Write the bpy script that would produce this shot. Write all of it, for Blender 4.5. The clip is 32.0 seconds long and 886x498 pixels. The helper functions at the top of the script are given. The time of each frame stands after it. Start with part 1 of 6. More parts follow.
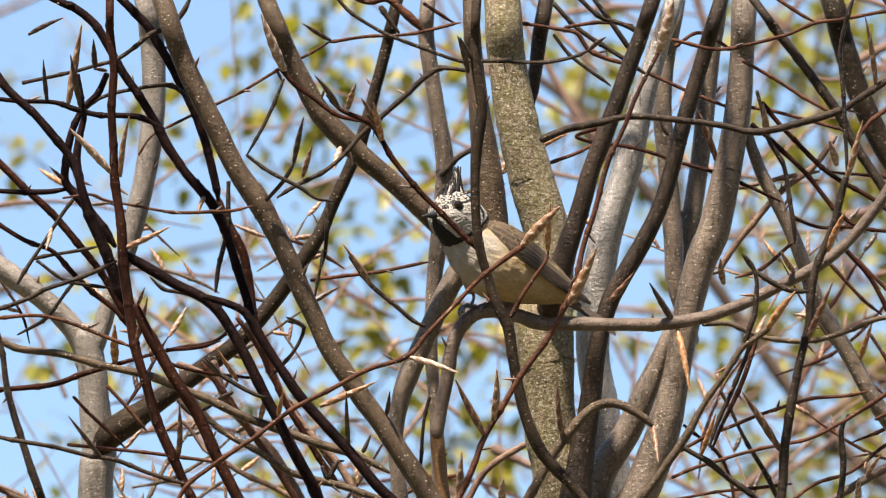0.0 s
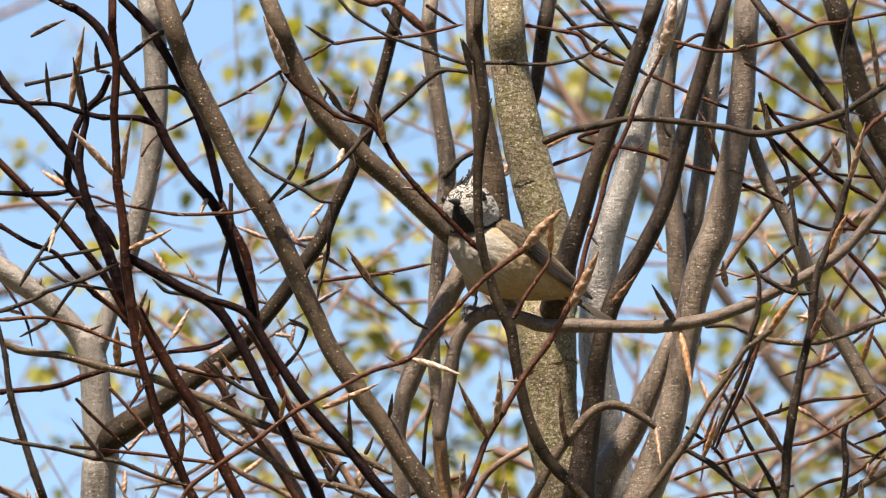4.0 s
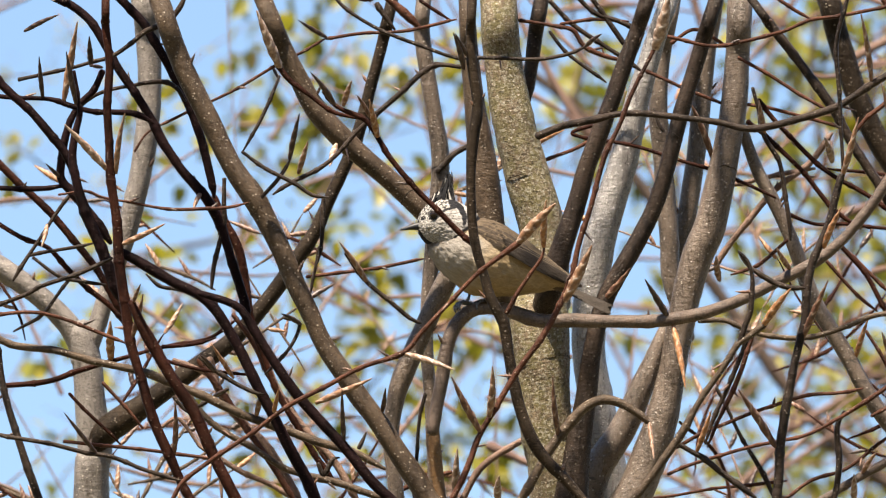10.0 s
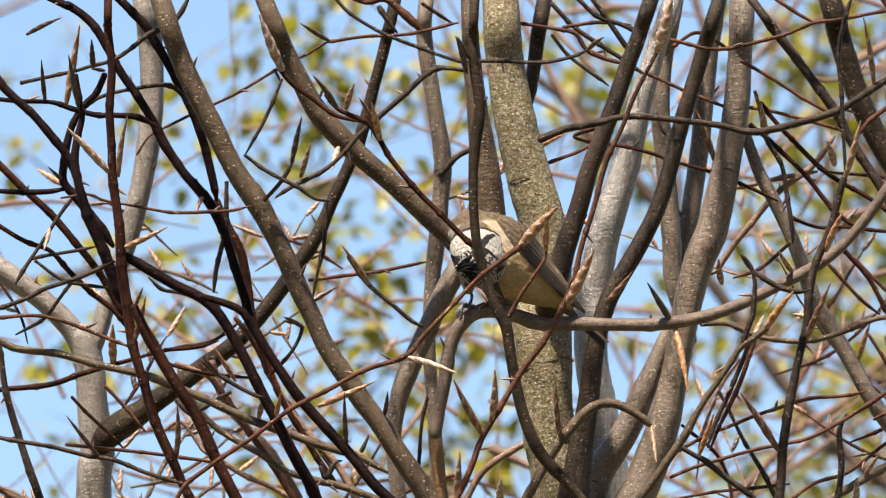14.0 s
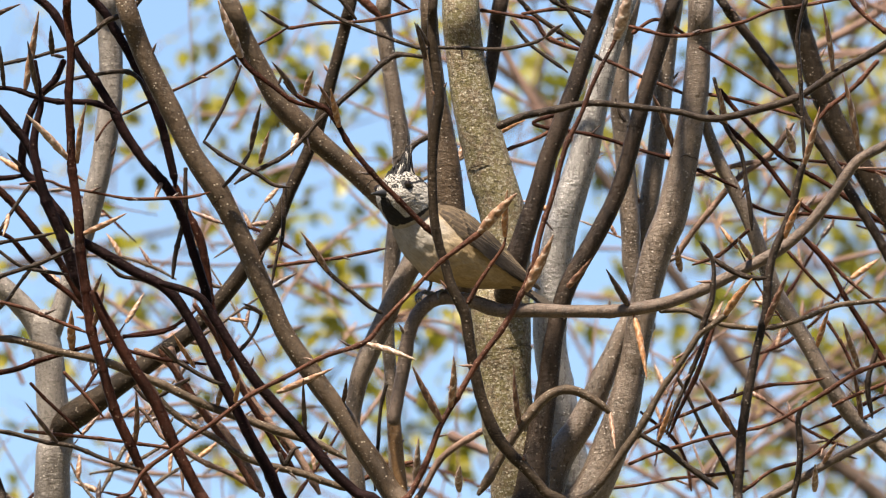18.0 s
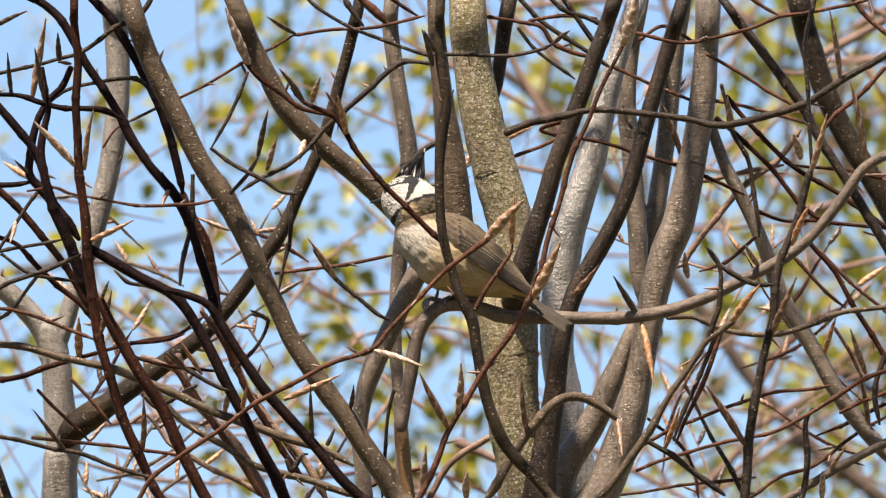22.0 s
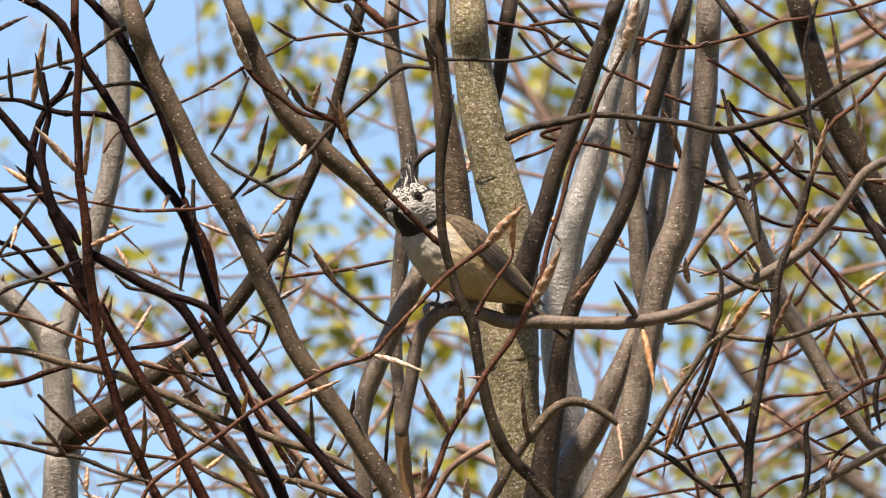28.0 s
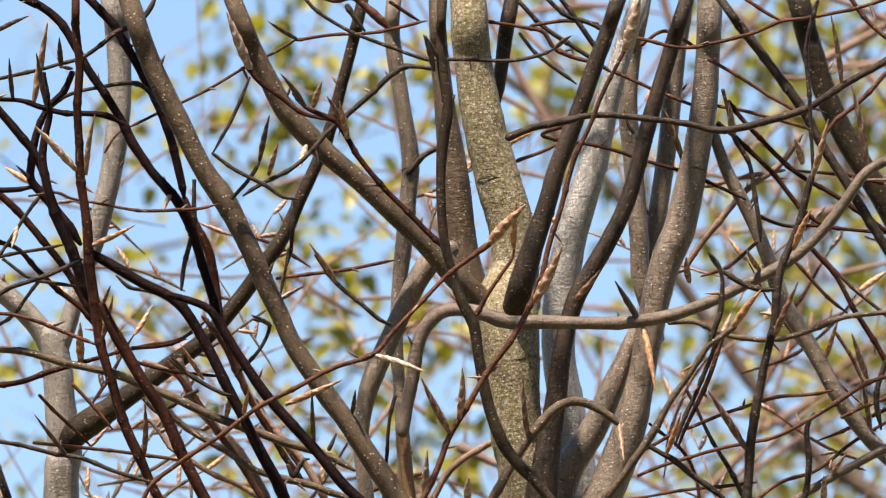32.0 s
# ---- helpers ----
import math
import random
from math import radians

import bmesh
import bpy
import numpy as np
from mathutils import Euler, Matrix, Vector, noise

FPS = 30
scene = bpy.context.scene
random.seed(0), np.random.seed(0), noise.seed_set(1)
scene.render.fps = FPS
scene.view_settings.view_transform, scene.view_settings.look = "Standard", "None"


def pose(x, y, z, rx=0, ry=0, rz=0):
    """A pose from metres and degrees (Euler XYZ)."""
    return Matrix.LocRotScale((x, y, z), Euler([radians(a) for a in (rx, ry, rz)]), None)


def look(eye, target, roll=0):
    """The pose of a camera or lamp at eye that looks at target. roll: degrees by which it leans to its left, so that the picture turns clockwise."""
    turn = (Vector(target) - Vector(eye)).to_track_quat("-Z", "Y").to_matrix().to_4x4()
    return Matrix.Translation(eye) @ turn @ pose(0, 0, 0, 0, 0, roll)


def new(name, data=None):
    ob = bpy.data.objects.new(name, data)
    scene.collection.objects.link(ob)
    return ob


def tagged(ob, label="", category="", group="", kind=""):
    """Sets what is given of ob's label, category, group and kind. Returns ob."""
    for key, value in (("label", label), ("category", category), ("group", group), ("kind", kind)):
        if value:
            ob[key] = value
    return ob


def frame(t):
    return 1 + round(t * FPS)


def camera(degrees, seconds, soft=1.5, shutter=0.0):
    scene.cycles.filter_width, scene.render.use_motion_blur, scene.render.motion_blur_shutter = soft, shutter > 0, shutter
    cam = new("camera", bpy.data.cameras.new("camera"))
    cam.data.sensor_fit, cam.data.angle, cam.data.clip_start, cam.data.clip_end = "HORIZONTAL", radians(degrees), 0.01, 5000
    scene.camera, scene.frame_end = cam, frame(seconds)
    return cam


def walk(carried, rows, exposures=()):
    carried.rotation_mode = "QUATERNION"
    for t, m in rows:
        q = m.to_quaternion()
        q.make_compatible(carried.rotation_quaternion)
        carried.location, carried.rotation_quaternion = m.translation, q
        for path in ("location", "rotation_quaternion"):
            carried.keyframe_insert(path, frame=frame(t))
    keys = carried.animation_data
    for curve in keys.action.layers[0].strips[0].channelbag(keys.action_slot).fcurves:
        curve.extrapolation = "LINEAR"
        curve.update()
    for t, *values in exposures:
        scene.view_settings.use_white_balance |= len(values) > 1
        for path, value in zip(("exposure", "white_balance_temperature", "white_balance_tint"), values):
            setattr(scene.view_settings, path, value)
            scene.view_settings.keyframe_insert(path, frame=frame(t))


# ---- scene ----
# ======== camera: a long lens, hand-panned from one standpoint ========
CAM_EYE = (0.0, 0.0, 1.6)
cam = camera(3.805, 32.0, soft=1.15)
cam.data.dof.use_dof = True
cam.data.dof.focus_distance = 6.98
cam.data.dof.aperture_fstop = 45.0
PATH = [
    (0, 12.0074, 0.1506), (0.5, 12.0148, 0.1645), (1, 12.0112, 0.1673), (1.5, 12.0121, 0.1673),
    (2, 12.0148, 0.1673), (2.5, 12.0148, 0.1636), (3, 12.0157, 0.1636), (3.5, 12.0157, 0.1626),
    (5.5, 12.0157, 0.1599), (6, 12.0157, 0.157), (6.5, 12.0157, 0.1561), (7, 12.0157, 0.1561),
    (7.5, 12.0157, 0.1543), (8, 12.0176, 0.1515), (8.5, 12.0139, 0.1477), (9, 12.0046, 0.1413),
    (9.5, 11.9971, 0.1375), (10, 11.9935, 0.1319), (10.5, 11.9991, 0.1273), (11, 11.9981, 0.1319),
    (11.5, 12.0009, 0.1413), (12, 12.0037, 0.1431), (12.5, 12.0037, 0.1431), (13, 12.0065, 0.144),
    (13.5, 12.0073, 0.144), (14, 12.0074, 0.1422), (14.5, 11.999, 0.1385), (16.5, 11.9861, 0.0734),
    (17, 11.9777, 0.0112), (17.5, 11.9656, -0.0335), (18, 11.9499, -0.0381), (18.5, 11.9442, -0.0362),
    (19, 11.9478, -0.0299), (19.5, 11.9629, -0.0223), (20, 11.9768, -0.0148), (20.5, 11.9702, -0.0139),
    (21, 11.9665, -0.0112), (21.5, 11.9701, -0.0075), (22, 11.9786, -0.0066), (22.5, 11.9786, -0.0056),
    (23, 11.9628, -0.0075), (23.5, 11.9498, -0.0066), (24, 11.9498, -0.0038), (24.5, 11.9628, -0.0018),
    (25, 11.9758, -0.0027), (25.5, 11.9739, -0.0038), (27.5, 11.9851, -0.0047), (28, 12, -0.0038),
    (28.5, 12, -0.0009), (29, 12, 0), (29.5, 12, 0), (30, 12, 0),
    (30.5, 12, 0), (31, 12, 0), (31.5, 12, 0), (32, 12, 0),
]
EXPO, SKY = 1.75, 0.057

walk(cam, [(t, pose(*CAM_EYE, 90 + up, 0, left)) for t, up, left in PATH], exposures=[(0, EXPO), (32, EXPO)])

# ======== light: spring sky, high sun over the left shoulder, softened by thin haze ========
SUN_UP, SUN_SIDE = 60.0, -24.0          # degrees above the horizon; degrees to the right (+) of straight behind the camera
sun_way = Vector((math.sin(radians(SUN_SIDE)) * math.cos(radians(SUN_UP)),
                  -math.cos(radians(SUN_SIDE)) * math.cos(radians(SUN_UP)), math.sin(radians(SUN_UP))))
world = bpy.data.worlds.new("sky")
scene.world = world
world.use_nodes = True
wn = world.node_tree
sky = wn.nodes.new("ShaderNodeTexSky")
sky.sky_type = "NISHITA"
sky.sun_disc = False
sky.sun_elevation = radians(SUN_UP)
sky.sun_rotation = math.atan2(sun_way.x, sun_way.y)
sky.air_density, sky.dust_density, sky.ozone_density = 1.0, 0.3, 2.2
wn.nodes["Background"].inputs["Strength"].default_value = SKY
wn.links.new(sky.outputs[0], wn.nodes["Background"].inputs["Color"])
sun = new("sun", bpy.data.lights.new("sun", "SUN"))
sun.data.energy, sun.data.angle, sun.data.color = 5.7, radians(3.0), (1.0, 0.86, 0.70)
sun.matrix_world = look(sun_way * 50, (0, 0, 0))


# ======== materials ========
class Nodes:
    """A small builder for one node material."""

    def __init__(self, name, rough=0.6, spec=0.4):
        self.mat = bpy.data.materials.new(name)
        self.mat.use_nodes = True
        self.tree = self.mat.node_tree
        self.out = self.tree.nodes["Principled BSDF"]
        self.out.inputs["Roughness"].default_value = rough
        self.out.inputs["Specular IOR Level"].default_value = spec
        self.coord = self.tree.nodes.new("ShaderNodeTexCoord").outputs["Object"]

    def put(self, value, socket):
        if isinstance(value, bpy.types.NodeSocket):
            self.tree.links.new(value, socket)
        elif isinstance(value, tuple) and len(value) == 3 and socket.type == "RGBA":
            socket.default_value = (*value, 1)
        else:
            socket.default_value = value

    def stretch(self, x, y, z):
        n = self.tree.nodes.new("ShaderNodeMapping")
        self.put(self.coord, n.inputs["Vector"])
        n.inputs["Scale"].default_value = (x, y, z)
        return n.outputs[0]

    def noise(self, scale, detail=4, rough=0.6, vector=None):
        n = self.tree.nodes.new("ShaderNodeTexNoise")
        self.put(vector or self.coord, n.inputs["Vector"])
        n.inputs["Scale"].default_value, n.inputs["Detail"].default_value, n.inputs["Roughness"].default_value = scale, detail, rough
        return n.outputs["Fac"]

    def spots(self, scale, vector=None):
        n = self.tree.nodes.new("ShaderNodeTexVoronoi")
        self.put(vector or self.coord, n.inputs["Vector"])
        n.inputs["Scale"].default_value = scale
        return n.outputs["Distance"]

    def ramp(self, fac, *stops):
        n = self.tree.nodes.new("ShaderNodeValToRGB")
        self.put(fac, n.inputs[0])
        e = n.color_ramp.elements
        while len(e) < len(stops):
            e.new(0.5)
        for el, (at, col) in zip(e, stops):
            el.position, el.color = at, (*(col if isinstance(col, tuple) else (col,) * 3), 1)
        return n.outputs[0]

    def mix(self, fac, a, b, way="MIX"):
        n = self.tree.nodes.new("ShaderNodeMix")
        n.data_type, n.blend_type = "RGBA", way
        self.put(fac, n.inputs[0]), self.put(a, n.inputs[6]), self.put(b, n.inputs[7])
        return n.outputs[2]

    def bump(self, height, strength, distance=0.0006, normal=None):
        n = self.tree.nodes.new("ShaderNodeBump")
        n.inputs["Strength"].default_value, n.inputs["Distance"].default_value = strength, distance
        self.put(height, n.inputs["Height"])
        if normal:
            self.put(normal, n.inputs["Normal"])
        self.put(n.outputs[0], self.out.inputs["Normal"])
        return n.outputs[0]

    def color(self, value):
        self.put(value, self.out.inputs["Base Color"])


def bark(name, dark, light, dots, dot_size, rough, lichen=None, spec=0.4):
    """Smooth beech bark: soft long tones, faint flecks, rows of pale lenticels of two sizes, thin scars across the stem."""
    m = Nodes(name, rough, spec)
    tone = m.noise(1, 5, 0.6, m.stretch(90, 90, 30))
    streak = m.noise(1, 5, 0.65, m.stretch(460, 460, 120))
    body = m.mix(m.ramp(tone, (0.36, 0.0), (0.64, 1.0)), dark, light)
    body = m.mix(m.ramp(streak, (0.38, 0.0), (0.64, 0.5)), body, tuple(c * 1.1 for c in light))
    body = m.mix(m.ramp(m.noise(800, 4, 0.7), (0.5, 0.0), (0.64, 0.6)), body, tuple(c * 0.45 for c in dark))
    if lichen:
        # a crust of lichen, cracked into small plates
        body = m.mix(m.ramp(m.noise(120, 6, 0.8), (0.44, 0.0), (0.54, 0.85)), body, lichen)
        body = m.mix(m.ramp(m.noise(560, 4, 0.75), (0.52, 0.0), (0.58, 0.75)), body, (0.31, 0.29, 0.225))
        body = m.mix(m.ramp(m.noise(1, 5, 0.75, m.stretch(420, 420, 640)), (0.38, 0.85), (0.47, 0.0)), body, tuple(c * 0.4 for c in dark))
    big = m.ramp(m.spots(310, m.stretch(1, 1, 1.25)), (dot_size * 0.75, 0.85), (dot_size * 0.75 + 0.10, 0.0))
    small = m.ramp(m.spots(620, m.stretch(1, 1, 1.25)), (dot_size * 0.8, 0.6), (dot_size * 0.8 + 0.12, 0.0))
    gate = m.ramp(m.noise(90, 2), (0.36, 0.0), (0.48, 0.95))
    gate_small = m.ramp(m.noise(190, 2), (0.46, 0.0), (0.56, 0.8))
    spot = m.mix(1.0, m.mix(1.0, big, gate, "MULTIPLY"), m.mix(1.0, small, gate_small, "MULTIPLY"), "LIGHTEN")
    body = m.mix(spot, body, dots)
    # thin wrinkles and old scars that run across the stem
    ring = m.ramp(m.noise(1, 2, 0.5, m.stretch(14, 14, 150)), (0.488, 0.0), (0.5, 0.8), (0.512, 0.0))
    body = m.mix(m.mix(1.0, ring, m.ramp(m.noise(45, 2), (0.54, 0.0), (0.6, 1.0)), "MULTIPLY"), body, tuple(c * 0.4 for c in dark))
    m.color(body)
    m.put(m.ramp(streak, (0.3, max(0.2, rough - 0.12)), (0.7, min(1.0, rough + 0.16))), m.out.inputs["Roughness"])
    first = m.bump(m.noise(1, 3, 0.6, m.stretch(130, 130, 420)), 0.55, 0.0010)
    fine = m.bump(m.noise(650, 5, 0.75), 0.9 if lichen else 0.7, 0.0011, first)
    m.bump(spot, 0.6, 0.0006, fine)
    return m.mat


olive_bark = bark("olive_bark", (0.05936, 0.04216, 0.02376), (0.2035, 0.154, 0.09636), (0.45, 0.405, 0.324), 0.16, 0.46, (0.125, 0.108, 0.045), spec=0.2)
amber_bark = bark("amber_bark", (0.060, 0.030, 0.010), (0.16, 0.09, 0.036), (0.45, 0.36, 0.23), 0.15, 0.42, spec=0.35)
brown_bark = bark("brown_bark", (0.02282, 0.01505, 0.00847), (0.0815, 0.0565, 0.0358), (0.345, 0.3, 0.24), 0.15, 0.4, spec=0.2)
# dark brown limbs and twigs; their shaded sides are put into the near-black tone
shaded_bark = bark("shaded_bark", (0.0028, 0.00175, 0.00126), (0.038, 0.0265, 0.019), (0.15, 0.128, 0.102), 0.14, 0.38, spec=0.12)
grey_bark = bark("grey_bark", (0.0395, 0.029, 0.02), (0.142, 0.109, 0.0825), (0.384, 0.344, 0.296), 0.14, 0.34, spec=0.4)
silver_bark = bark("silver_bark", (0.068, 0.0584, 0.0512), (0.205, 0.195, 0.183), (0.55, 0.52, 0.48), 0.13, 0.27, spec=1.0)
pale_bark = bark("pale_bark", (0.0723, 0.0612, 0.051), (0.194, 0.173, 0.153), (0.425, 0.383, 0.323), 0.12, 0.40, spec=0.4)
perch_bark = bark("perch_bark", (0.0309, 0.0218, 0.0165), (0.113, 0.0824, 0.0625), (0.24, 0.2, 0.16), 0.07, 0.36, spec=0.3)
# the shade on twigs and thin stems is put into these three near-black colours
shaded_twig_bark = bark("shaded_twig_bark", (0.002, 0.0012, 0.0014), (0.0165, 0.0085, 0.0088), (0.084, 0.063, 0.0455), 0.09, 0.42, spec=0.03)
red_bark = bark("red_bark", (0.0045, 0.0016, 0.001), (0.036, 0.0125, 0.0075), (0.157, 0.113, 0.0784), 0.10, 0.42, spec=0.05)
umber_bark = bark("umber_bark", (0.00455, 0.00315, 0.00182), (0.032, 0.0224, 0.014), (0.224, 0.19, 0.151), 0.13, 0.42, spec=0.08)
ruddy_bark = bark("ruddy_bark", (0.014, 0.0055, 0.0036), (0.088, 0.036, 0.021), (0.288, 0.224, 0.168), 0.10, 0.42, spec=0.1)
pink_bark = bark("pink_bark", (0.0723, 0.0425, 0.0298), (0.204, 0.132, 0.0978), (0.42, 0.33, 0.26), 0.09, 0.45, spec=0.2)


def bud_skin(name, deep, mid, edge, shine):
    """Papery overlapping scales: long streaks, pale fringes."""
    m = Nodes(name, shine, 0.45)
    streak = m.noise(420, 4, 0.6)
    body = m.mix(m.ramp(streak, (0.36, 0.0), (0.62, 1.0)), deep, mid)
    ring = m.tree.nodes.new("ShaderNodeAttribute")
    ring.attribute_name = "scale_edge"
    body = m.mix(m.mix(1.0, ring.outputs["Color"], m.ramp(m.noise(260, 2), (0.3, 0.25), (0.6, 1.0)), "MULTIPLY"), body, edge)
    m.color(body)
    m.bump(streak, 0.5, 0.0005)
    return m.mat


pale_bud = bud_skin("pale_bud", (0.11, 0.060, 0.036), (0.29, 0.20, 0.14), (0.50, 0.45, 0.40), 0.5)
tan_bud = bud_skin("tan_bud", (0.085, 0.042, 0.024), (0.23, 0.125, 0.066), (0.44, 0.38, 0.31), 0.5)
orange_bud = bud_skin("orange_bud", (0.12, 0.05, 0.02), (0.32, 0.15, 0.055), (0.46, 0.36, 0.26), 0.5)
red_bud = bud_skin("red_bud", (0.045, 0.020, 0.013), (0.12, 0.055, 0.032), (0.32, 0.23, 0.16), 0.45)
dark_bud = bud_skin("dark_bud", (0.012, 0.007, 0.006), (0.04, 0.021, 0.015), (0.13, 0.09, 0.065), 0.42)


def leaf_skin(name, one, two, glow=0.5):
    m = Nodes(name, 0.45, 0.35)
    rand = m.tree.nodes.new("ShaderNodeNewGeometry").outputs["Random Per Island"]
    col = m.mix(rand, one, two)
    m.color(col)
    back = m.tree.nodes.new("ShaderNodeBsdfTranslucent")
    m.put(m.mix(1.0, col, (1.0, 1.0, 0.55), "MULTIPLY"), back.inputs["Color"])
    both = m.tree.nodes.new("ShaderNodeMixShader")
    both.inputs[0].default_value = glow
    m.put(m.out.outputs[0], both.inputs[1]), m.put(back.outputs[0], both.inputs[2])
    m.put(both.outputs[0], m.tree.nodes["Material Output"].inputs["Surface"])
    return m.mat


birch_leaf = leaf_skin("birch_leaf", (0.145, 0.16, 0.020), (0.31, 0.272, 0.048))
far_twig = bark("far_twig", (0.075, 0.038, 0.028), (0.16, 0.10, 0.075), (0.3, 0.25, 0.2), 0.05, 0.7)
far_bark = bark("far_bark", (0.03, 0.019, 0.014), (0.075, 0.05, 0.036), (0.25, 0.2, 0.15), 0.05, 0.75)
grass = Nodes("meadow", 0.9, 0.2)
grass.color(grass.mix(grass.ramp(grass.noise(0.6, 6), (0.35, 0.0), (0.65, 1.0)), (0.055, 0.055, 0.026), (0.11, 0.092, 0.052)))
grass.bump(grass.noise(30, 4), 0.6, 0.05)
grass = grass.mat


def plumage(name, rough=0.75):
    """Soft feathers: the colour lies on the mesh, fine barbs in the bump."""
    m = Nodes(name, rough, 0.2)
    tint = m.tree.nodes.new("ShaderNodeAttribute")
    tint.attribute_name = "plume"
    hair = m.noise(1, 5, 0.7, m.stretch(260, 1100, 1100))
    m.color(m.mix(m.ramp(hair, (0.36, 0.5), (0.6, 0.0)), tint.outputs["Color"], m.mix(1.0, tint.outputs["Color"], (0.55, 0.5, 0.45), "MULTIPLY")))
    patch = m.noise(1, 4, 0.65, m.stretch(110, 330, 330))
    m.color(m.mix(m.ramp(patch, (0.38, 0.4), (0.58, 0.0)), m.out.inputs["Base Color"].links[0].from_socket, m.mix(1.0, tint.outputs["Color"], (0.5, 0.47, 0.43), "MULTIPLY")))
    soft = m.bump(patch, 0.8, 0.0016)
    m.bump(m.noise(1, 4, 0.7, m.stretch(600, 2400, 2400)), 0.7, 0.0007, soft)
    return m.mat


feather = plumage("feather")
horn = Nodes("horn", 0.5, 0.3)
horn.color(horn.mix(horn.noise(700), (0.006, 0.0065, 0.008), (0.018, 0.02, 0.024)))
horn = horn.mat
scaly = Nodes("scaly_skin", 0.5, 0.5)
scaly.color(scaly.mix(scaly.ramp(scaly.noise(1100, 2), (0.42, 0.0), (0.55, 1.0)), (0.010, 0.012, 0.017), (0.10, 0.11, 0.13)))
scaly = scaly.mat
eye_black = Nodes("eye_black", 0.12, 0.35)
eye_black.color(eye_black.mix(eye_black.noise(300), (0.006, 0.004, 0.003), (0.014, 0.009, 0.006)))
eye_black = eye_black.mat


# ======== builders ========
CM = 0.01


def part(name, bm, material, parent, label="", smooth=True):
    """Links a bmesh as one mesh object under a thing or under a part."""
    me = bpy.data.meshes.new(name)
    bm.to_mesh(me)
    bm.free()
    me.materials.append(material)
    if smooth:
        me.shade_smooth()
    ob = new(name, me)
    ob.parent = parent
    if label:
        ob["label"] = label
    return ob


def thing(name, at, label, category, group="", kind=""):
    ob = new(name)
    ob.location = at
    ob.empty_display_size = 0.02
    return tagged(ob, label, category, group, kind)


def spline(points, step):
    """Catmull-Rom through the points (x, y, z, r); rows about a step apart."""
    p = [np.array(q, float) for q in points]
    p = [2 * p[0] - p[1]] + p + [2 * p[-1] - p[-2]]
    out = []
    for a, b, c, d in zip(p, p[1:], p[2:], p[3:]):
        n = max(2, int(np.linalg.norm(c[:3] - b[:3]) / step))
        for i in range(n):
            t = i / n
            out.append(0.5 * (2 * b + (c - a) * t + (2 * a - 5 * b + 4 * c - d) * t * t + (3 * b - a - 3 * c + d) * t ** 3))
    return out + [p[-2]]


def tube(bm, rows, sides, lump=0.05, knots=0.0, seed=0.0, cap=True):
    """Sweeps a slightly uneven round section along the rows, in centimetres."""
    rows = [(Vector(r[:3]), max(r[3], 0.02)) for r in rows]
    if cap and rows[0][1] > 0.06:
        end = (rows[0][0] - rows[1][0]).normalized()
        rows = [(rows[0][0] + end * rows[0][1] * 0.8, rows[0][1] * 0.35), (rows[0][0] + end * rows[0][1] * 0.5, rows[0][1] * 0.8)] + rows
    if cap and rows[-1][1] > 0.06:
        # a rounded end
        end = (rows[-1][0] - rows[-2][0]).normalized()
        rows += [(rows[-1][0] + end * rows[-1][1] * 0.5, rows[-1][1] * 0.8), (rows[-1][0] + end * rows[-1][1] * 0.8, rows[-1][1] * 0.35)]
    way = (rows[1][0] - rows[0][0]).normalized()
    side = way.orthogonal().normalized()
    rings, run = [], 0.0
    for i, (c, r) in enumerate(rows):
        a, b = rows[max(i - 1, 0)][0], rows[min(i + 1, len(rows) - 1)][0]
        if i:
            run += (c - rows[i - 1][0]).length
        way = (b - a).normalized()
        side = (side - way * side.dot(way)).normalized()
        up = way.cross(side)
        swell = 1.0
        if knots:
            near = abs((run + seed * 3.1) % knots - knots / 2)
            swell += (0.30 if r < 0.16 else 0.13 if r < 0.4 else 0.04) * math.exp(-(near / (0.3 * min(r, 0.3) + 0.05)) ** 2)
            if r < 0.2:
                # bud-scale scars: a few close rings before every node
                swell += 0.10 * max(0.0, 1 - near / 0.5) * math.sin(run * 38.0) ** 2
        ring = []
        for k in range(sides):
            ang = 2 * math.pi * k / sides
            d = side * math.cos(ang) + up * math.sin(ang)
            w = noise.noise(c * 0.55 + d * 0.9 * r + Vector((seed, 0, 0))) * lump + noise.noise(c * 2.3 + d * 2.2 * r) * lump * 0.5
            ring.append(bm.verts.new((c + d * r * swell * (1 + w)) * CM))
        rings.append(ring)
    for r0, r1 in zip(rings, rings[1:]):
        for k in range(sides):
            bm.faces.new((r0[k], r0[(k + 1) % sides], r1[(k + 1) % sides], r1[k]))
    if cap:
        bm.faces.new(rings[0][::-1])
        bm.faces.new(rings[-1])


KNOT = 2.1     # centimetres between the nodes of a young shoot


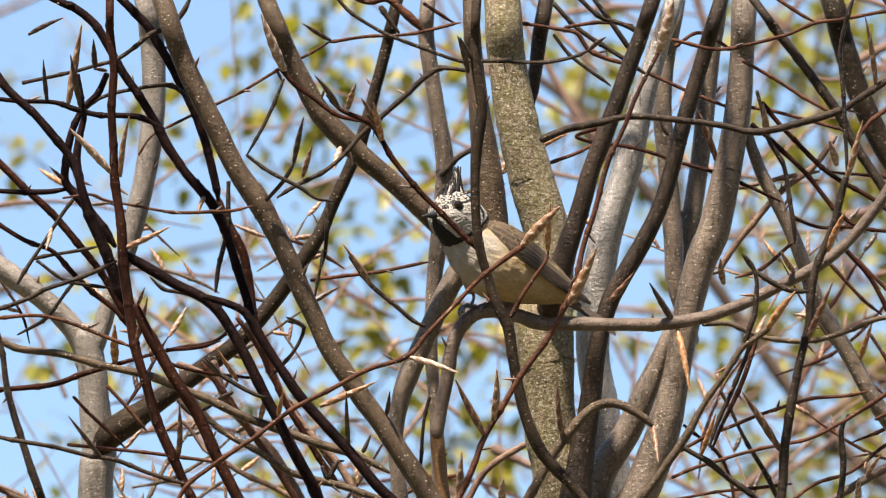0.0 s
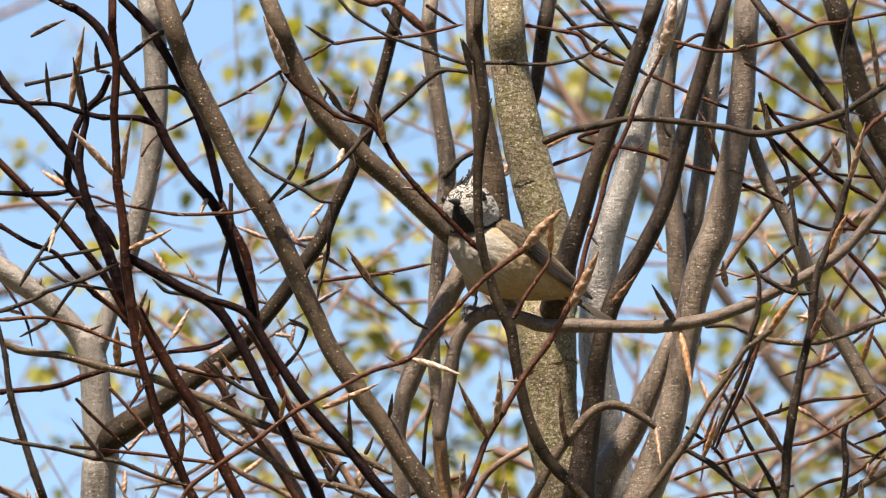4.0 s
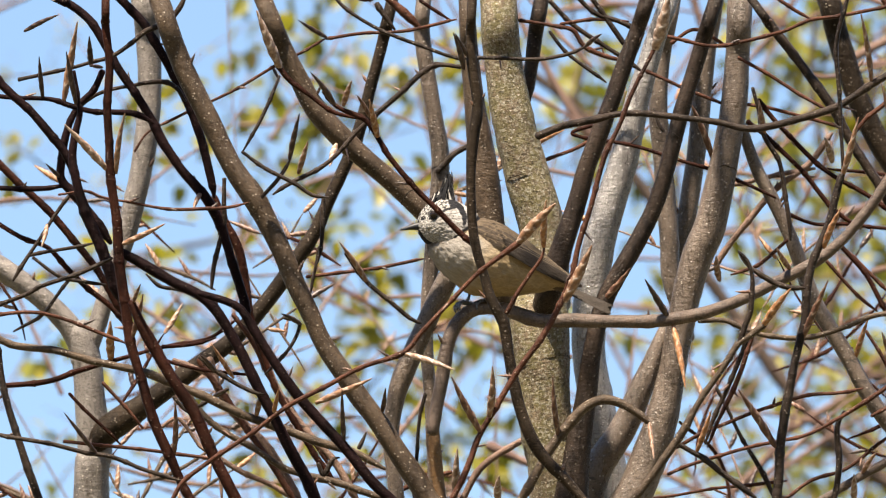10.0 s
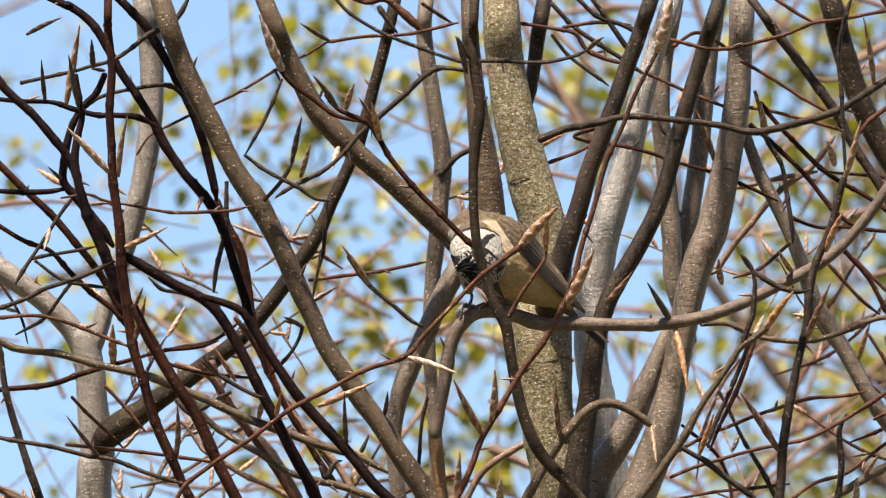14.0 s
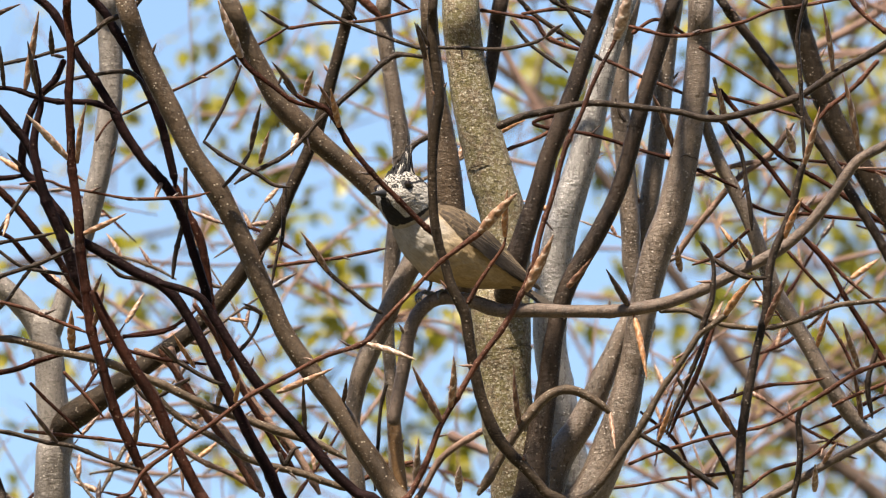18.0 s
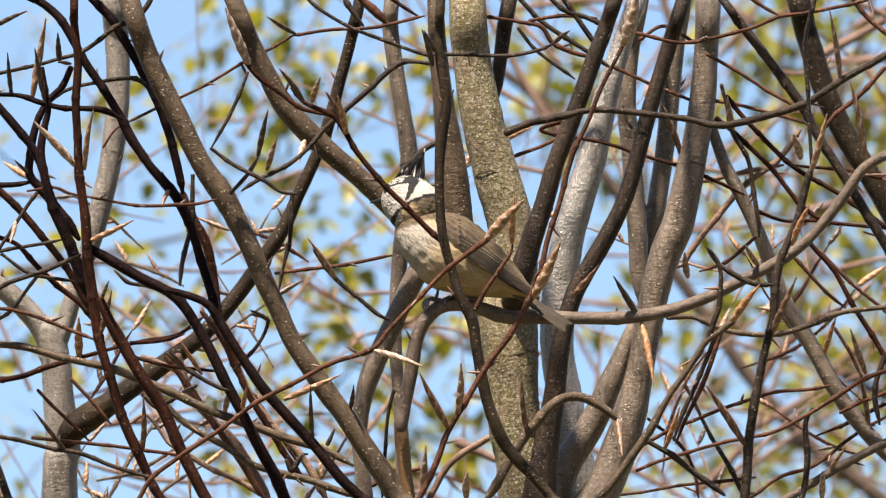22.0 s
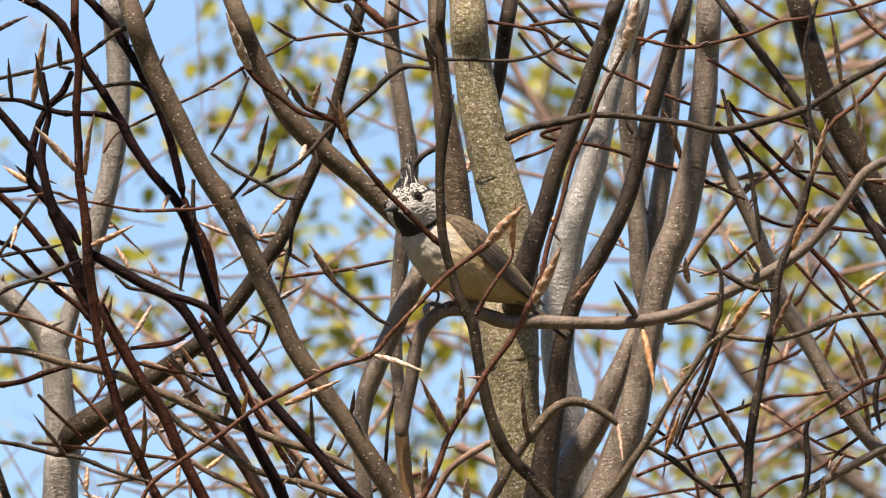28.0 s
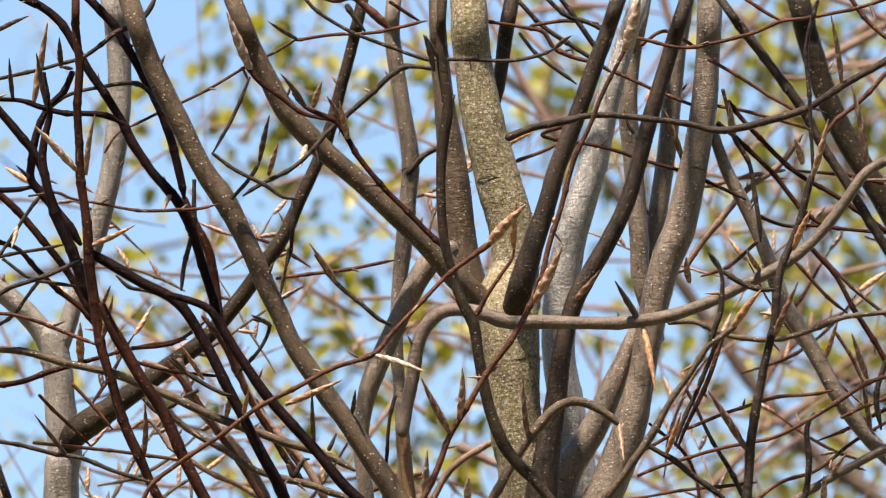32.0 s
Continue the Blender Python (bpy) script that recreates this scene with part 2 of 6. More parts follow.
def stem(tree, name, material, *points):
    """One trunk, limb or twig of a tree, through centres and radii in centimetres."""
    thick = max(p[3] for p in points)
    fine = thick < 0.36
    bm = bmesh.new()
    rows = spline(points, 0.11 if fine else 0.4)
    seed, nodes = points[0][0], []
    if fine:
        # young shoots turn a little at every node and carry short side buds there
        way, run, out = Vector(points[-1][:3]) - Vector(points[0][:3]), 0.0, []
        side = Vector((-way.z, 0, way.x)).normalized()
        for i, r in enumerate(rows):
            if i:
                step = float(np.linalg.norm(r[:3] - rows[i - 1][:3]))
                if (run + seed * 3.1) % KNOT < KNOT / 2 <= (run + seed * 3.1) % KNOT + step:
                    nodes.append((Vector(r[:3]), (r[:3] - rows[i - 1][:3]) / max(step, 1e-6), float(r[3])))
                run += step
            zig = abs(((run + seed * 3.1) / KNOT + 0.5) % 2.0 - 1.0) - 0.5
            out.append(np.array((*(Vector(r[:3]) + side * zig * 0.08), r[3])))
        rows = out
        # thin out towards the tip
        left = 0.0
        for i in range(len(rows) - 1, 0, -1):
            rows[i][3] *= min(1.0, 0.45 + 0.8 * left)
            left += float(np.linalg.norm(rows[i][:3] - rows[i - 1][:3]))
            if left > 0.7:
                break
    tube(bm, rows, 9 if fine else 14 if thick < 0.5 else 28, 0.08 if fine else 0.06, KNOT if fine else 6.3, seed)
    ob = part(name, bm, material, tree)
    luck = random.Random(int(seed * 100))
    if 0.36 <= thick < 1.0:
        # dormant side buds, one here and there along a limb
        run, due = 0.0, luck.uniform(2, 8)
        for p, q in zip(rows, rows[1:]):
            run += float(np.linalg.norm(q[:3] - p[:3]))
            if run > due:
                due += luck.uniform(5, 13)
                along = Vector(q[:3] - p[:3]).normalized()
                out = along.cross(Vector((0, 1, 0))).normalized() * luck.choice((-1, 1)) + Vector((0, luck.uniform(-0.9, 0.2), 0))
                foot = Vector(q[:3]) + out.normalized() * float(q[3]) * 0.85
                bud(ob, luck.choice((dark_bud, dark_bud, red_bud)), foot, foot + (out.normalized() * 0.6 + Vector((0, 0, 0.8))).normalized() * luck.uniform(0.3, 0.75), luck.uniform(0.07, 0.12))
    for at, along, r in nodes[1:-1]:
        if luck.random() < 0.42:
            way = (Vector(along) * 0.9 + Vector((luck.uniform(-1, 1), luck.uniform(-0.4, 0.2), luck.uniform(-1, 1)))).normalized()
            bud(ob, luck.choice((dark_bud, red_bud)), at, at + way * luck.uniform(0.45, 1.0), luck.uniform(0.06, 0.10))
    return ob


def bud(shoot, material, base, tip, r):
    """A spindle of overlapping scales."""
    base, tip = Vector(base), Vector(tip)
    axis = tip - base
    length, way = axis.length, axis.normalized()
    side = way.orthogonal().normalized()
    up = way.cross(side)
    bm = bmesh.new()
    edge = bm.verts.layers.float_color.new("scale_edge")
    n, sides, turns, rings = 48, 16, 4.4, []
    bend = side * length * random.uniform(-0.03, 0.03) + up * length * random.uniform(-0.03, 0.03)
    for i in range(n + 1):
        s = i / n
        shape = math.sin(math.pi * min(1, s * 0.86 + 0.1) ** 0.9) ** 0.85 if s < 1 else 0
        shape = max(shape * (1 - 0.35 * s), 0.05 if s < 1 else 0.012)
        ring = []
        for k in range(sides):
            a = 2 * math.pi * k / sides
            lap = (s * turns + (0.5 if (k * 4 // sides) % 2 else 0) + 0.14 * math.sin(4 * a)) % 1.0
            rr = r * shape * (0.88 + 0.2 * lap)
            v = bm.verts.new((base + way * length * s + bend * math.sin(math.pi * s) + (side * math.cos(a) + up * math.sin(a)) * rr) * CM)
            e = max(0.0, (lap - 0.7) / 0.3)
            v[edge] = (e, e, e, 1)
            ring.append(v)
        rings.append(ring)
    for r0, r1 in zip(rings, rings[1:]):
        for k in range(sides):
            bm.faces.new((r0[k], r0[(k + 1) % sides], r1[(k + 1) % sides], r1[k]))
    bm.faces.new(rings[0][::-1]), bm.faces.new(rings[-1])
    return part("bud", bm, material, shoot)


# ======== ground ========
bm = bmesh.new()
bmesh.ops.create_grid(bm, x_segments=60, y_segments=60, size=3000)
for v in bm.verts:
    # unseen slopes added to block horizon light: gentle ahead, a steeper hillside behind
    far = v.co.length
    v.co.z = -0.02 + max(0.0, far - 150) * (0.10 if v.co.y > 0 else 0.10 + 0.12 * min(1.0, -v.co.y / (far + 1))) + 2.0 * noise.noise(v.co * 0.004) * min(1.0, v.co.length / 400)
ground = part("ground", bm, grass, None)
tagged(ground, "unseen spring meadow, short green and straw-coloured grass, banked up to block low sky light", "ground", kind="structure")

# ======== the beech with the perch ========
PERCH = Vector((0.0015, 6.8534, 3.0252))     # where the bird's toes grip; tree places are centimetres from here
beech = thing("beech_tree", PERCH, "many-stemmed young beech with grey-brown bark and pointed buds", "tree")
far_tree = thing("wide_tree", PERCH, "bare dark-limbed tree far behind, out of focus", "tree")
old_beech = thing("beech_tree", PERCH, "pale grey beech behind the others, bare forked trunk", "tree")
wood = []
wood.append(stem(beech, "trunk", olive_bark, (3.6, 8.2, 4.4, 0.8), (3.35, 7.9, 3.0, 1.3), (3.25, 7.3, 1.3, 1.6), (3.42, 7.32, -0.77, 1.56), (3.54, 7.76, -2.82, 1.47), (3.78, 8.32, -5.46, 1.38), (4.17, 9, -8.68, 1.32), (4.48, 14.15, -23.29, 1.72), (4.58, 14.67, -59.38, 2.22), (4.56, 10.01, -157.73, 2.9), (4.35, 3.42, -271.02, 3.86)))
wood.append(stem(beech, "limb", olive_bark, (3.49, 8.78, 1.98, 1.51), (3.7, 8.16, 4.92, 1.26), (3.04, 7.59, 7.56, 1.26), (2.62, 7.28, 9.03, 1.17), (1.89, 6.66, 11.97, 1.1), (1.41, 6.03, 14.91, 1.01), (1.17, 5.41, 17.85, 0.98), (0.56, 9.62, 26.88, 0.69), (-0.07, 13.81, 36.05, 0.4)))
wood.append(stem(beech, "limb", brown_bark, (1.84, 11.82, 2.61, 0.82), (0.94, 11.26, 5.27, 0.82), (0.45, 10.39, 9.40, 0.79), (0.03, 9.77, 12.35, 0.6), (-0.33, 9.08, 15.60, 0.48), (-0.51, 8.46, 18.55, 0.43), (-0.99, 12.67, 27.64, 0.31), (-1.47, 16.86, 36.85, 0.18)))
wood.append(stem(beech, "limb", brown_bark, (3.30, 6.30, -0.60, 0.56), (2.13, 7.00, 1.42, 0.72), (0.48, 5.97, 2.99, 0.65), (-1.01, 5.34, 4.56, 0.6), (-2.66, 4.69, 6.02, 0.55), (-4.16, 4.11, 7.33, 0.53), (-5.65, 3.56, 8.52, 0.53), (-7.29, 2.93, 9.91, 0.6), (-8.48, 2.43, 11.18, 0.58), (-9.38, 1.91, 12.74, 0.5), (-10.12, 1.45, 14.17, 0.48), (-11.24, 0.69, 16.75, 0.46), (-14.38, 4.88, 25.12, 0.32), (-17.57, 9.21, 33.64, 0.19)))
wood.append(stem(beech, "limb", shaded_bark, (3.3, 8.0, -0.6, 0.3), (3.5, 6.9, 0.6, 0.6), (3.91, 4.9, 2.04, 0.7), (4.66, 4.18, 4.38, 0.56), (5.26, 3.81, 6.13, 0.51), (5.86, 3.37, 8.18, 0.48), (6.54, 3, 9.93, 0.47), (7.2, 2.63, 11.68, 0.47), (7.95, 2.19, 13.73, 0.44), (8.6, 1.82, 15.48, 0.41), (9.2, 1.45, 17.23, 0.41), (11.76, 5.75, 25.86, 0.29), (14.36, 10.02, 34.61, 0.17)))
wood.append(stem(beech, "limb", shaded_bark, (17.68, 11.04, 34.65, 0.16), (15.19, 6.77, 25.85, 0.28), (12.74, 2.48, 17.17, 0.39), (12, 2.98, 14.83, 0.41), (11.25, 3.48, 12.49, 0.41), (10.65, 3.92, 10.44, 0.44), (10.05, 4.41, 8.1, 0.44), (9.45, 4.79, 6.34, 0.44), (8.56, 5.16, 4.59, 0.47), (7.51, 5.53, 2.83, 0.48), (6.76, 5.84, 1.37, 0.48), (6.16, 6.34, -0.97, 0.51), (5.86, 6.84, -3.31, 0.56), (5.42, 7.4, -5.95, 0.68), (4.97, 8.02, -8.87, 0.97), (4.57, 8.57, -11.48, 0.97), (4.45, 12.2, -20.86, 1.07), (4.24, 16.72, -34.4, 1.16), (4.09, 20.32, -47.51, 1.16)))
wood.append(stem(beech, "limb", silver_bark, (15.79, 20.76, 36.98, 0.21), (13.08, 16.51, 28.15, 0.35), (10.41, 12.23, 19.43, 0.5), (9.68, 12.67, 17.35, 0.53), (9.04, 13.11, 15.28, 0.59), (8.53, 13.49, 13.49, 0.69), (7.92, 14.06, 10.82, 0.79), (7.07, 14.62, 8.15, 0.85), (6.4, 15.19, 5.48, 0.89), (6.1, 15.76, 2.81, 0.92), (6.1, 16.26, 0.44, 0.92), (6.56, 16.83, -2.23, 0.92), (7.16, 17.59, -5.79, 1.05), (7.31, 17.84, -6.98, 1.11), (7.65, 18.4, -9.63, 1.11), (6.75, 18.12, -19.83, 1.22), (5.15, 18.7, -34.1, 1.33), (4.09, 20.32, -47.52, 1.33)))
wood.append(stem(beech, "limb", grey_bark, (15.16, 16.71, 36.82, 0.27), (14.64, 12.53, 27.61, 0.47), (14.12, 8.33, 18.52, 0.66), (13.97, 8.96, 15.57, 0.66), (13.73, 9.58, 12.62, 0.71), (13.19, 10.21, 9.67, 0.77), (12.52, 10.84, 6.72, 0.85), (11.89, 11.15, 5.25, 0.85), (11.44, 11.47, 3.77, 0.8), (11.04, 11.84, 2, 0.77), (10.53, 12.41, -0.66, 0.74), (9.9, 13.03, -3.61, 0.89), (8.78, 13.66, -6.56, 0.98), (8.24, 13.91, -7.74, 1.04), (7.12, 14.43, -10.16, 1.04), (6.36, 15.71, -20.03, 1.13), (5, 17.86, -34.01, 1.23), (4.09, 20.28, -47.31, 1.23)))
wood.append(stem(beech, "limb", grey_bark, (10.61, 12.82, 2.2, 0.37), (9.76, 13.19, 0.49, 0.46), (8.94, 13.61, -1.49, 0.63), (7.89, 14.08, -3.71, 0.72), (6.53, 14.52, -5.77, 0.81), (5.92, 14.89, -7.55, 0.86), (5.06, 15.43, -10.07, 0.86), (4.82, 16.32, -20.03, 0.95), (4.38, 18.08, -34.08, 1.03), (4.09, 20.3, -47.41, 1.03)))
wood.append(stem(beech, "limb", grey_bark, (11.47, 19.93, 2.43, 0.35), (10.56, 19.3, 5.41, 0.49), (10.44, 18.79, 7.8, 0.52), (10.13, 18.03, 11.38, 0.52), (9.86, 17.39, 14.37, 0.49), (10.04, 16.76, 17.35, 0.49), (10.65, 16.12, 20.33, 0.44), (12.31, 20.34, 29.36, 0.3), (13.99, 24.53, 38.52, 0.18)))
wood.append(stem(beech, "limb", grey_bark, (11.6, 21.51, 4.63, 0.35), (11.05, 21, 7.02, 0.52), (11.51, 20.43, 9.72, 0.52), (12.03, 19.66, 13.31, 0.52), (12.42, 18.77, 17.5, 0.52), (12.82, 18.33, 19.59, 0.44), (13.07, 18.01, 21.09, 0.41), (14.44, 22.21, 30.19, 0.28), (15.84, 26.38, 39.42, 0.16)))
wood.append(stem(beech, "limb", shaded_bark, (2.53, 15.44, 13.93, 0.3), (2.95, 15, 16.01, 0.37), (3.23, 14.56, 18.1, 0.42), (3.56, 14.18, 19.88, 0.42), (5.03, 18.39, 28.91, 0.3), (6.53, 22.58, 38.07, 0.17)))
wood.append(stem(beech, "limb", brown_bark, (-21.97, 5.24, 33.05, 0.21), (-19.28, 0.95, 24.37, 0.37), (-16.64, -3.36, 15.81, 0.52), (-15.63, -2.74, 12.91, 0.54), (-14.21, -2.13, 10.01, 0.54), (-12.72, -1.51, 7.11, 0.54), (-11.69, -1.2, 5.66, 0.6), (-10.88, -0.89, 4.21, 0.54), (-10.14, -0.59, 2.76, 0.52), (-9.46, -0.25, 1.16, 0.52), (-8.75, 0.06, -0.29, 0.49), (-7.98, 0.41, -1.94, 0.49), (-6.79, 0.78, -3.68, 0.52), (-6.14, 0.99, -4.64, 0.52), (-5.1, 1.26, -5.95, 0.52), (-4.18, 1.57, -7.4, 0.54), (-3.17, 1.88, -8.85, 0.57), (-2.46, 2.13, -10.01, 0.57), (-1.09, 2.6, -12.25, 0.57), (0.19, 8.58, -21.13, 0.63), (2.53, 15.45, -34.23, 0.69), (4.09, 20.25, -47.17, 0.7)))
wood.append(stem(beech, "limb", grey_bark, (-2.15, 17.84, -6.98, 0.4), (-2.3, 17.15, -3.72, 0.37), (-2.51, 16.52, -0.75, 0.34), (-2.67, 16.01, 1.63, 0.37), (-2.51, 15.44, 4.3, 0.4), (-2.24, 14.94, 6.67, 0.47), (-2.03, 14.44, 9.04, 0.47), (-1.88, 14.03, 10.97, 0.49), (-2.21, 13.55, 13.2, 0.44), (-2.7, 12.92, 16.17, 0.44), (-2.91, 12.54, 17.95, 0.44), (-2.79, 12.23, 19.43, 0.4), (-2.18, 16.42, 28.54, 0.28), (-1.55, 20.59, 37.78, 0.16)))
wood.append(stem(beech, "limb", grey_bark, (0.33, 7.18, 4.71, 0.46), (-0.81, 7.32, 4.03, 0.57), (-1.86, 7.66, 2.42, 0.57), (-2.82, 8.11, 0.31, 0.54), (-3.78, 8.55, -1.75, 0.54), (-4.26, 8.86, -3.21, 0.48), (-4.53, 9.3, -5.27, 0.43), (-4.17, 9.98, -8.49, 0.4), (-3.88, 10.54, -11.12, 0.4), (-1.89, 13.39, -20.66, 0.44), (1.7, 17.12, -34.35, 0.48), (4.09, 20.33, -47.53, 0.48)))
wood.append(stem(beech, "branch", perch_bark, (-2.28, 1.36, -6.38, 0.34), (-2.05, 1.08, -5.08, 0.34), (-1.75, 0.77, -3.63, 0.37), (-1.51, 0.43, -2.03, 0.37), (-1.1, 0.22, -1.02, 0.37), (-0.33, 0.06, -0.26, 0.37), (0.62, 0.02, -0.09, 0.34), (1.81, 0.06, -0.26, 0.37), (3.29, 0.15, -0.73, 0.37), (5.07, 0.15, -0.73, 0.37), (7.15, 0.17, -0.78, 0.34), (9.52, 0.16, -0.75, 0.34), (11.6, 0.09, -0.44, 0.34), (13.67, -0.05, 0.23, 0.31), (15.75, -0.26, 1.22, 0.31), (17.82, -0.49, 2.29, 0.31), (19.31, -0.74, 3.48, 0.28), (20.79, -1.11, 5.22, 0.28), (21.98, -1.46, 6.88, 0.28), (23.16, -1.61, 7.57, 0.25), (25.24, -1.82, 8.56, 0.23)))
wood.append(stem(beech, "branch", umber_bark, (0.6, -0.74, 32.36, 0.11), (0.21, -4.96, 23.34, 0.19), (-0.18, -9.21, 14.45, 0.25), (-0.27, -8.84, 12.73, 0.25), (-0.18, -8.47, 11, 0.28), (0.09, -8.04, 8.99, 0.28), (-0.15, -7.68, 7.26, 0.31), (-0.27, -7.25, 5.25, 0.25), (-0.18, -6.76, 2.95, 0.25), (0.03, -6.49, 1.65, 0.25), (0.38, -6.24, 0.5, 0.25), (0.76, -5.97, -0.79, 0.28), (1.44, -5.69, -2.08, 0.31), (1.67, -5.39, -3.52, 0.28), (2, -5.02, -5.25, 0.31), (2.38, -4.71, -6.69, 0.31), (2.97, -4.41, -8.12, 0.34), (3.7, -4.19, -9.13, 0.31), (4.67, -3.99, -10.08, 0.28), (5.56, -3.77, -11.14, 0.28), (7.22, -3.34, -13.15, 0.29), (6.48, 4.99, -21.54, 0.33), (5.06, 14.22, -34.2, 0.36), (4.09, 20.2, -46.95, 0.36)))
wood.append(stem(beech, "twig", ruddy_bark, (9.26, -10.62, 11.48, 0.11), (8.68, -10.36, 10.27, 0.11), (7.94, -10.06, 8.84, 0.12), (7.36, -9.75, 7.4, 0.12), (6.77, -9.48, 6.11, 0.14), (6.27, -9.17, 4.68, 0.14), (5.83, -8.81, 2.96, 0.14), (5.31, -8.47, 1.38, 0.15), (4.87, -8.11, -0.34, 0.15), (4.28, -7.8, -1.77, 0.16), (3.4, -7.5, -3.21, 0.16), (2.37, -7.19, -4.64, 0.16), (1.35, -6.86, -6.22, 0.16), (0.32, -6.49, -7.94, 0.16), (-0.32, -6.16, -9.52, 0.17), (-1.29, -5.73, -11.52, 0.17), (-2.42, -5.23, -13.86, 0.21), (-0.82, 3.88, -22.08, 0.23), (2.11, 13.9, -34.6, 0.25), (4.09, 20.28, -47.29, 0.25)))
wood.append(stem(beech, "twig", ruddy_bark, (2.22, -9.5, 1.4, 0.17), (1.49, -9.39, 0.89, 0.15), (0.03, -9.15, -0.26, 0.12), (-1.44, -8.84, -1.69, 0.12), (-2.84, -8.52, -3.21, 0.12), (-3.78, -8.31, -4.18, 0.15), (-5.83, -8.16, -4.9, 0.12), (-7.58, -7.97, -5.78, 0.12), (-9.63, -7.75, -6.84, 0.12), (-11.68, -7.44, -8.28, 0.12), (-14.03, -7.11, -9.85, 0.12), (-15.2, -6.92, -10.71, 0.12), (-15.78, -6.71, -11.71, 0.12), (-17.09, -6.24, -13.95, 0.15), (-11.95, 3.26, -22.09, 0.16), (-2.39, 13.68, -34.54, 0.18), (4.09, 20.26, -47.2, 0.18)))
wood.append(stem(beech, "twig", ruddy_bark, (1.58, -6.79, -1.74, 0.12), (2.08, -6.98, -0.85, 0.12), (2.82, -7.19, 0.15, 0.1), (3.4, -7.37, 1.02, 0.1), (3.55, -7.51, 1.65, 0.1)))
wood.append(stem(beech, "twig", red_bark, (-7.93, -6.25, 10.15, 0.1), (-7.2, -6.08, 9.37, 0.12), (-5.87, -5.95, 8.73, 0.15), (-5.22, -5.79, 7.98, 0.15), (-4.39, -5.51, 6.69, 0.15), (-3.22, -5.2, 5.24, 0.15), (-2.04, -4.98, 4.18, 0.15), (-1, -4.74, 3.08, 0.15), (-0.09, -4.55, 2.16, 0.15)))
wood.append(stem(beech, "twig", red_bark, (-10.31, -5.55, 11.67, 0.15), (-9.66, -5.37, 10.86, 0.15), (-8.68, -5.23, 10.16, 0.12), (-7.5, -5.06, 9.38, 0.12), (-6.47, -4.99, 9.07, 0.1), (-5.82, -4.97, 8.95, 0.1)))
wood.append(stem(beech, "twig", shaded_bark, (-0.8, -0.66, 12.71, 0.12), (-1.52, -0.68, 12.83, 0.12), (-2.2, -0.68, 12.83, 0.15), (-2.94, -0.58, 12.34, 0.15), (-3.84, -0.39, 11.46, 0.15), (-4.73, -0.24, 10.74, 0.15), (-5.47, -0.11, 10.15, 0.15), (-6.22, 0.04, 9.43, 0.12), (-6.96, 0.23, 8.55, 0.12), (-8, 0.41, 7.68, 0.12), (-9.49, 0.58, 6.89, 0.12), (-10.68, 0.74, 6.14, 0.12)))
wood.append(stem(beech, "twig", shaded_bark, (-7.52, -4.38, 15.82, 0.1), (-6.78, -4.21, 15, 0.1), (-5.6, -4.06, 14.28, 0.1), (-4.12, -3.92, 13.61, 0.1), (-2.64, -3.79, 13.04, 0.1), (-1.16, -3.7, 12.6, 0.1), (0.03, -3.69, 12.54, 0.1), (1.81, -3.68, 12.48, 0.1), (3.58, -3.68, 12.51, 0.1), (5.06, -3.74, 12.77, 0.1), (5.8, -3.81, 13.12, 0.1)))
wood.append(stem(beech, "twig", ruddy_bark, (-7.88, 1.95, 14.9, 0.09), (-6.24, 1.9, 15.1, 0.09), (-4.45, 1.88, 15.19, 0.09), (-2.66, 1.82, 15.48, 0.09), (-1.01, 1.75, 15.83, 0.09)))
wood.append(stem(beech, "twig", ruddy_bark, (-18.04, 3.2, 8.99, 0.06), (-17.23, 2.96, 10.1, 0.06), (-15.5, 2.78, 10.95, 0.08), (-13.71, 2.62, 11.74, 0.08), (-10.72, 2.27, 13.35, 0.08), (-9.23, 2.1, 14.17, 0.08), (-7.88, 1.95, 14.9, 0.09)))
wood.append(stem(beech, "twig", shaded_bark, (-10.26, -4.46, 11.37, 0.07), (-10.71, -4.25, 10.38, 0.1), (-11.33, -3.96, 8.99, 0.1), (-11.8, -3.77, 8.13, 0.09), (-12.21, -3.64, 7.49, 0.09)))
wood.append(stem(beech, "twig", shaded_bark, (-12.21, -3.64, 7.49, 0.09), (-10.91, -3.45, 6.62, 0.11), (-9.43, -3.28, 5.81, 0.11), (-8.55, -3.17, 5.29, 0.11), (-7.66, -3.14, 5.18, 0.1)))
wood.append(stem(beech, "twig", shaded_bark, (-11.17, -2.17, 5.39, 0.1), (-10.34, -2.38, 6.37, 0.12), (-9.74, -2.59, 7.36, 0.1)))
wood.append(stem(beech, "twig", ruddy_bark, (-21.89, -2.19, 5.5, 0.06), (-20.41, -2.24, 5.73, 0.07), (-19.52, -2.17, 5.39, 0.07), (-17.74, -2.09, 5.04, 0.07), (-15.96, -2.04, 4.81, 0.09), (-14.19, -2.04, 4.78, 0.09), (-13, -2.06, 4.87, 0.09), (-11.88, -2.12, 5.16, 0.07)))
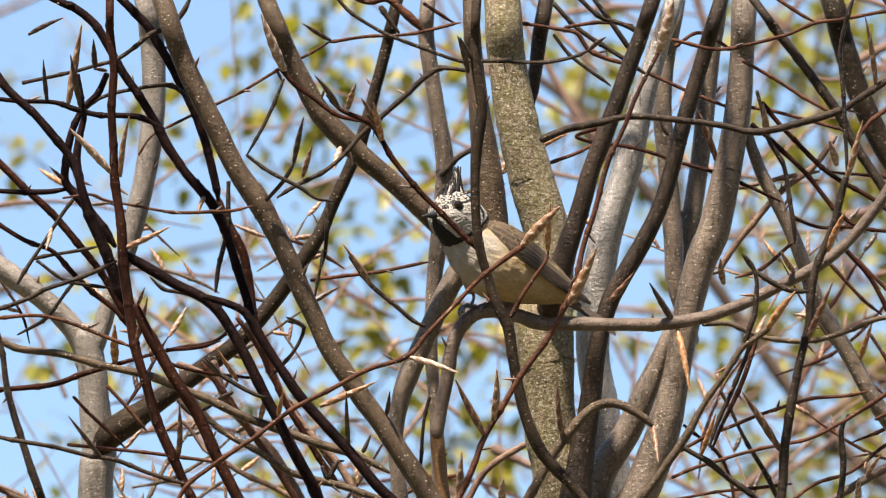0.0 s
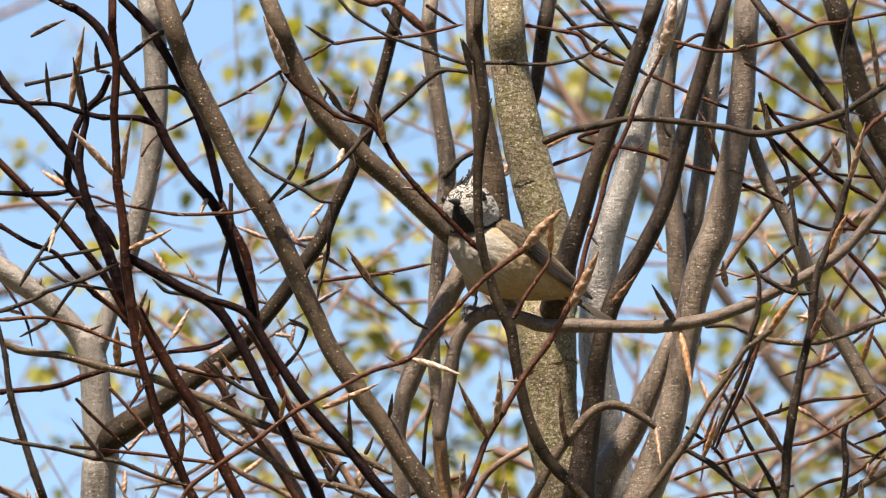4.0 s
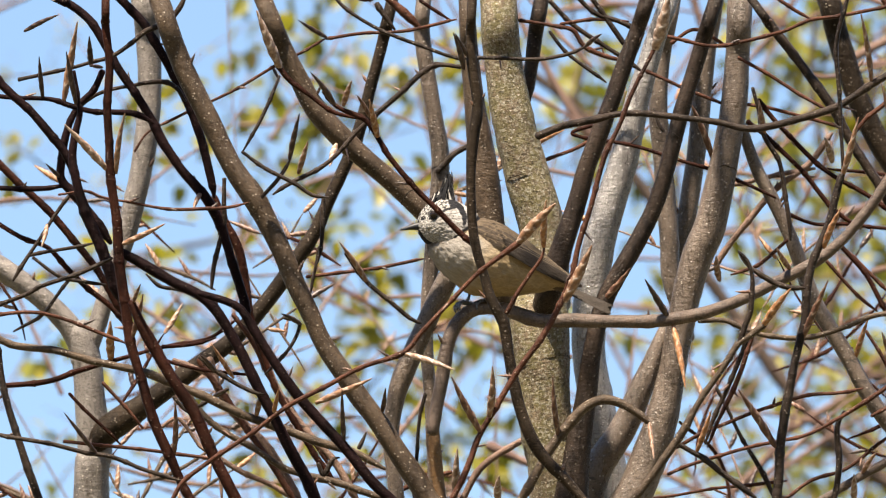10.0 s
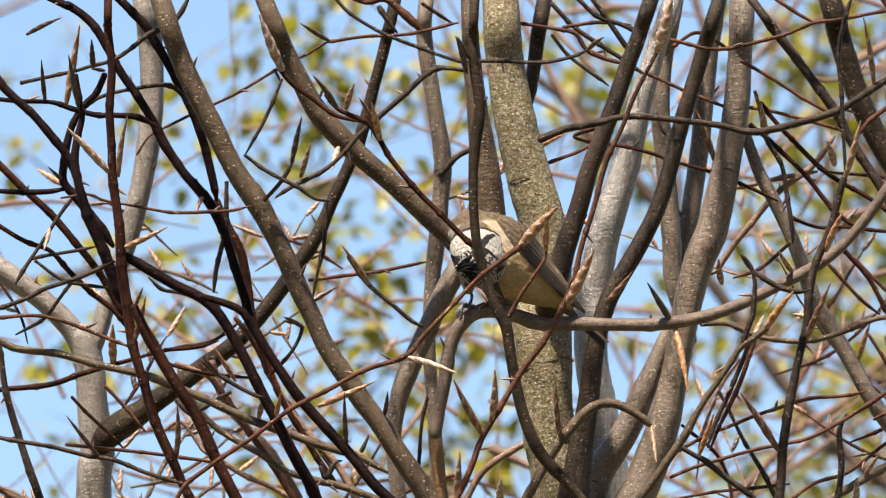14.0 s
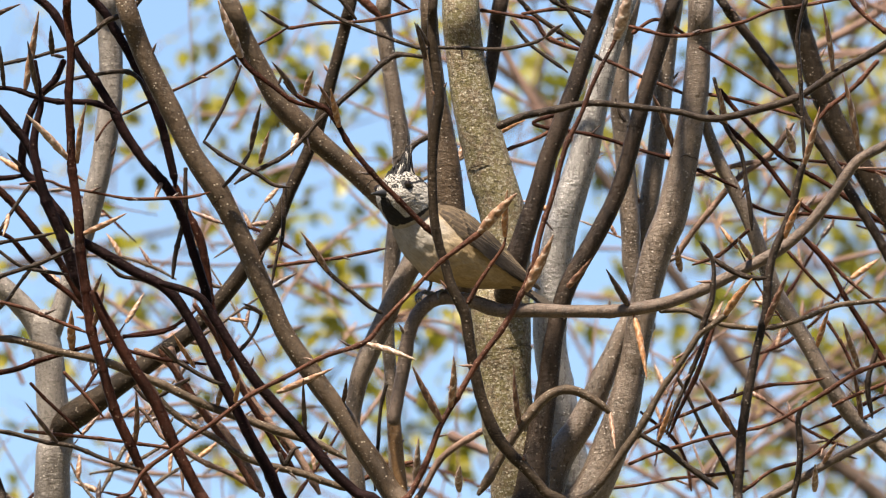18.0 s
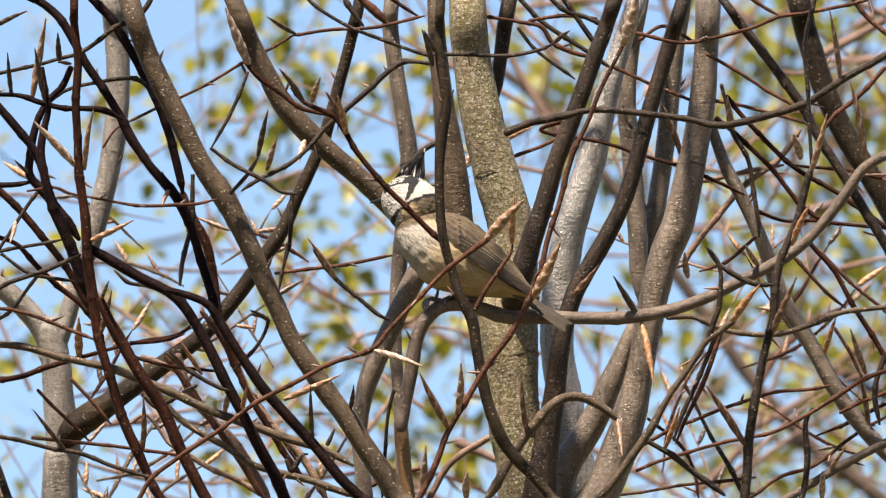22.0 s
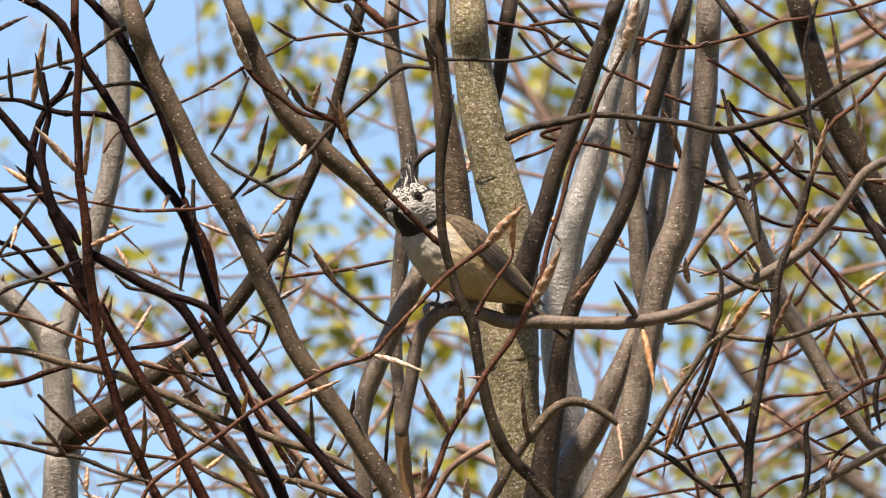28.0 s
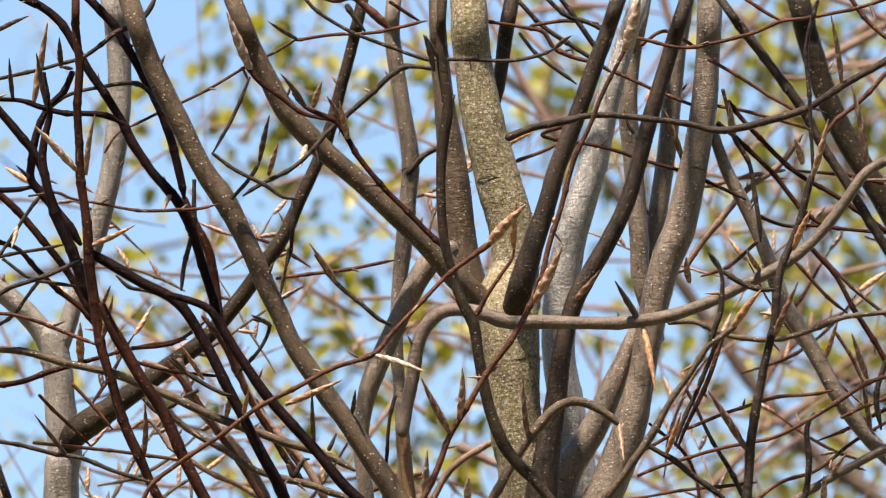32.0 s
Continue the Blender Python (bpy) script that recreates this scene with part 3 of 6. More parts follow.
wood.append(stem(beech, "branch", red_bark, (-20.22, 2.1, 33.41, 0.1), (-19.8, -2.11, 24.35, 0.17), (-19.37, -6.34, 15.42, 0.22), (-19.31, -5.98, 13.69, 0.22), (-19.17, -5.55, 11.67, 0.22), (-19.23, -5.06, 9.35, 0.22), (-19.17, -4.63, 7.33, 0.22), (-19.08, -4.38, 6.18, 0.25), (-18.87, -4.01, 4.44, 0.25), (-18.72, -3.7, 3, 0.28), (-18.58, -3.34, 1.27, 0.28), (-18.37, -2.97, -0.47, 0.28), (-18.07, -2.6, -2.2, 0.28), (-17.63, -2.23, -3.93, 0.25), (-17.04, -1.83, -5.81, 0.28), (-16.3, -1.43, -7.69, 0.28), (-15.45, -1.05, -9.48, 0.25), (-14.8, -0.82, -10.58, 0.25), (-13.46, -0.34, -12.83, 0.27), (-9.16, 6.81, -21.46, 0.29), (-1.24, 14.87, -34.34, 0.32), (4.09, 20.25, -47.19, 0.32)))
wood.append(stem(beech, "branch", shaded_twig_bark, (-18.51, -2.54, 2.34, 0.25), (-17.42, -2.42, 1.76, 0.28), (-15.94, -2.23, 0.89, 0.28), (-14.46, -2.08, 0.17, 0.28), (-13.66, -1.93, -0.55, 0.28), (-12.98, -1.71, -1.56, 0.28), (-12.24, -1.44, -2.87, 0.28), (-11.45, -1.1, -4.46, 0.28), (-10.56, -0.75, -6.11, 0.28), (-9.67, -0.38, -7.84, 0.31), (-8.84, -0.07, -9.29, 0.31), (-8.37, 0.16, -10.39, 0.31), (-7.34, 0.67, -12.79, 0.33), (-4.53, 7.43, -21.51, 0.36), (0.62, 15.09, -34.46, 0.4), (4.09, 20.29, -47.34, 0.4)))
wood.append(stem(beech, "branch", shaded_twig_bark, (-14.42, -4.06, -0.15, 0.17), (-13.09, -3.98, -0.53, 0.2), (-12.27, -3.89, -0.96, 0.22), (-11.71, -3.7, -1.82, 0.25), (-10.59, -3.33, -3.55, 0.25), (-9.41, -2.98, -5.23, 0.28), (-7.93, -2.63, -6.87, 0.28), (-6.61, -2.32, -8.31, 0.28), (-5.43, -2.02, -9.76, 0.28), (-4.34, -1.8, -10.77, 0.28), (-2.41, -1.42, -12.55, 0.29), (-0.81, 6.12, -21.1, 0.33), (2.12, 14.57, -33.9, 0.36), (4.09, 20.15, -46.72, 0.36)))
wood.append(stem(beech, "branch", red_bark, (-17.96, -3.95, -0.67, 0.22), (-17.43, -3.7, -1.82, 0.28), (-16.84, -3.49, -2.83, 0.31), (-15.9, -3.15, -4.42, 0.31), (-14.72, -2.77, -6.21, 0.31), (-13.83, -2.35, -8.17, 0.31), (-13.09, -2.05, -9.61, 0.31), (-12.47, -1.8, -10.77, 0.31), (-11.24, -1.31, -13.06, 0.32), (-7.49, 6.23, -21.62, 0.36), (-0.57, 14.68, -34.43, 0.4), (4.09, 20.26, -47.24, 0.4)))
wood.append(stem(beech, "branch", shaded_twig_bark, (-12.09, 3, 0.32, 0.25), (-12.63, 2.6, 2.21, 0.25), (-13.08, 2.29, 3.67, 0.25), (-13.52, 2.04, 4.84, 0.28), (-14.27, 1.73, 6.29, 0.28), (-15.61, 1.42, 7.75, 0.25), (-16.5, 1.14, 9.06, 0.28), (-17.01, 0.91, 10.14, 0.25), (-17.84, 0.65, 11.39, 0.23), (-18.73, 0.37, 12.7, 0.23), (-19.48, 0.09, 14.01, 0.23), (-20.37, -0.19, 15.32, 0.23), (-21.41, -0.38, 16.2, 0.23), (-22.61, -0.49, 16.72, 0.2), (-29.92, 4.69, 21.22, 0.15), (-37.35, 9.86, 25.76, 0.08)))
wood.append(stem(beech, "twig", shaded_twig_bark, (-26.11, -1.34, 11.1, 0.12), (-24.62, -1.31, 10.98, 0.12), (-22.54, -1.29, 10.87, 0.12), (-21.35, -1.21, 10.52, 0.15), (-20.17, -1.16, 10.26, 0.15), (-18.98, -1.15, 10.2, 0.15), (-17.94, -1.12, 10.08, 0.17), (-16.96, -1.03, 9.65, 0.17)))
wood.append(stem(beech, "branch", shaded_twig_bark, (-26.07, -2.81, 13.2, 0.2), (-24.88, -2.44, 11.46, 0.23), (-23.4, -2.13, 10.01, 0.23), (-22.51, -1.93, 9.08, 0.23), (-21.68, -1.72, 8.09, 0.23), (-21.09, -1.45, 6.82, 0.23), (-20.85, -1.26, 5.95, 0.2)))
wood.append(stem(beech, "branch", shaded_twig_bark, (-19.66, -0.61, 12.48, 0.17), (-20.14, -0.41, 11.55, 0.17), (-20.91, -0.24, 10.74, 0.17), (-21.5, 0.04, 9.43, 0.2), (-21.8, 0.32, 8.12, 0.23), (-21.83, 0.55, 7.01, 0.23), (-21.09, 0.73, 6.17, 0.25), (-20.19, 0.98, 5, 0.28), (-19.24, 1.26, 3.69, 0.28)))
wood.append(stem(beech, "branch", shaded_twig_bark, (-21.06, -3.53, 11.82, 0.11), (-20.85, -3.23, 10.37, 0.11), (-20.76, -3.07, 9.65, 0.17), (-20.97, -2.86, 8.63, 0.2), (-21.15, -2.58, 7.33, 0.23), (-20.91, -2.3, 6.02, 0.25), (-20.41, -2, 4.58, 0.31), (-19.81, -1.69, 3.13, 0.31), (-19.16, -1.35, 1.53, 0.31), (-18.54, -1.01, -0.06, 0.28)))
wood.append(stem(beech, "twig", shaded_twig_bark, (-26.14, 0.66, 6.52, 0.12), (-23.76, 0.67, 6.49, 0.15), (-22.57, 0.67, 6.49, 0.15), (-21.74, 0.64, 6.6, 0.17)))
wood.append(stem(beech, "twig", shaded_bark, (-24.06, -0.53, 12.13, 0.1), (-21.68, -0.63, 12.57, 0.1), (-20.19, -0.73, 13.03, 0.1), (-19.15, -0.78, 13.3, 0.12), (-18.11, -0.92, 13.94, 0.12), (-17.37, -1.05, 14.58, 0.15), (-16.33, -1.15, 15.04, 0.15), (-15.67, -1.29, 15.68, 0.15), (-15.2, -1.46, 16.5, 0.15)))
wood.append(stem(beech, "branch", shaded_twig_bark, (-19.06, 0.49, 16.95, 0.23), (-18.16, 0.66, 16.13, 0.23), (-17.51, 0.82, 15.4, 0.26), (-17.03, 1, 14.53, 0.26), (-16.37, 1.22, 13.51, 0.23), (-15.78, 1.44, 12.48, 0.23), (-15.3, 1.65, 11.46, 0.23), (-14.82, 1.9, 10.3, 0.23), (-14.38, 2.15, 9.13, 0.23), (-14.05, 2.46, 7.67, 0.23), (-13.84, 2.72, 6.45, 0.2)))
wood.append(stem(beech, "twig", shaded_bark, (-20.94, 0.76, 10.84, 0.1), (-20.22, 0.65, 11.39, 0.1), (-19.33, 0.57, 11.77, 0.1), (-18.14, 0.51, 12.03, 0.1), (-16.65, 0.48, 12.18, 0.13), (-15.82, 0.54, 11.89, 0.13), (-15.28, 0.69, 11.19, 0.13)))
wood.append(stem(beech, "branch", red_bark, (-13.96, 8.58, 7.71, 0.17), (-13.35, 8.85, 6.45, 0.23), (-12.66, 9.13, 5.13, 0.26), (-12.3, 9.51, 3.36, 0.23), (-11.85, 10.01, 1.01, 0.2), (-11.25, 10.38, -0.76, 0.17), (-10.2, 10.89, -3.11, 0.17), (-8.69, 11.39, -5.47, 0.17), (-7.49, 11.76, -7.23, 0.17)))
wood.append(stem(beech, "twig", red_bark, (-26.37, 6.06, 9.99, 0.2), (-23.97, 6.52, 7.79, 0.2), (-22.47, 6.83, 6.32, 0.2), (-20.97, 7.19, 4.65, 0.2), (-19.77, 7.55, 2.95, 0.2), (-18.63, 7.94, 1.13, 0.2)))
wood.append(stem(beech, "twig", red_bark, (-26.4, 7.78, 6.68, 0.13), (-24.3, 8.03, 5.51, 0.13), (-22.8, 8.16, 4.92, 0.13), (-21.84, 8.37, 3.89, 0.15), (-20.7, 8.59, 2.86, 0.15), (-19.43, 8.81, 1.83, 0.15), (-18.53, 9.06, 0.69, 0.15)))
wood.append(stem(beech, "branch", brown_bark, (-26.03, -0.73, -1.36, 0.2), (-24.26, -0.57, -2.14, 0.2), (-21.89, -0.49, -2.52, 0.2), (-20.11, -0.39, -2.96, 0.2), (-18.33, -0.3, -3.39, 0.2), (-16.79, -0.22, -3.77, 0.23), (-14.78, -0.04, -4.61, 0.23), (-13.15, 0.11, -5.33, 0.23), (-10.63, 0.33, -6.34, 0.23), (-7.97, 0.51, -7.21, 0.23), (-6.19, 0.64, -7.82, 0.2), (-4.77, 0.79, -8.52, 0.17)))
wood.append(stem(beech, "twig", shaded_bark, (-25.92, -2.57, -7.16, 0.1), (-23.56, -2.48, -7.59, 0.12), (-22.09, -2.41, -7.88, 0.12), (-20.32, -2.33, -8.26, 0.12), (-19.14, -2.29, -8.46, 0.12), (-17.66, -2.17, -9.04, 0.12), (-16.49, -2.1, -9.38, 0.12), (-15.42, -2.03, -9.7, 0.12)))
wood.append(stem(beech, "branch", brown_bark, (-15.37, 6.84, -3.31, 0.2), (-14.33, 7.09, -4.48, 0.17), (-13.13, 7.27, -5.36, 0.17), (-11.63, 7.46, -6.24, 0.17), (-10.14, 7.65, -7.12, 0.17), (-8.34, 7.77, -7.7, 0.2), (-6.85, 7.85, -8.05, 0.2), (-4.46, 8.02, -8.87, 0.2)))
wood.append(stem(beech, "twig", shaded_bark, (-25.7, -1.94, -0.49, 0.12), (-23.63, -2.08, 0.17, 0.12), (-22.74, -2.17, 0.61, 0.12), (-21.56, -2.27, 1.04, 0.12), (-20.38, -2.36, 1.47, 0.12), (-18.99, -2.48, 2.05, 0.12)))
wood.append(stem(beech, "twig", ruddy_bark, (-25.7, -1.87, -0.84, 0.1), (-23.63, -1.9, -0.7, 0.1), (-22.15, -1.85, -0.9, 0.1), (-20.82, -1.77, -1.28, 0.1), (-19.49, -1.65, -1.85, 0.1), (-18.25, -1.55, -2.35, 0.1)))
wood.append(stem(beech, "twig", red_bark, (-26.29, 14.62, -1.44, 0.13), (-24.17, 14.57, -1.2, 0.15), (-22.66, 14.52, -1, 0.15), (-21.45, 14.44, -0.61, 0.15), (-19.63, 14.32, -0.02, 0.13), (-17.82, 14.22, 0.42, 0.1), (-16, 14.12, 0.9, 0.1), (-14.18, 14.05, 1.22, 0.1), (-12.67, 13.83, 2.26, 0.08)))
wood.append(stem(beech, "twig", shaded_bark, (-23.57, 4.34, 3.65, 0.1), (-22.07, 4.27, 3.94, 0.1), (-20.13, 4.19, 4.32, 0.1)))
wood.append(stem(beech, "twig", shaded_bark, (-21.48, 3.68, 6.72, 0.1), (-22.37, 3.93, 5.55, 0.1), (-23.27, 4.21, 4.23, 0.1), (-24.46, 4.62, 2.33, 0.13)))
wood.append(stem(beech, "twig", shaded_bark, (-23.38, 3.39, 3.29, 0.08), (-22.04, 3.58, 2.42, 0.1), (-20.55, 3.65, 2.07, 0.1), (-19.51, 3.69, 1.89, 0.1)))
wood.append(stem(beech, "twig", shaded_bark, (-21.5, 3.64, 2.13, 0.1), (-22.19, 3.82, 1.25, 0.1), (-22.94, 4.01, 0.38, 0.1), (-24.43, 4.2, -0.5, 0.1)))
wood.append(stem(beech, "twig", shaded_bark, (-25.37, -2.85, -1.04, 0.12), (-25.01, -2.48, -2.78, 0.15), (-24.72, -2.11, -4.51, 0.17), (-24.13, -1.62, -6.82, 0.2), (-23.3, -1.13, -9.13, 0.22), (-22.83, -0.82, -10.58, 0.22), (-22.02, -0.29, -13.05, 0.27), (-15.62, 6.86, -21.69, 0.29), (-3.85, 14.91, -34.57, 0.32), (4.09, 20.3, -47.42, 0.32)))
wood.append(stem(beech, "twig", shaded_bark, (-10.1, 3.06, 0.03, 0.1), (-9.35, 3.12, -0.26, 0.1), (-9.62, 3.33, -1.22, 0.1), (-10.25, 3.51, -2.1, 0.1), (-11.14, 3.69, -2.91, 0.1)))
wood.append(stem(beech, "twig", shaded_bark, (-8.34, 5.22, 4.29, 0.08), (-8.49, 5.47, 3.12, 0.08), (-8.79, 5.78, 1.66, 0.08)))
wood.append(stem(beech, "twig", ruddy_bark, (-9.04, 13.37, 4.42, 0.1), (-6.92, 13.33, 4.63, 0.1), (-4.5, 13.25, 5.01, 0.1), (-2.78, 13.18, 5.31, 0.1)))
wood.append(stem(beech, "twig", shaded_bark, (-6.83, 3.34, 3.53, 0.13), (-6.23, 3.51, 2.71, 0.13), (-5.58, 3.68, 1.92, 0.13), (-4.44, 3.89, 0.96, 0.13), (-3.49, 4.04, 0.23, 0.13), (-2.89, 4.1, -0.03, 0.15)))
wood.append(stem(beech, "twig", shaded_bark, (-8.01, 1.74, 6.23, 0.1), (-8.07, 2.04, 4.84, 0.13), (-8.19, 2.29, 3.67, 0.1), (-8.37, 2.47, 2.8, 0.1)))
wood.append(stem(beech, "twig", shaded_bark, (-13.22, 1.54, 7.17, 0.1), (-13.28, 1.79, 6, 0.13), (-13.31, 2.04, 4.84, 0.13), (-13.55, 2.29, 3.67, 0.13), (-13.82, 2.53, 2.5, 0.13), (-13.97, 2.75, 1.48, 0.13)))
wood.append(stem(beech, "twig", shaded_bark, (-13.59, -1.01, -0.06, 0.1), (-14.48, -1.08, 0.29, 0.1), (-15.67, -1.16, 0.67, 0.1), (-16.56, -1.21, 0.87, 0.1), (-17.3, -1.34, 1.48, 0.1)))
wood.append(stem(beech, "twig", shaded_bark, (-14.44, -2.39, -3.18, 0.1), (-13.7, -2.24, -3.87, 0.12), (-12.67, -2.11, -4.51, 0.12), (-11.64, -2.01, -4.97, 0.12), (-11.05, -1.99, -5.09, 0.12)))
wood.append(stem(beech, "twig", shaded_bark, (-13.04, 1.89, -4.07, 0.1), (-13.93, 1.99, -4.53, 0.12), (-14.67, 2.07, -4.94, 0.1), (-15.12, 2.11, -5.11, 0.1)))
wood.append(stem(beech, "twig", shaded_bark, (-15.9, 3.93, -4.05, 0.1), (-15.31, 4.07, -4.72, 0.1), (-14.56, 4.14, -5.07, 0.1), (-13.97, 4.21, -5.36, 0.08)))
wood.append(stem(beech, "twig", red_bark, (-16.72, 6.47, -1.56, 0.1), (-15.22, 6.54, -1.91, 0.1), (-13.73, 6.59, -2.14, 0.1), (-11.93, 6.64, -2.38, 0.08)))
wood.append(stem(beech, "twig", red_bark, (-16.62, 8.29, -0.51, 0.1), (-15.12, 8.25, -0.34, 0.1), (-13.77, 8.18, 0.02, 0.08)))
wood.append(stem(beech, "twig", ruddy_bark, (-21.99, 13.25, -4.64, 0.1), (-19.88, 13.29, -4.79, 0.1), (-18.07, 13.34, -5.02, 0.1), (-15.96, 13.38, -5.23, 0.1), (-14.15, 13.44, -5.52, 0.1)))
wood.append(stem(beech, "twig", red_bark, (-21.69, 12.72, -2.13, 0.1), (-20.48, 12.97, -3.31, 0.1), (-18.97, 13.29, -4.79, 0.1)))
wood.append(stem(beech, "twig", ruddy_bark, (-19.88, 12.6, -1.54, 0.1), (-18.97, 12.82, -2.57, 0.1), (-17.77, 13.1, -3.9, 0.1)))
wood.append(stem(beech, "twig", ruddy_bark, (-14.69, 9.4, -0.96, 0.15), (-13.49, 9.78, -2.72, 0.18), (-11.98, 10.22, -4.78, 0.18), (-10.78, 10.59, -6.54, 0.18), (-9.58, 10.97, -8.3, 0.18)))
wood.append(stem(beech, "twig", ruddy_bark, (-12.94, 11.84, 2, 0.13), (-11.73, 12.22, 0.23, 0.13), (-10.83, 12.6, -1.54, 0.13), (-8.72, 13.22, -4.49, 0.13), (-7.81, 13.54, -5.97, 0.13)))
wood.append(stem(beech, "branch", brown_bark, (8.96, -0.71, -6.28, 0.17), (8.31, -0.82, -5.76, 0.22), (7.42, -0.91, -5.32, 0.25), (6.54, -0.93, -5.24, 0.25), (5.65, -0.85, -5.64, 0.28), (4.76, -0.65, -6.54, 0.28), (3.87, -0.39, -7.78, 0.25), (2.99, -0.08, -9.23, 0.25), (2.16, 0.19, -10.53, 0.25)))
wood.append(stem(beech, "branch", brown_bark, (15.05, -4.69, -1.97, 0.17), (14.31, -4.57, -2.54, 0.17), (13.57, -4.46, -3.06, 0.17), (12.54, -4.13, -4.62, 0.17), (11.51, -3.81, -6.12, 0.17), (10.86, -3.58, -7.21, 0.22), (10.33, -3.4, -8.07, 0.22), (9.3, -3.09, -9.51, 0.22), (8.04, -2.77, -11.01, 0.22), (6.35, -2.35, -13.01, 0.24), (5.81, 5.59, -21.48, 0.26), (4.79, 14.43, -34.21, 0.29), (4.09, 20.21, -47, 0.29)))
wood.append(stem(beech, "twig", shaded_bark, (13.63, -4.47, -3.03, 0.12), (13.99, -4.68, -2.03, 0.15), (14.34, -4.88, -1.1, 0.15), (14.43, -5.17, 0.28, 0.12), (14.19, -5.35, 1.14, 0.12), (13.69, -5.49, 1.78, 0.12)))
wood.append(stem(beech, "twig", shaded_bark, (14.33, -4.33, 1.12, 0.12), (15.22, -4.2, 0.54, 0.15), (16.25, -4.12, 0.17, 0.15), (17.19, -4.12, 0.14, 0.15)))
wood.append(stem(beech, "branch", shaded_bark, (19.16, -4.37, 6.12, 0.17), (18.87, -4.17, 5.17, 0.2), (18.49, -3.89, 3.87, 0.2), (18.04, -3.63, 2.65, 0.2), (17.51, -3.34, 1.27, 0.22), (17.25, -3.06, -0.03, 0.22), (17.19, -2.78, -1.33, 0.22), (16.98, -2.57, -2.34, 0.22), (16.57, -2.26, -3.79, 0.22), (16.33, -1.99, -5.09, 0.25), (16.12, -1.68, -6.53, 0.25), (15.86, -1.37, -7.98, 0.25), (15.83, -1.06, -9.42, 0.25), (15.74, -0.82, -10.58, 0.25), (15.54, -0.27, -13.17, 0.27), (12.75, 6.88, -21.81, 0.29), (7.59, 14.94, -34.69, 0.32), (4.09, 20.33, -47.54, 0.32)))
wood.append(stem(beech, "twig", shaded_bark, (19.25, -1.44, 6.76, 0.1), (19.19, -1.94, 9.14, 0.1), (19.01, -2.44, 11.46, 0.12), (18.95, -2.87, 13.49, 0.12), (19.31, -3.24, 15.23, 0.12), (19.66, -3.42, 16.1, 0.12)))
wood.append(stem(beech, "branch", shaded_bark, (24.19, 3.64, 2.13, 0.26), (23.3, 3.3, 3.73, 0.26), (22.55, 3.02, 5.04, 0.26), (21.51, 2.68, 6.65, 0.26), (20.31, 2.27, 8.55, 0.26), (19.57, 2.02, 9.71, 0.26), (18.82, 1.75, 11.03, 0.26), (17.93, 1.47, 12.34, 0.26), (16.73, 1.16, 13.8, 0.26), (15.54, 0.82, 15.4, 0.26), (14.59, 0.57, 16.57, 0.23), (9.83, 5.14, 23.9, 0.17), (4.98, 9.7, 31.33, 0.1)))
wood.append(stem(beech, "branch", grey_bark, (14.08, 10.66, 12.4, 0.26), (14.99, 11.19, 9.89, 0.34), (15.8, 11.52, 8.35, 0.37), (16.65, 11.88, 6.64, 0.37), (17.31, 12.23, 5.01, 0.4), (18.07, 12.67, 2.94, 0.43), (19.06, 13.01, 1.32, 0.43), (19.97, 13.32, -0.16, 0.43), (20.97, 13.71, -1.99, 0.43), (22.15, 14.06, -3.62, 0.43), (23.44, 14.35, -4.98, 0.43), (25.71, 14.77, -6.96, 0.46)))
wood.append(stem(beech, "branch", shaded_bark, (3.3, 0.09, 9.19, 0.23), (4.49, -0, 9.63, 0.2), (5.83, -0.07, 9.95, 0.2), (7.47, -0.14, 10.3, 0.17), (9.25, -0.14, 10.27, 0.17), (11.04, -0.11, 10.12, 0.17), (12.82, -0.05, 9.83, 0.17), (14.16, 0.01, 9.57, 0.2), (15.5, -0.01, 9.69, 0.2), (16.98, -0.08, 10.01, 0.2), (18.17, -0.16, 10.39, 0.2), (19.36, -0.27, 10.88, 0.2), (20.55, -0.42, 11.61, 0.2), (21.74, -0.58, 12.34, 0.2), (23.53, -0.79, 13.35, 0.2), (25.31, -1.01, 14.37, 0.17)))
wood.append(stem(beech, "twig", ruddy_bark, (10.16, -0.02, 14.51, 0.1), (12.24, 0.08, 14.04, 0.1), (14.33, 0.03, 14.3, 0.1), (16.11, -0.07, 14.74, 0.1), (17.6, -0.2, 15.38, 0.1), (19.09, -0.23, 15.53, 0.1), (20.58, -0.3, 15.85, 0.1), (22.37, -0.39, 16.26, 0.1), (23.86, -0.49, 16.72, 0.1)))
wood.append(stem(beech, "twig", ruddy_bark, (15.52, -0.49, 16.72, 0.1), (16.71, -0.31, 15.91, 0.1), (17.75, -0.2, 15.38, 0.1)))
# a limb in shade: the darker bark colour stands in for it
wood.append(stem(beech, "limb", umber_bark, (26.87, 43.7, 10.86, 0.63), (24.35, 42.78, 15.18, 0.63), (23.4, 42.45, 16.73, 0.63), (22.45, 42.12, 18.27, 0.63), (21.51, 41.73, 20.12, 0.63), (20.85, 41.33, 21.98, 0.63), (20.15, 40.87, 24.14, 0.63), (19.6, 40.42, 26.3, 0.63), (17.0, 44.64, 35.28, 0.45), (13.52, 48.84, 44.38, 0.26)))
wood.append(stem(beech, "twig", ruddy_bark, (14, 6.06, 14.76, 0.1), (16.25, 6.34, 13.44, 0.1), (17.76, 6.53, 12.56, 0.1), (19.02, 6.69, 11.79, 0.1)))
wood.append(stem(beech, "twig", ruddy_bark, (14.06, 9.49, 13.07, 0.1), (16.32, 9.58, 12.62, 0.1), (18.13, 9.68, 12.18, 0.1), (19.64, 9.79, 11.68, 0.1)))
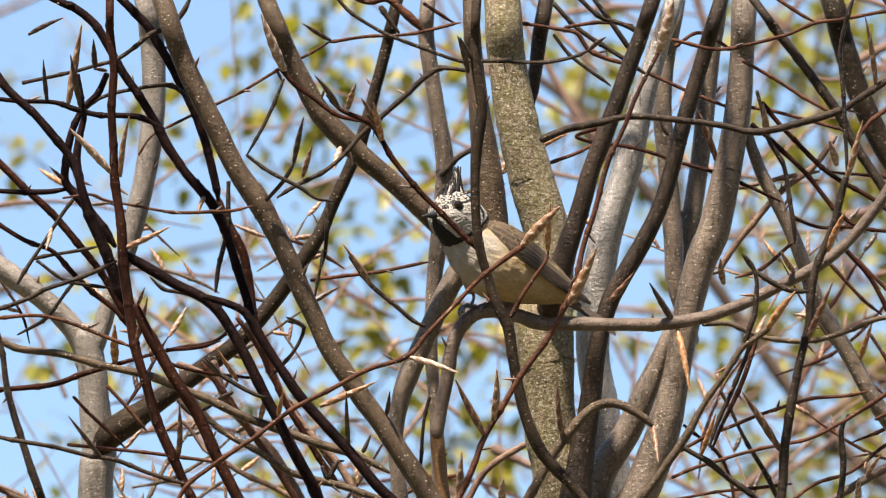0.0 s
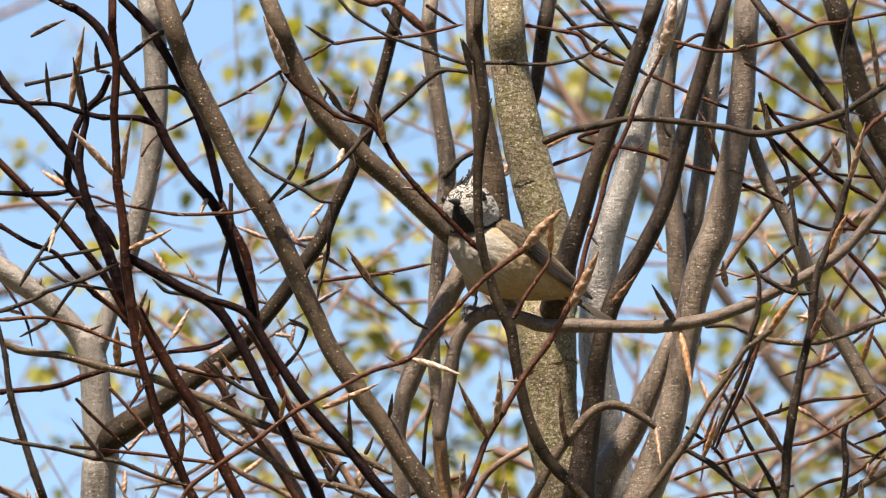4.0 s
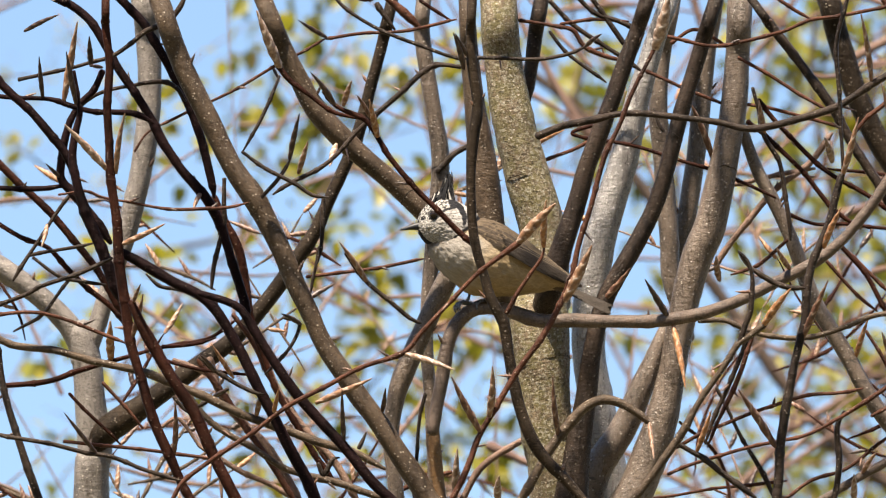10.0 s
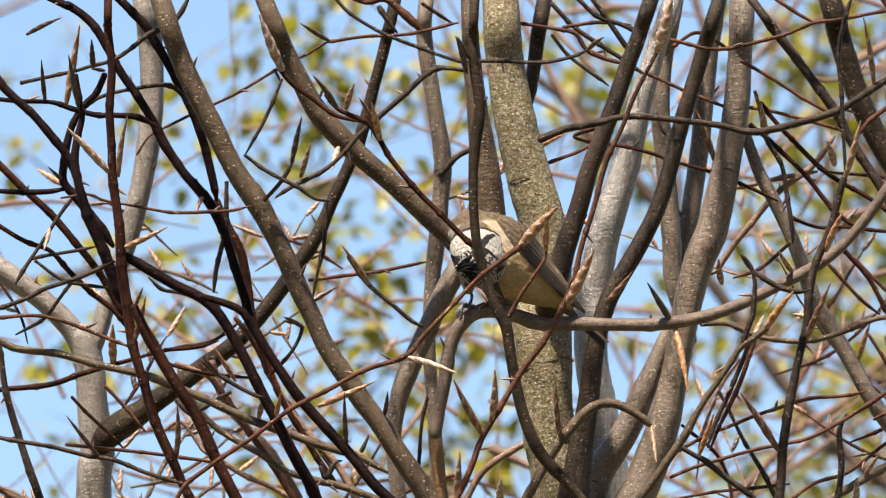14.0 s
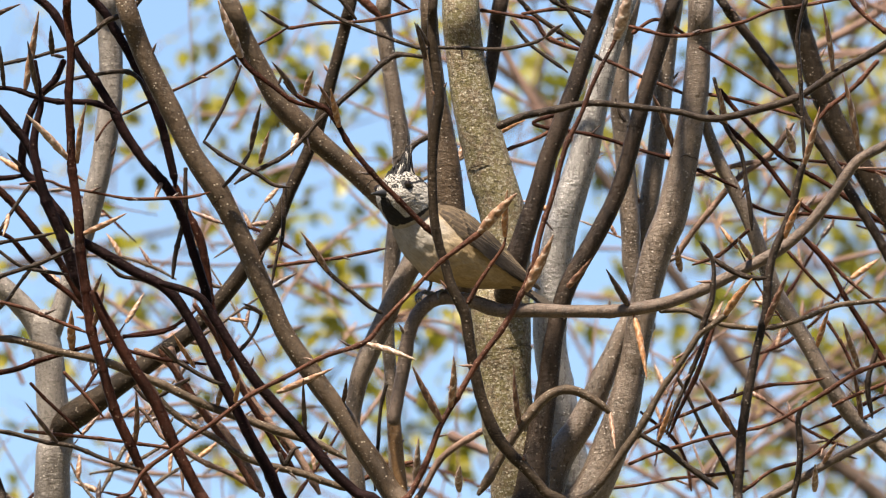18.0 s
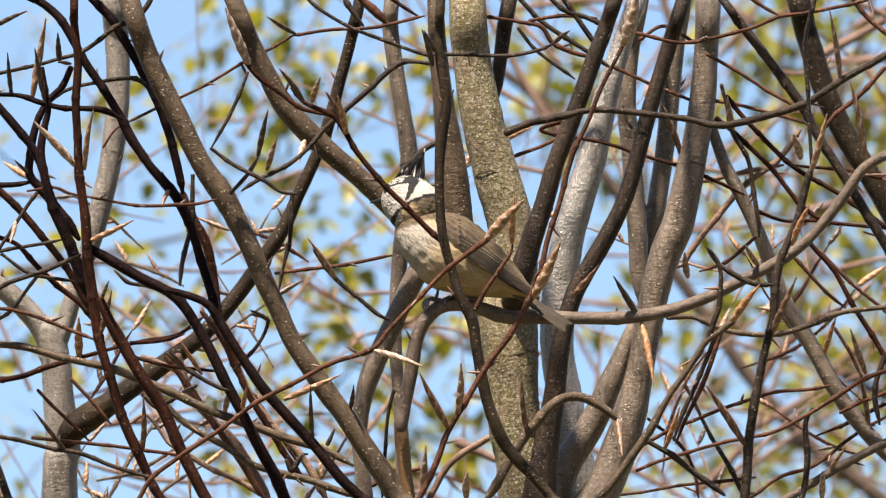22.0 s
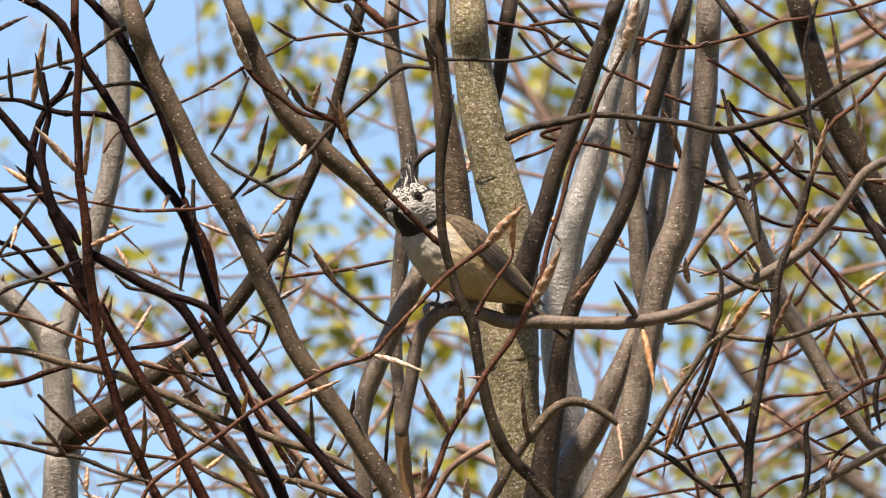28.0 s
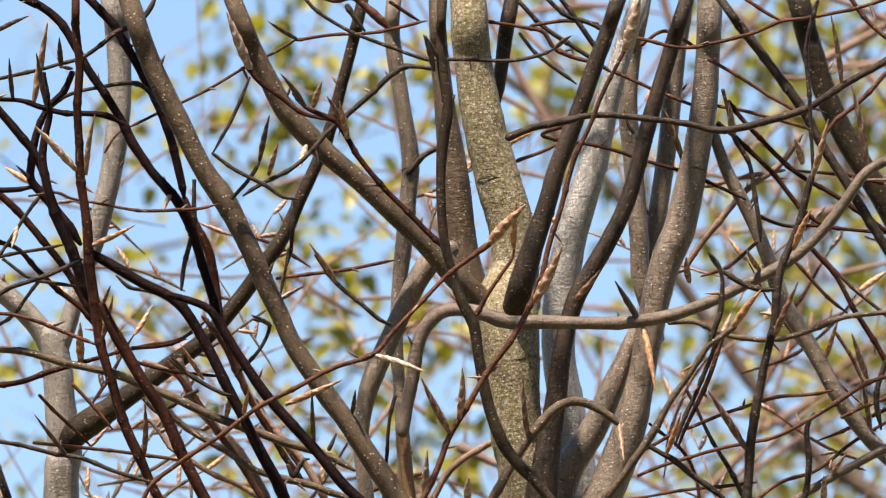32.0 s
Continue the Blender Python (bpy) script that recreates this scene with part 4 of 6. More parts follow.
wood.append(stem(beech, "twig", shaded_bark, (14.63, 3.48, 12.49, 0.1), (14.99, 3.73, 11.32, 0.1), (15.29, 4.01, 10, 0.13), (16.03, 4.29, 8.68, 0.13), (16.36, 4.6, 7.22, 0.13), (16.57, 4.91, 5.76, 0.13), (16.63, 5.16, 4.59, 0.1)))
wood.append(stem(beech, "twig", red_bark, (15.07, 7.51, 12.78, 0.13), (16.28, 7.82, 11.3, 0.13), (17.78, 8.13, 9.83, 0.13), (19.28, 8.38, 8.66, 0.13), (21.39, 8.63, 7.48, 0.13), (23.8, 9.01, 5.71, 0.13)))
wood.append(stem(beech, "twig", red_bark, (14.55, 11.66, 12.47, 0.13), (15.76, 11.85, 11.58, 0.13), (17.28, 12.17, 10.1, 0.13), (19.09, 12.61, 8.03, 0.13), (20.6, 12.86, 6.85, 0.1)))
wood.append(stem(beech, "twig", red_bark, (16.37, 12.64, 7.88, 0.1), (18.18, 12.79, 7.14, 0.1), (20, 12.79, 7.14, 0.1), (22.12, 12.85, 6.9, 0.1), (23.63, 12.89, 6.7, 0.1)))
wood.append(stem(beech, "twig", ruddy_bark, (10.23, 9.68, -7.09, 0.1), (11.73, 9.56, -6.5, 0.1), (13.53, 9.44, -5.94, 0.1), (15.93, 9.33, -5.41, 0.1), (17.73, 9.24, -4.97, 0.1), (19.23, 9.08, -4.24, 0.1), (20.73, 8.87, -3.27, 0.13), (22.23, 8.69, -2.39, 0.13), (24.33, 8.52, -1.6, 0.13)))
wood.append(stem(beech, "branch", shaded_bark, (10.58, 6.4, -6.08, 0.14), (11.38, 6.49, -6.49, 0.14), (12.13, 6.57, -6.87, 0.17), (13.17, 6.76, -7.75, 0.17), (14.82, 7.01, -8.92, 0.17)))
wood.append(stem(beech, "twig", ruddy_bark, (10.74, 13.32, -4.93, 0.1), (12.1, 13.15, -4.14, 0.1), (13.61, 13.03, -3.61, 0.1), (15.42, 12.88, -2.87, 0.1), (17.53, 12.75, -2.28, 0.1), (19.34, 12.71, -2.07, 0.1), (20.7, 12.66, -1.84, 0.1)))
wood.append(stem(beech, "branch", perch_bark, (16.88, 12.1, -8.85, 0.23), (18.38, 11.95, -8.12, 0.23), (19.89, 11.74, -7.14, 0.23), (21.39, 11.58, -6.38, 0.23), (22.89, 11.4, -5.53, 0.23), (25.6, 11.1, -4.14, 0.23)))
wood.append(stem(beech, "branch", brown_bark, (11.88, 8, 0.84, 0.14), (13.23, 7.99, 0.9, 0.14), (14.28, 8.08, 0.46, 0.14), (15.33, 8.16, 0.1, 0.14), (16.83, 8.19, -0.04, 0.14), (18.33, 8.14, 0.16, 0.14), (19.83, 8.05, 0.6, 0.14), (21.33, 7.93, 1.19, 0.14), (23.37, 7.88, 1.39, 0.14), (25.53, 7.85, 1.54, 0.14)))
wood.append(stem(beech, "twig", ruddy_bark, (14.85, 11.05, 0.91, 0.1), (14.25, 11.43, -0.85, 0.13), (13.59, 11.74, -2.33, 0.13), (12.99, 12.02, -3.65, 0.1), (12.32, 12.34, -5.13, 0.1)))
wood.append(stem(beech, "twig", red_bark, (19.28, 9.07, 5.42, 0.13), (19.89, 9.23, 4.68, 0.13), (20.79, 9.46, 3.6, 0.13), (21.99, 9.88, 1.59, 0.15), (23.44, 10.38, -0.76, 0.15), (25, 10.89, -3.11, 0.15)))
wood.append(stem(beech, "twig", ruddy_bark, (19.79, 11.14, 5.31, 0.1), (21.45, 11.47, 3.77, 0.1), (23.5, 11.84, 2, 0.1), (25.37, 12.16, 0.53, 0.1)))
wood.append(stem(beech, "twig", ruddy_bark, (18.28, 11.15, 5.25, 0.1), (19.34, 11.4, 4.07, 0.1), (20.55, 11.65, 2.89, 0.1), (21.45, 11.81, 2.15, 0.1)))
wood.append(stem(beech, "twig", ruddy_bark, (16.58, 9.07, 5.42, 0.1), (15.07, 9.32, 4.24, 0.1), (13.57, 9.45, 3.65, 0.1)))
wood.append(stem(beech, "twig", shaded_bark, (3.97, 10.31, 18.83, 0.13), (5.18, 10.56, 17.65, 0.13), (6.39, 10.75, 16.76, 0.13), (7.9, 10.94, 15.87, 0.13), (8.96, 11.1, 15.13, 0.13)))
wood.append(stem(beech, "twig", ruddy_bark, (2.3, 8.58, 17.34, 0.1), (3.95, 8.63, 17.14, 0.1), (5.16, 8.68, 16.9, 0.13), (5.76, 8.86, 16.02, 0.13), (6.67, 8.96, 15.57, 0.13), (8.18, 9.03, 15.22, 0.1)))
wood.append(stem(beech, "twig", shaded_bark, (5.31, 8.3, 18.67, 0.13), (6.37, 8.49, 17.79, 0.13), (7.57, 8.58, 17.34, 0.13), (8.78, 8.71, 16.75, 0.13)))
wood.append(stem(beech, "twig", shaded_bark, (6.07, 8.3, 18.67, 0.13), (7.27, 8.64, 17.05, 0.15), (8.18, 8.9, 15.87, 0.15)))
wood.append(stem(beech, "twig", ruddy_bark, (4.56, 8.61, 17.2, 0.1), (6.37, 8.57, 17.4, 0.1), (8.18, 8.58, 17.34, 0.1)))
wood.append(stem(beech, "twig", shaded_bark, (3.94, 6.76, 16.31, 0.1), (4.69, 6.94, 15.42, 0.1), (5.75, 7.13, 14.54, 0.1), (6.95, 7.32, 13.66, 0.1)))
wood.append(stem(beech, "twig", ruddy_bark, (10.44, 8.83, 16.16, 0.1), (11.8, 8.68, 16.9, 0.1), (13.61, 8.9, 15.87, 0.1)))
wood.append(stem(beech, "twig", ruddy_bark, (9.08, 9.15, 14.69, 0.1), (10.89, 9.3, 13.95, 0.1), (13.31, 9.52, 12.92, 0.1)))
wood.append(stem(beech, "twig", red_bark, (6.37, 9.74, 11.89, 0.1), (5.16, 9.84, 11.44, 0.1), (7.57, 9.94, 10.97, 0.1), (9.38, 10.02, 10.56, 0.1), (11.19, 10.15, 9.97, 0.1), (13.91, 10.34, 9.08, 0.1), (16.02, 10.56, 8.05, 0.1)))
wood.append(stem(beech, "twig", ruddy_bark, (3.53, 16.01, 11.25, 0.1), (5.21, 15.87, 11.91, 0.1), (6.42, 15.73, 12.59, 0.1)))
wood.append(stem(beech, "twig", pink_bark, (-1.11, 14.01, -8.18, 0.18), (-0.63, 13.85, -7.44, 0.18), (-0.09, 13.65, -6.5, 0.18), (0.58, 13.49, -5.73, 0.18), (1.69, 13.32, -4.96, 0.18), (3.5, 13.13, -4.05, 0.18)))
wood.append(stem(beech, "twig", ruddy_bark, (-6.91, 8.27, 18.82, 0.15), (-6, 8.33, 18.52, 0.15), (-4.94, 8.3, 18.67, 0.18), (-4.04, 8.46, 17.93, 0.23), (-2.98, 8.66, 16.99, 0.25)))
wood.append(stem(beech, "twig", shaded_bark, (-2.03, 13.70, 10.25, 0.16), (-1.63, 13.70, 10.68, 0.18), (-1.12, 13.60, 11.16, 0.15), (-0.42, 13.51, 11.57, 0.15), (0.31, 13.40, 11.88, 0.14)))
wood.append(stem(beech, "twig", shaded_bark, (-5.19, 0.6, 16.42, 0.15), (-4.8, 0.72, 15.84, 0.15), (-4.29, 0.88, 15.11, 0.15)))
wood.append(stem(beech, "twig", red_bark, (-2.98, 8.36, 18.38, 0.1), (-2.23, 8.46, 17.93, 0.1), (-1.32, 8.57, 17.4, 0.1)))
wood.append(stem(beech, "twig", shaded_bark, (9.96, 7.85, 11.16, 0.1), (9.72, 7.77, 11.54, 0.1), (9.51, 7.6, 12.33, 0.1)))
wood.append(stem(beech, "twig", ruddy_bark, (21.51, 10.22, 19.27, 0.13), (22.42, 10.47, 18.09, 0.13), (23.33, 10.66, 17.2, 0.13), (24.84, 10.91, 16.02, 0.13)))
wood.append(stem(beech, "twig", ruddy_bark, (23.57, 11.1, 15.13, 0.13), (22.12, 11.41, 13.65, 0.13), (20.91, 11.63, 12.62, 0.13), (20, 11.85, 11.58, 0.1)))
wood.append(stem(beech, "twig", ruddy_bark, (21.15, 12.97, -3.31, 0.1), (22.36, 12.85, -2.72, 0.1), (24.47, 12.66, -1.84, 0.1)))
wood.append(stem(beech, "twig", shaded_bark, (18.96, 11.03, -8.6, 0.15), (19.32, 10.53, -6.25, 0.18), (19.2, 10.15, -4.48, 0.15), (19.56, 9.97, -3.6, 0.13)))
wood.append(stem(beech, "twig", ruddy_bark, (16.37, 15.88, -7.36, 0.1), (17.88, 15.66, -6.32, 0.1), (19.7, 15.53, -5.73, 0.1), (21.51, 15.25, -4.4, 0.1), (23.93, 14.93, -2.92, 0.1)))
wood.append(stem(beech, "twig", ruddy_bark, (9.44, 17.81, -6.83, 0.08), (11.86, 17.73, -6.48, 0.08), (14.29, 17.66, -6.15, 0.1), (16.72, 17.62, -5.94, 0.1)))
wood.append(stem(beech, "twig", ruddy_bark, (10.92, 15, -3.22, 0.08), (12.44, 15.25, -4.4, 0.1), (13.34, 15.56, -5.88, 0.1), (13.65, 15.88, -7.36, 0.1)))
wood.append(stem(beech, "twig", shaded_bark, (12.85, 12.66, -1.84, 0.1), (13.91, 13.1, -3.9, 0.1), (15.12, 13.54, -5.97, 0.13), (16.02, 13.91, -7.74, 0.13)))
wood.append(stem(beech, "twig", ruddy_bark, (20.91, 13.99, 1.52, 0.1), (21.81, 14.3, 0.04, 0.1), (22.42, 14.56, -1.14, 0.1)))
wood.append(stem(beech, "twig", shaded_bark, (23.44, 10.38, -0.76, 0.15), (22.89, 10.76, -2.52, 0.15), (23.2, 11.14, -4.29, 0.15)))
wood.append(stem(beech, "twig", ruddy_bark, (-4.52, 17.78, -6.68, 0.13), (-2.7, 17.59, -5.79, 0.13), (-0.88, 17.49, -5.35, 0.1)))
wood.append(stem(beech, "branch", pink_bark, (-14.25, 14.3, 0.04, 0.23), (-13.82, 14.62, -1.44, 0.23), (-12.61, 14.96, -3.07, 0.23), (-11.16, 15.28, -4.55, 0.23), (-10.1, 15.63, -6.17, 0.26), (-9.34, 15.94, -7.65, 0.26)))
wood.append(stem(beech, "branch", pink_bark, (-11.49, 12.22, 0.23, 0.17), (-10.77, 12.6, -1.54, 0.2), (-9.86, 12.91, -3.02, 0.2), (-8.72, 13.22, -4.49, 0.2), (-7.51, 13.47, -5.67, 0.2), (-6.3, 13.94, -7.88, 0.23)))
wood.append(stem(beech, "twig", pink_bark, (-13.84, 13.42, -5.44, 0.15), (-12.64, 13.57, -6.11, 0.15), (-11.13, 13.71, -6.79, 0.15), (-9.32, 13.94, -7.88, 0.15)))
wood.append(stem(beech, "twig", pink_bark, (-16.13, 13.32, -0.16, 0.13), (-15.22, 13.39, -0.46, 0.13), (-14.1, 13.53, -1.11, 0.15), (-13.8, 13.7, -1.93, 0.15)))
wood.append(stem(beech, "twig", pink_bark, (-16.91, 15.06, -3.51, 0.1), (-15.94, 14.96, -3.07, 0.1), (-14.79, 15.25, -4.4, 0.1), (-13.88, 15.44, -5.29, 0.1), (-13.58, 15.88, -7.36, 0.1)))
wood.append(stem(beech, "twig", shaded_bark, (-2.68, 10.76, -2.52, 0.1), (-2.98, 11.04, -3.85, 0.1), (-3.16, 11.39, -5.47, 0.1), (-3.28, 11.95, -8.12, 0.13)))
wood.append(stem(beech, "twig", pink_bark, (13.68, 14.31, 9.64, 0.13), (15.2, 14.25, 9.93, 0.13), (16.42, 14.2, 10.17, 0.13), (18.24, 14.12, 10.53, 0.13)))
wood.append(stem(beech, "branch", pink_bark, (12.93, 15.19, 5.48, 0.17), (13.99, 14.88, 6.97, 0.17), (15.2, 14.56, 8.45, 0.17), (16.42, 14.31, 9.64, 0.17), (17.93, 14.06, 10.82, 0.17), (19.15, 13.74, 12.31, 0.17)))
wood.append(stem(beech, "twig", pink_bark, (17.88, 13.55, 3.59, 0.15), (18.79, 13.8, 2.41, 0.15), (19.39, 14.05, 1.22, 0.15), (19.7, 14.3, 0.04, 0.13)))
wood.append(stem(beech, "twig", shaded_bark, (14.45, 12.09, 0.82, 0.13), (14.06, 12.34, -0.36, 0.13), (13.46, 12.66, -1.84, 0.13), (12.7, 12.97, -3.31, 0.13), (12.25, 13.29, -4.79, 0.1)))
wood.append(stem(beech, "twig", shaded_bark, (-8.26, 0.75, -8.31, 0.12), (-7.97, 0.85, -8.81, 0.15), (-7.52, 0.68, -8.03, 0.12), (-7.14, 0.66, -7.94, 0.1)))
wood.append(stem(beech, "twig", shaded_bark, (-6.13, 0.56, -7.45, 0.12), (-5.89, 0.47, -7.01, 0.12), (-5.72, 0.39, -6.66, 0.1)))
wood.append(stem(beech, "branch", amber_bark, (-2.32, 2.29, -5.98, 0.35), (-2.23, 2.49, -6.91, 0.37), (-2.08, 2.77, -8.22, 0.35), (-1.87, 3.11, -9.82, 0.34), (-1.53, 3.66, -12.41, 0.36), (-0.14, 9.25, -21.38, 0.39), (2.39, 15.73, -34.56, 0.43), (4.09, 20.32, -47.52, 0.43)))
stem(old_beech, "trunk", pale_bark, (-21.38, 21.83, 3.13, 0.8), (-21.07, 22.14, 1.64, 0.8), (-20.86, 22.65, -0.76, 0.86), (-20.64, 23.16, -3.15, 0.95), (-20.83, 23.73, -5.84, 0.98), (-20.58, 28.95, -20.77, 1.28), (-20.23, 29.62, -57.6, 1.65), (-19.38, 25.42, -158.07, 2.16), (-18.55, 19.39, -274, 2.87))
stem(old_beech, "limb", pale_bark, (-21.32, 22.14, 1.64, 0.67), (-20.52, 21.76, 3.43, 0.52), (-19.79, 21.25, 5.83, 0.46), (-19.02, 20.81, 7.92, 0.52), (-18.1, 19.98, 11.81, 0.61), (-17.68, 19.28, 15.1, 0.64), (-17.74, 18.52, 18.69, 0.67), (-18.14, 17.95, 21.39, 0.64), (-19.43, 22.14, 30.51, 0.45), (-20.75, 26.31, 39.76, 0.26))
stem(old_beech, "limb", pale_bark, (-21.22, 22.08, 1.94, 0.61), (-21.99, 21.76, 3.43, 0.61), (-23.52, 21.44, 4.93, 0.58), (-25.35, 21.16, 6.27, 0.61), (-27.5, 20.87, 7.62, 0.61))
# fork limb: grey-brown, its deep shade put into the darker bark colour
stem(old_beech, "branch", umber_bark, (-20.5, 22.5, -2.9, 0.6), (-20.0, 22.2, -2.3, 0.78), (-19.0, 21.96, -1.6, 0.74), (-17.84, 21.65, -0.86, 0.61), (-15.24, 21.26, 0.99, 0.52), (-13.1, 20.92, 2.57, 0.46), (-11.27, 20.5, 4.57, 0.44), (-9.74, 20.05, 6.67, 0.41), (-8.67, 19.72, 8.25, 0.38), (-7.97, 19.39, 9.8, 0.35), (-7.05, 18.97, 11.75, 0.35), (-6.32, 18.59, 13.54, 0.35), (-5.62, 18.05, 16.08, 0.32), (-5.01, 17.58, 18.32, 0.32), (-4.49, 17.1, 20.56, 0.32), (-2.75, 21.32, 29.56, 0.24), (-0.99, 25.52, 38.68, 0.14))
stem(far_tree, "limb", far_bark, (0.63, 435.67, 114.74, 0.27), (4.04, 436.27, 111.88, 0.39), (8.43, 436.98, 108.54, 0.45), (14.27, 438.4, 101.87, 0.51), (23.04, 440.93, 89.95, 0.57), (26.94, 442.05, 84.71, 0.6), (31.81, 443.16, 79.47, 0.63), (41.56, 445.19, 69.94, 0.73), (45.46, 450.25, 46.11, 0.96))
stem(far_tree, "branch", far_bark, (23.04, 440.93, 89.95, 0.34), (19.15, 439.82, 95.2, 0.26), (17.68, 438.91, 99.48, 0.2), (17.2, 437.59, 105.68, 0.17))
stem(far_tree, "branch", far_bark, (26.94, 442.05, 84.71, 0.34), (29.87, 441.14, 89, 0.26), (31.81, 439.92, 94.72, 0.23), (34.74, 438.4, 101.87, 0.17), (36.2, 437.08, 108.06, 0.14))
stem(far_tree, "branch", far_bark, (31.81, 443.16, 79.47, 0.31), (28.89, 443.06, 79.94, 0.23), (24.02, 443.16, 79.47, 0.2), (19.15, 443.57, 77.56, 0.17))
stem(far_tree, "branch", far_bark, (8.43, 436.98, 108.54, 0.26), (9.4, 436.17, 112.35, 0.2), (8.43, 435.46, 115.69, 0.17), (8.91, 434.45, 120.45, 0.14))
stem(far_tree, "branch", far_bark, (23.04, 440.93, 89.95, 0.26), (24.51, 439.82, 95.2, 0.2), (23.53, 438.6, 100.91, 0.17), (25.48, 437.39, 106.63, 0.14))
stem(far_tree, "trunk", far_bark, (45.46, 449.24, 50.87, 1.21), (47.41, 459.37, 3.21, 1.81), (48.38, 495.84, -168.36, 2.72), (48.38, 581.95, -573.47, 3.93))
stem(far_tree, "branch", far_bark, (31.81, 439.92, 94.72, 0.23), (30.6, 438.4, 101.87, 0.21), (29.13, 436.68, 109.97, 0.19), (29.62, 434.45, 120.45, 0.16))
stem(far_tree, "branch", far_bark, (34.74, 438.4, 101.87, 0.25), (34.25, 436.88, 109.02, 0.23), (36.69, 435.46, 115.69, 0.2), (37.66, 434.25, 121.41, 0.17))
stem(far_tree, "branch", far_bark, (17.2, 437.59, 105.68, 0.21), (20.12, 436.68, 109.97, 0.19), (23.04, 436.27, 111.88, 0.17), (26.46, 435.67, 114.74, 0.14))
bud(wood[17], pale_bud, (9.29, -10.61, 11.42), (10.04, -12.4, 14.07), 0.38)
bud(wood[17], tan_bud, (4.6, -7.89, -1.37), (6.03, -9.67, 1.25), 0.32)
bud(wood[18], tan_bud, (2.16, -9.49, 1.35), (4.15, -11.1, 3.15), 0.32)
bud(wood[19], orange_bud, (3.52, -7.49, 1.59), (3.66, -9.18, 3.75), 0.21)
bud(wood[18], pale_bud, (-3.66, -8.3, -4.24), (-1.08, -9.3, -5.31), 0.2)
bud(wood[20], dark_bud, (-7.34, -6.09, 9.43), (-8.63, -7.63, 10.89), 0.18)
bud(wood[21], pale_bud, (-10.22, -5.52, 11.55), (-11.44, -7.33, 14.28), 0.3)
bud(wood[20], orange_bud, (-5.1, -5.74, 7.75), (-5.56, -7.34, 9.51), 0.21)
bud(wood[23], dark_bud, (5.72, -3.81, 13.09), (6.59, -5.12, 13.49), 0.15)
bud(wood[24], dark_bud, (-7.85, 1.95, 14.9), (-9.39, 0.58, 15.56), 0.15)
bud(wood[28], dark_bud, (-9.77, -2.57, 7.3), (-9.22, -4.26, 9.44), 0.18)
bud(wood[16], dark_bud, (-0.62, -8.44, 10.83), (-1.18, -10.01, 12.46), 0.18)
bud(wood[16], dark_bud, (-0.38, -8.57, 11.46), (-1.06, -10, 12.4), 0.15)
bud(wood[30], pale_bud, (-19.23, -4.42, 6.35), (-21.49, -6.09, 8.46), 0.24)
bud(wood[30], tan_bud, (-18.81, -4.38, 6.18), (-18.31, -6.21, 9.01), 0.18)
bud(wood[30], tan_bud, (-18.58, -3.61, 2.54), (-16.19, -5.01, 3.38), 0.18)
bud(wood[35], dark_bud, (-22.75, -1.29, 10.87), (-22.92, -2.93, 12.81), 0.15)
bud(wood[38], dark_bud, (-20.94, -3.18, 10.14), (-21.44, -4.93, 12.62), 0.18)
bud(wood[37], dark_bud, (-19.66, -0.66, 12.71), (-20.31, -1.85, 12.56), 0.12)
bud(wood[40], dark_bud, (-20.25, -0.67, 12.77), (-20.31, -2.17, 14.07), 0.18)
bud(wood[34], dark_bud, (-23.8, -0.08, 14.8), (-21.91, -1.43, 15.4), 0.15)
bud(wood[47], dark_bud, (-19.79, -2.32, -8.34), (-21.46, -3.94, -6.47), 0.15)
bud(wood[30], red_bud, (-18.04, -2.56, -2.37), (-17.36, -4.25, -0.19), 0.18)
bud(wood[33], red_bud, (-17.9, -3.95, -0.67), (-17.46, -5.34, 0.09), 0.12)
bud(wood[30], red_bud, (-15.77, -1.33, -8.15), (-15.71, -3.09, -5.67), 0.18)
bud(wood[60], tan_bud, (-5.7, 3.66, 2.01), (-7.21, 2.03, 3.92), 0.18)
bud(wood[32], tan_bud, (-8.35, -2.87, -5.75), (-5.39, -4.31, -4.72), 0.21)
bud(wood[32], dark_bud, (-6.87, -2.41, -7.88), (-6.98, -4.2, -5.23), 0.15)
bud(wood[12], dark_bud, (-4.95, 1.18, -5.54), (-4.74, -0.28, -4.44), 0.15)
bud(wood[112], pale_bud, (-1.11, 13.87, -7.56), (-0.99, 12.15, -5.19), 0.24)
bud(wood[74], pale_bud, (1.15, 0.16, -10.39), (1.21, -1.29, -9.31), 0.24)
bud(wood[17], tan_bud, (0.67, -6.61, -7.36), (0.85, -8.37, -4.88), 0.23)
bud(wood[17], red_bud, (0.29, -6.46, -8.08), (-1.29, -8.26, -5.39), 0.23)
bud(wood[74], red_bud, (4.35, -0.5, -7.26), (4.01, -2.38, -4.2), 0.18)
bud(wood[74], tan_bud, (9.05, -0.71, -6.28), (9.3, -1.47, -8.48), 0.15)
bud(wood[15], dark_bud, (10.23, 0.17, -0.78), (8.85, -1.47, 1.15), 0.21)
bud(wood[15], orange_bud, (10.32, 0.19, -0.9), (10.98, -0.27, -4.5), 0.21)
bud(wood[75], orange_bud, (14.96, -4.68, -2.03), (16.4, -6.27, -0.34), 0.24)
bud(wood[78], red_bud, (15.68, -1.4, -7.83), (13.65, -3.22, -5.04), 0.24)
bud(wood[78], red_bud, (17.04, -2.57, -2.32), (18.39, -4.4, 0.5), 0.21)
bud(wood[78], orange_bud, (18.16, -3.57, 2.36), (19.07, -5.18, 4.19), 0.21)
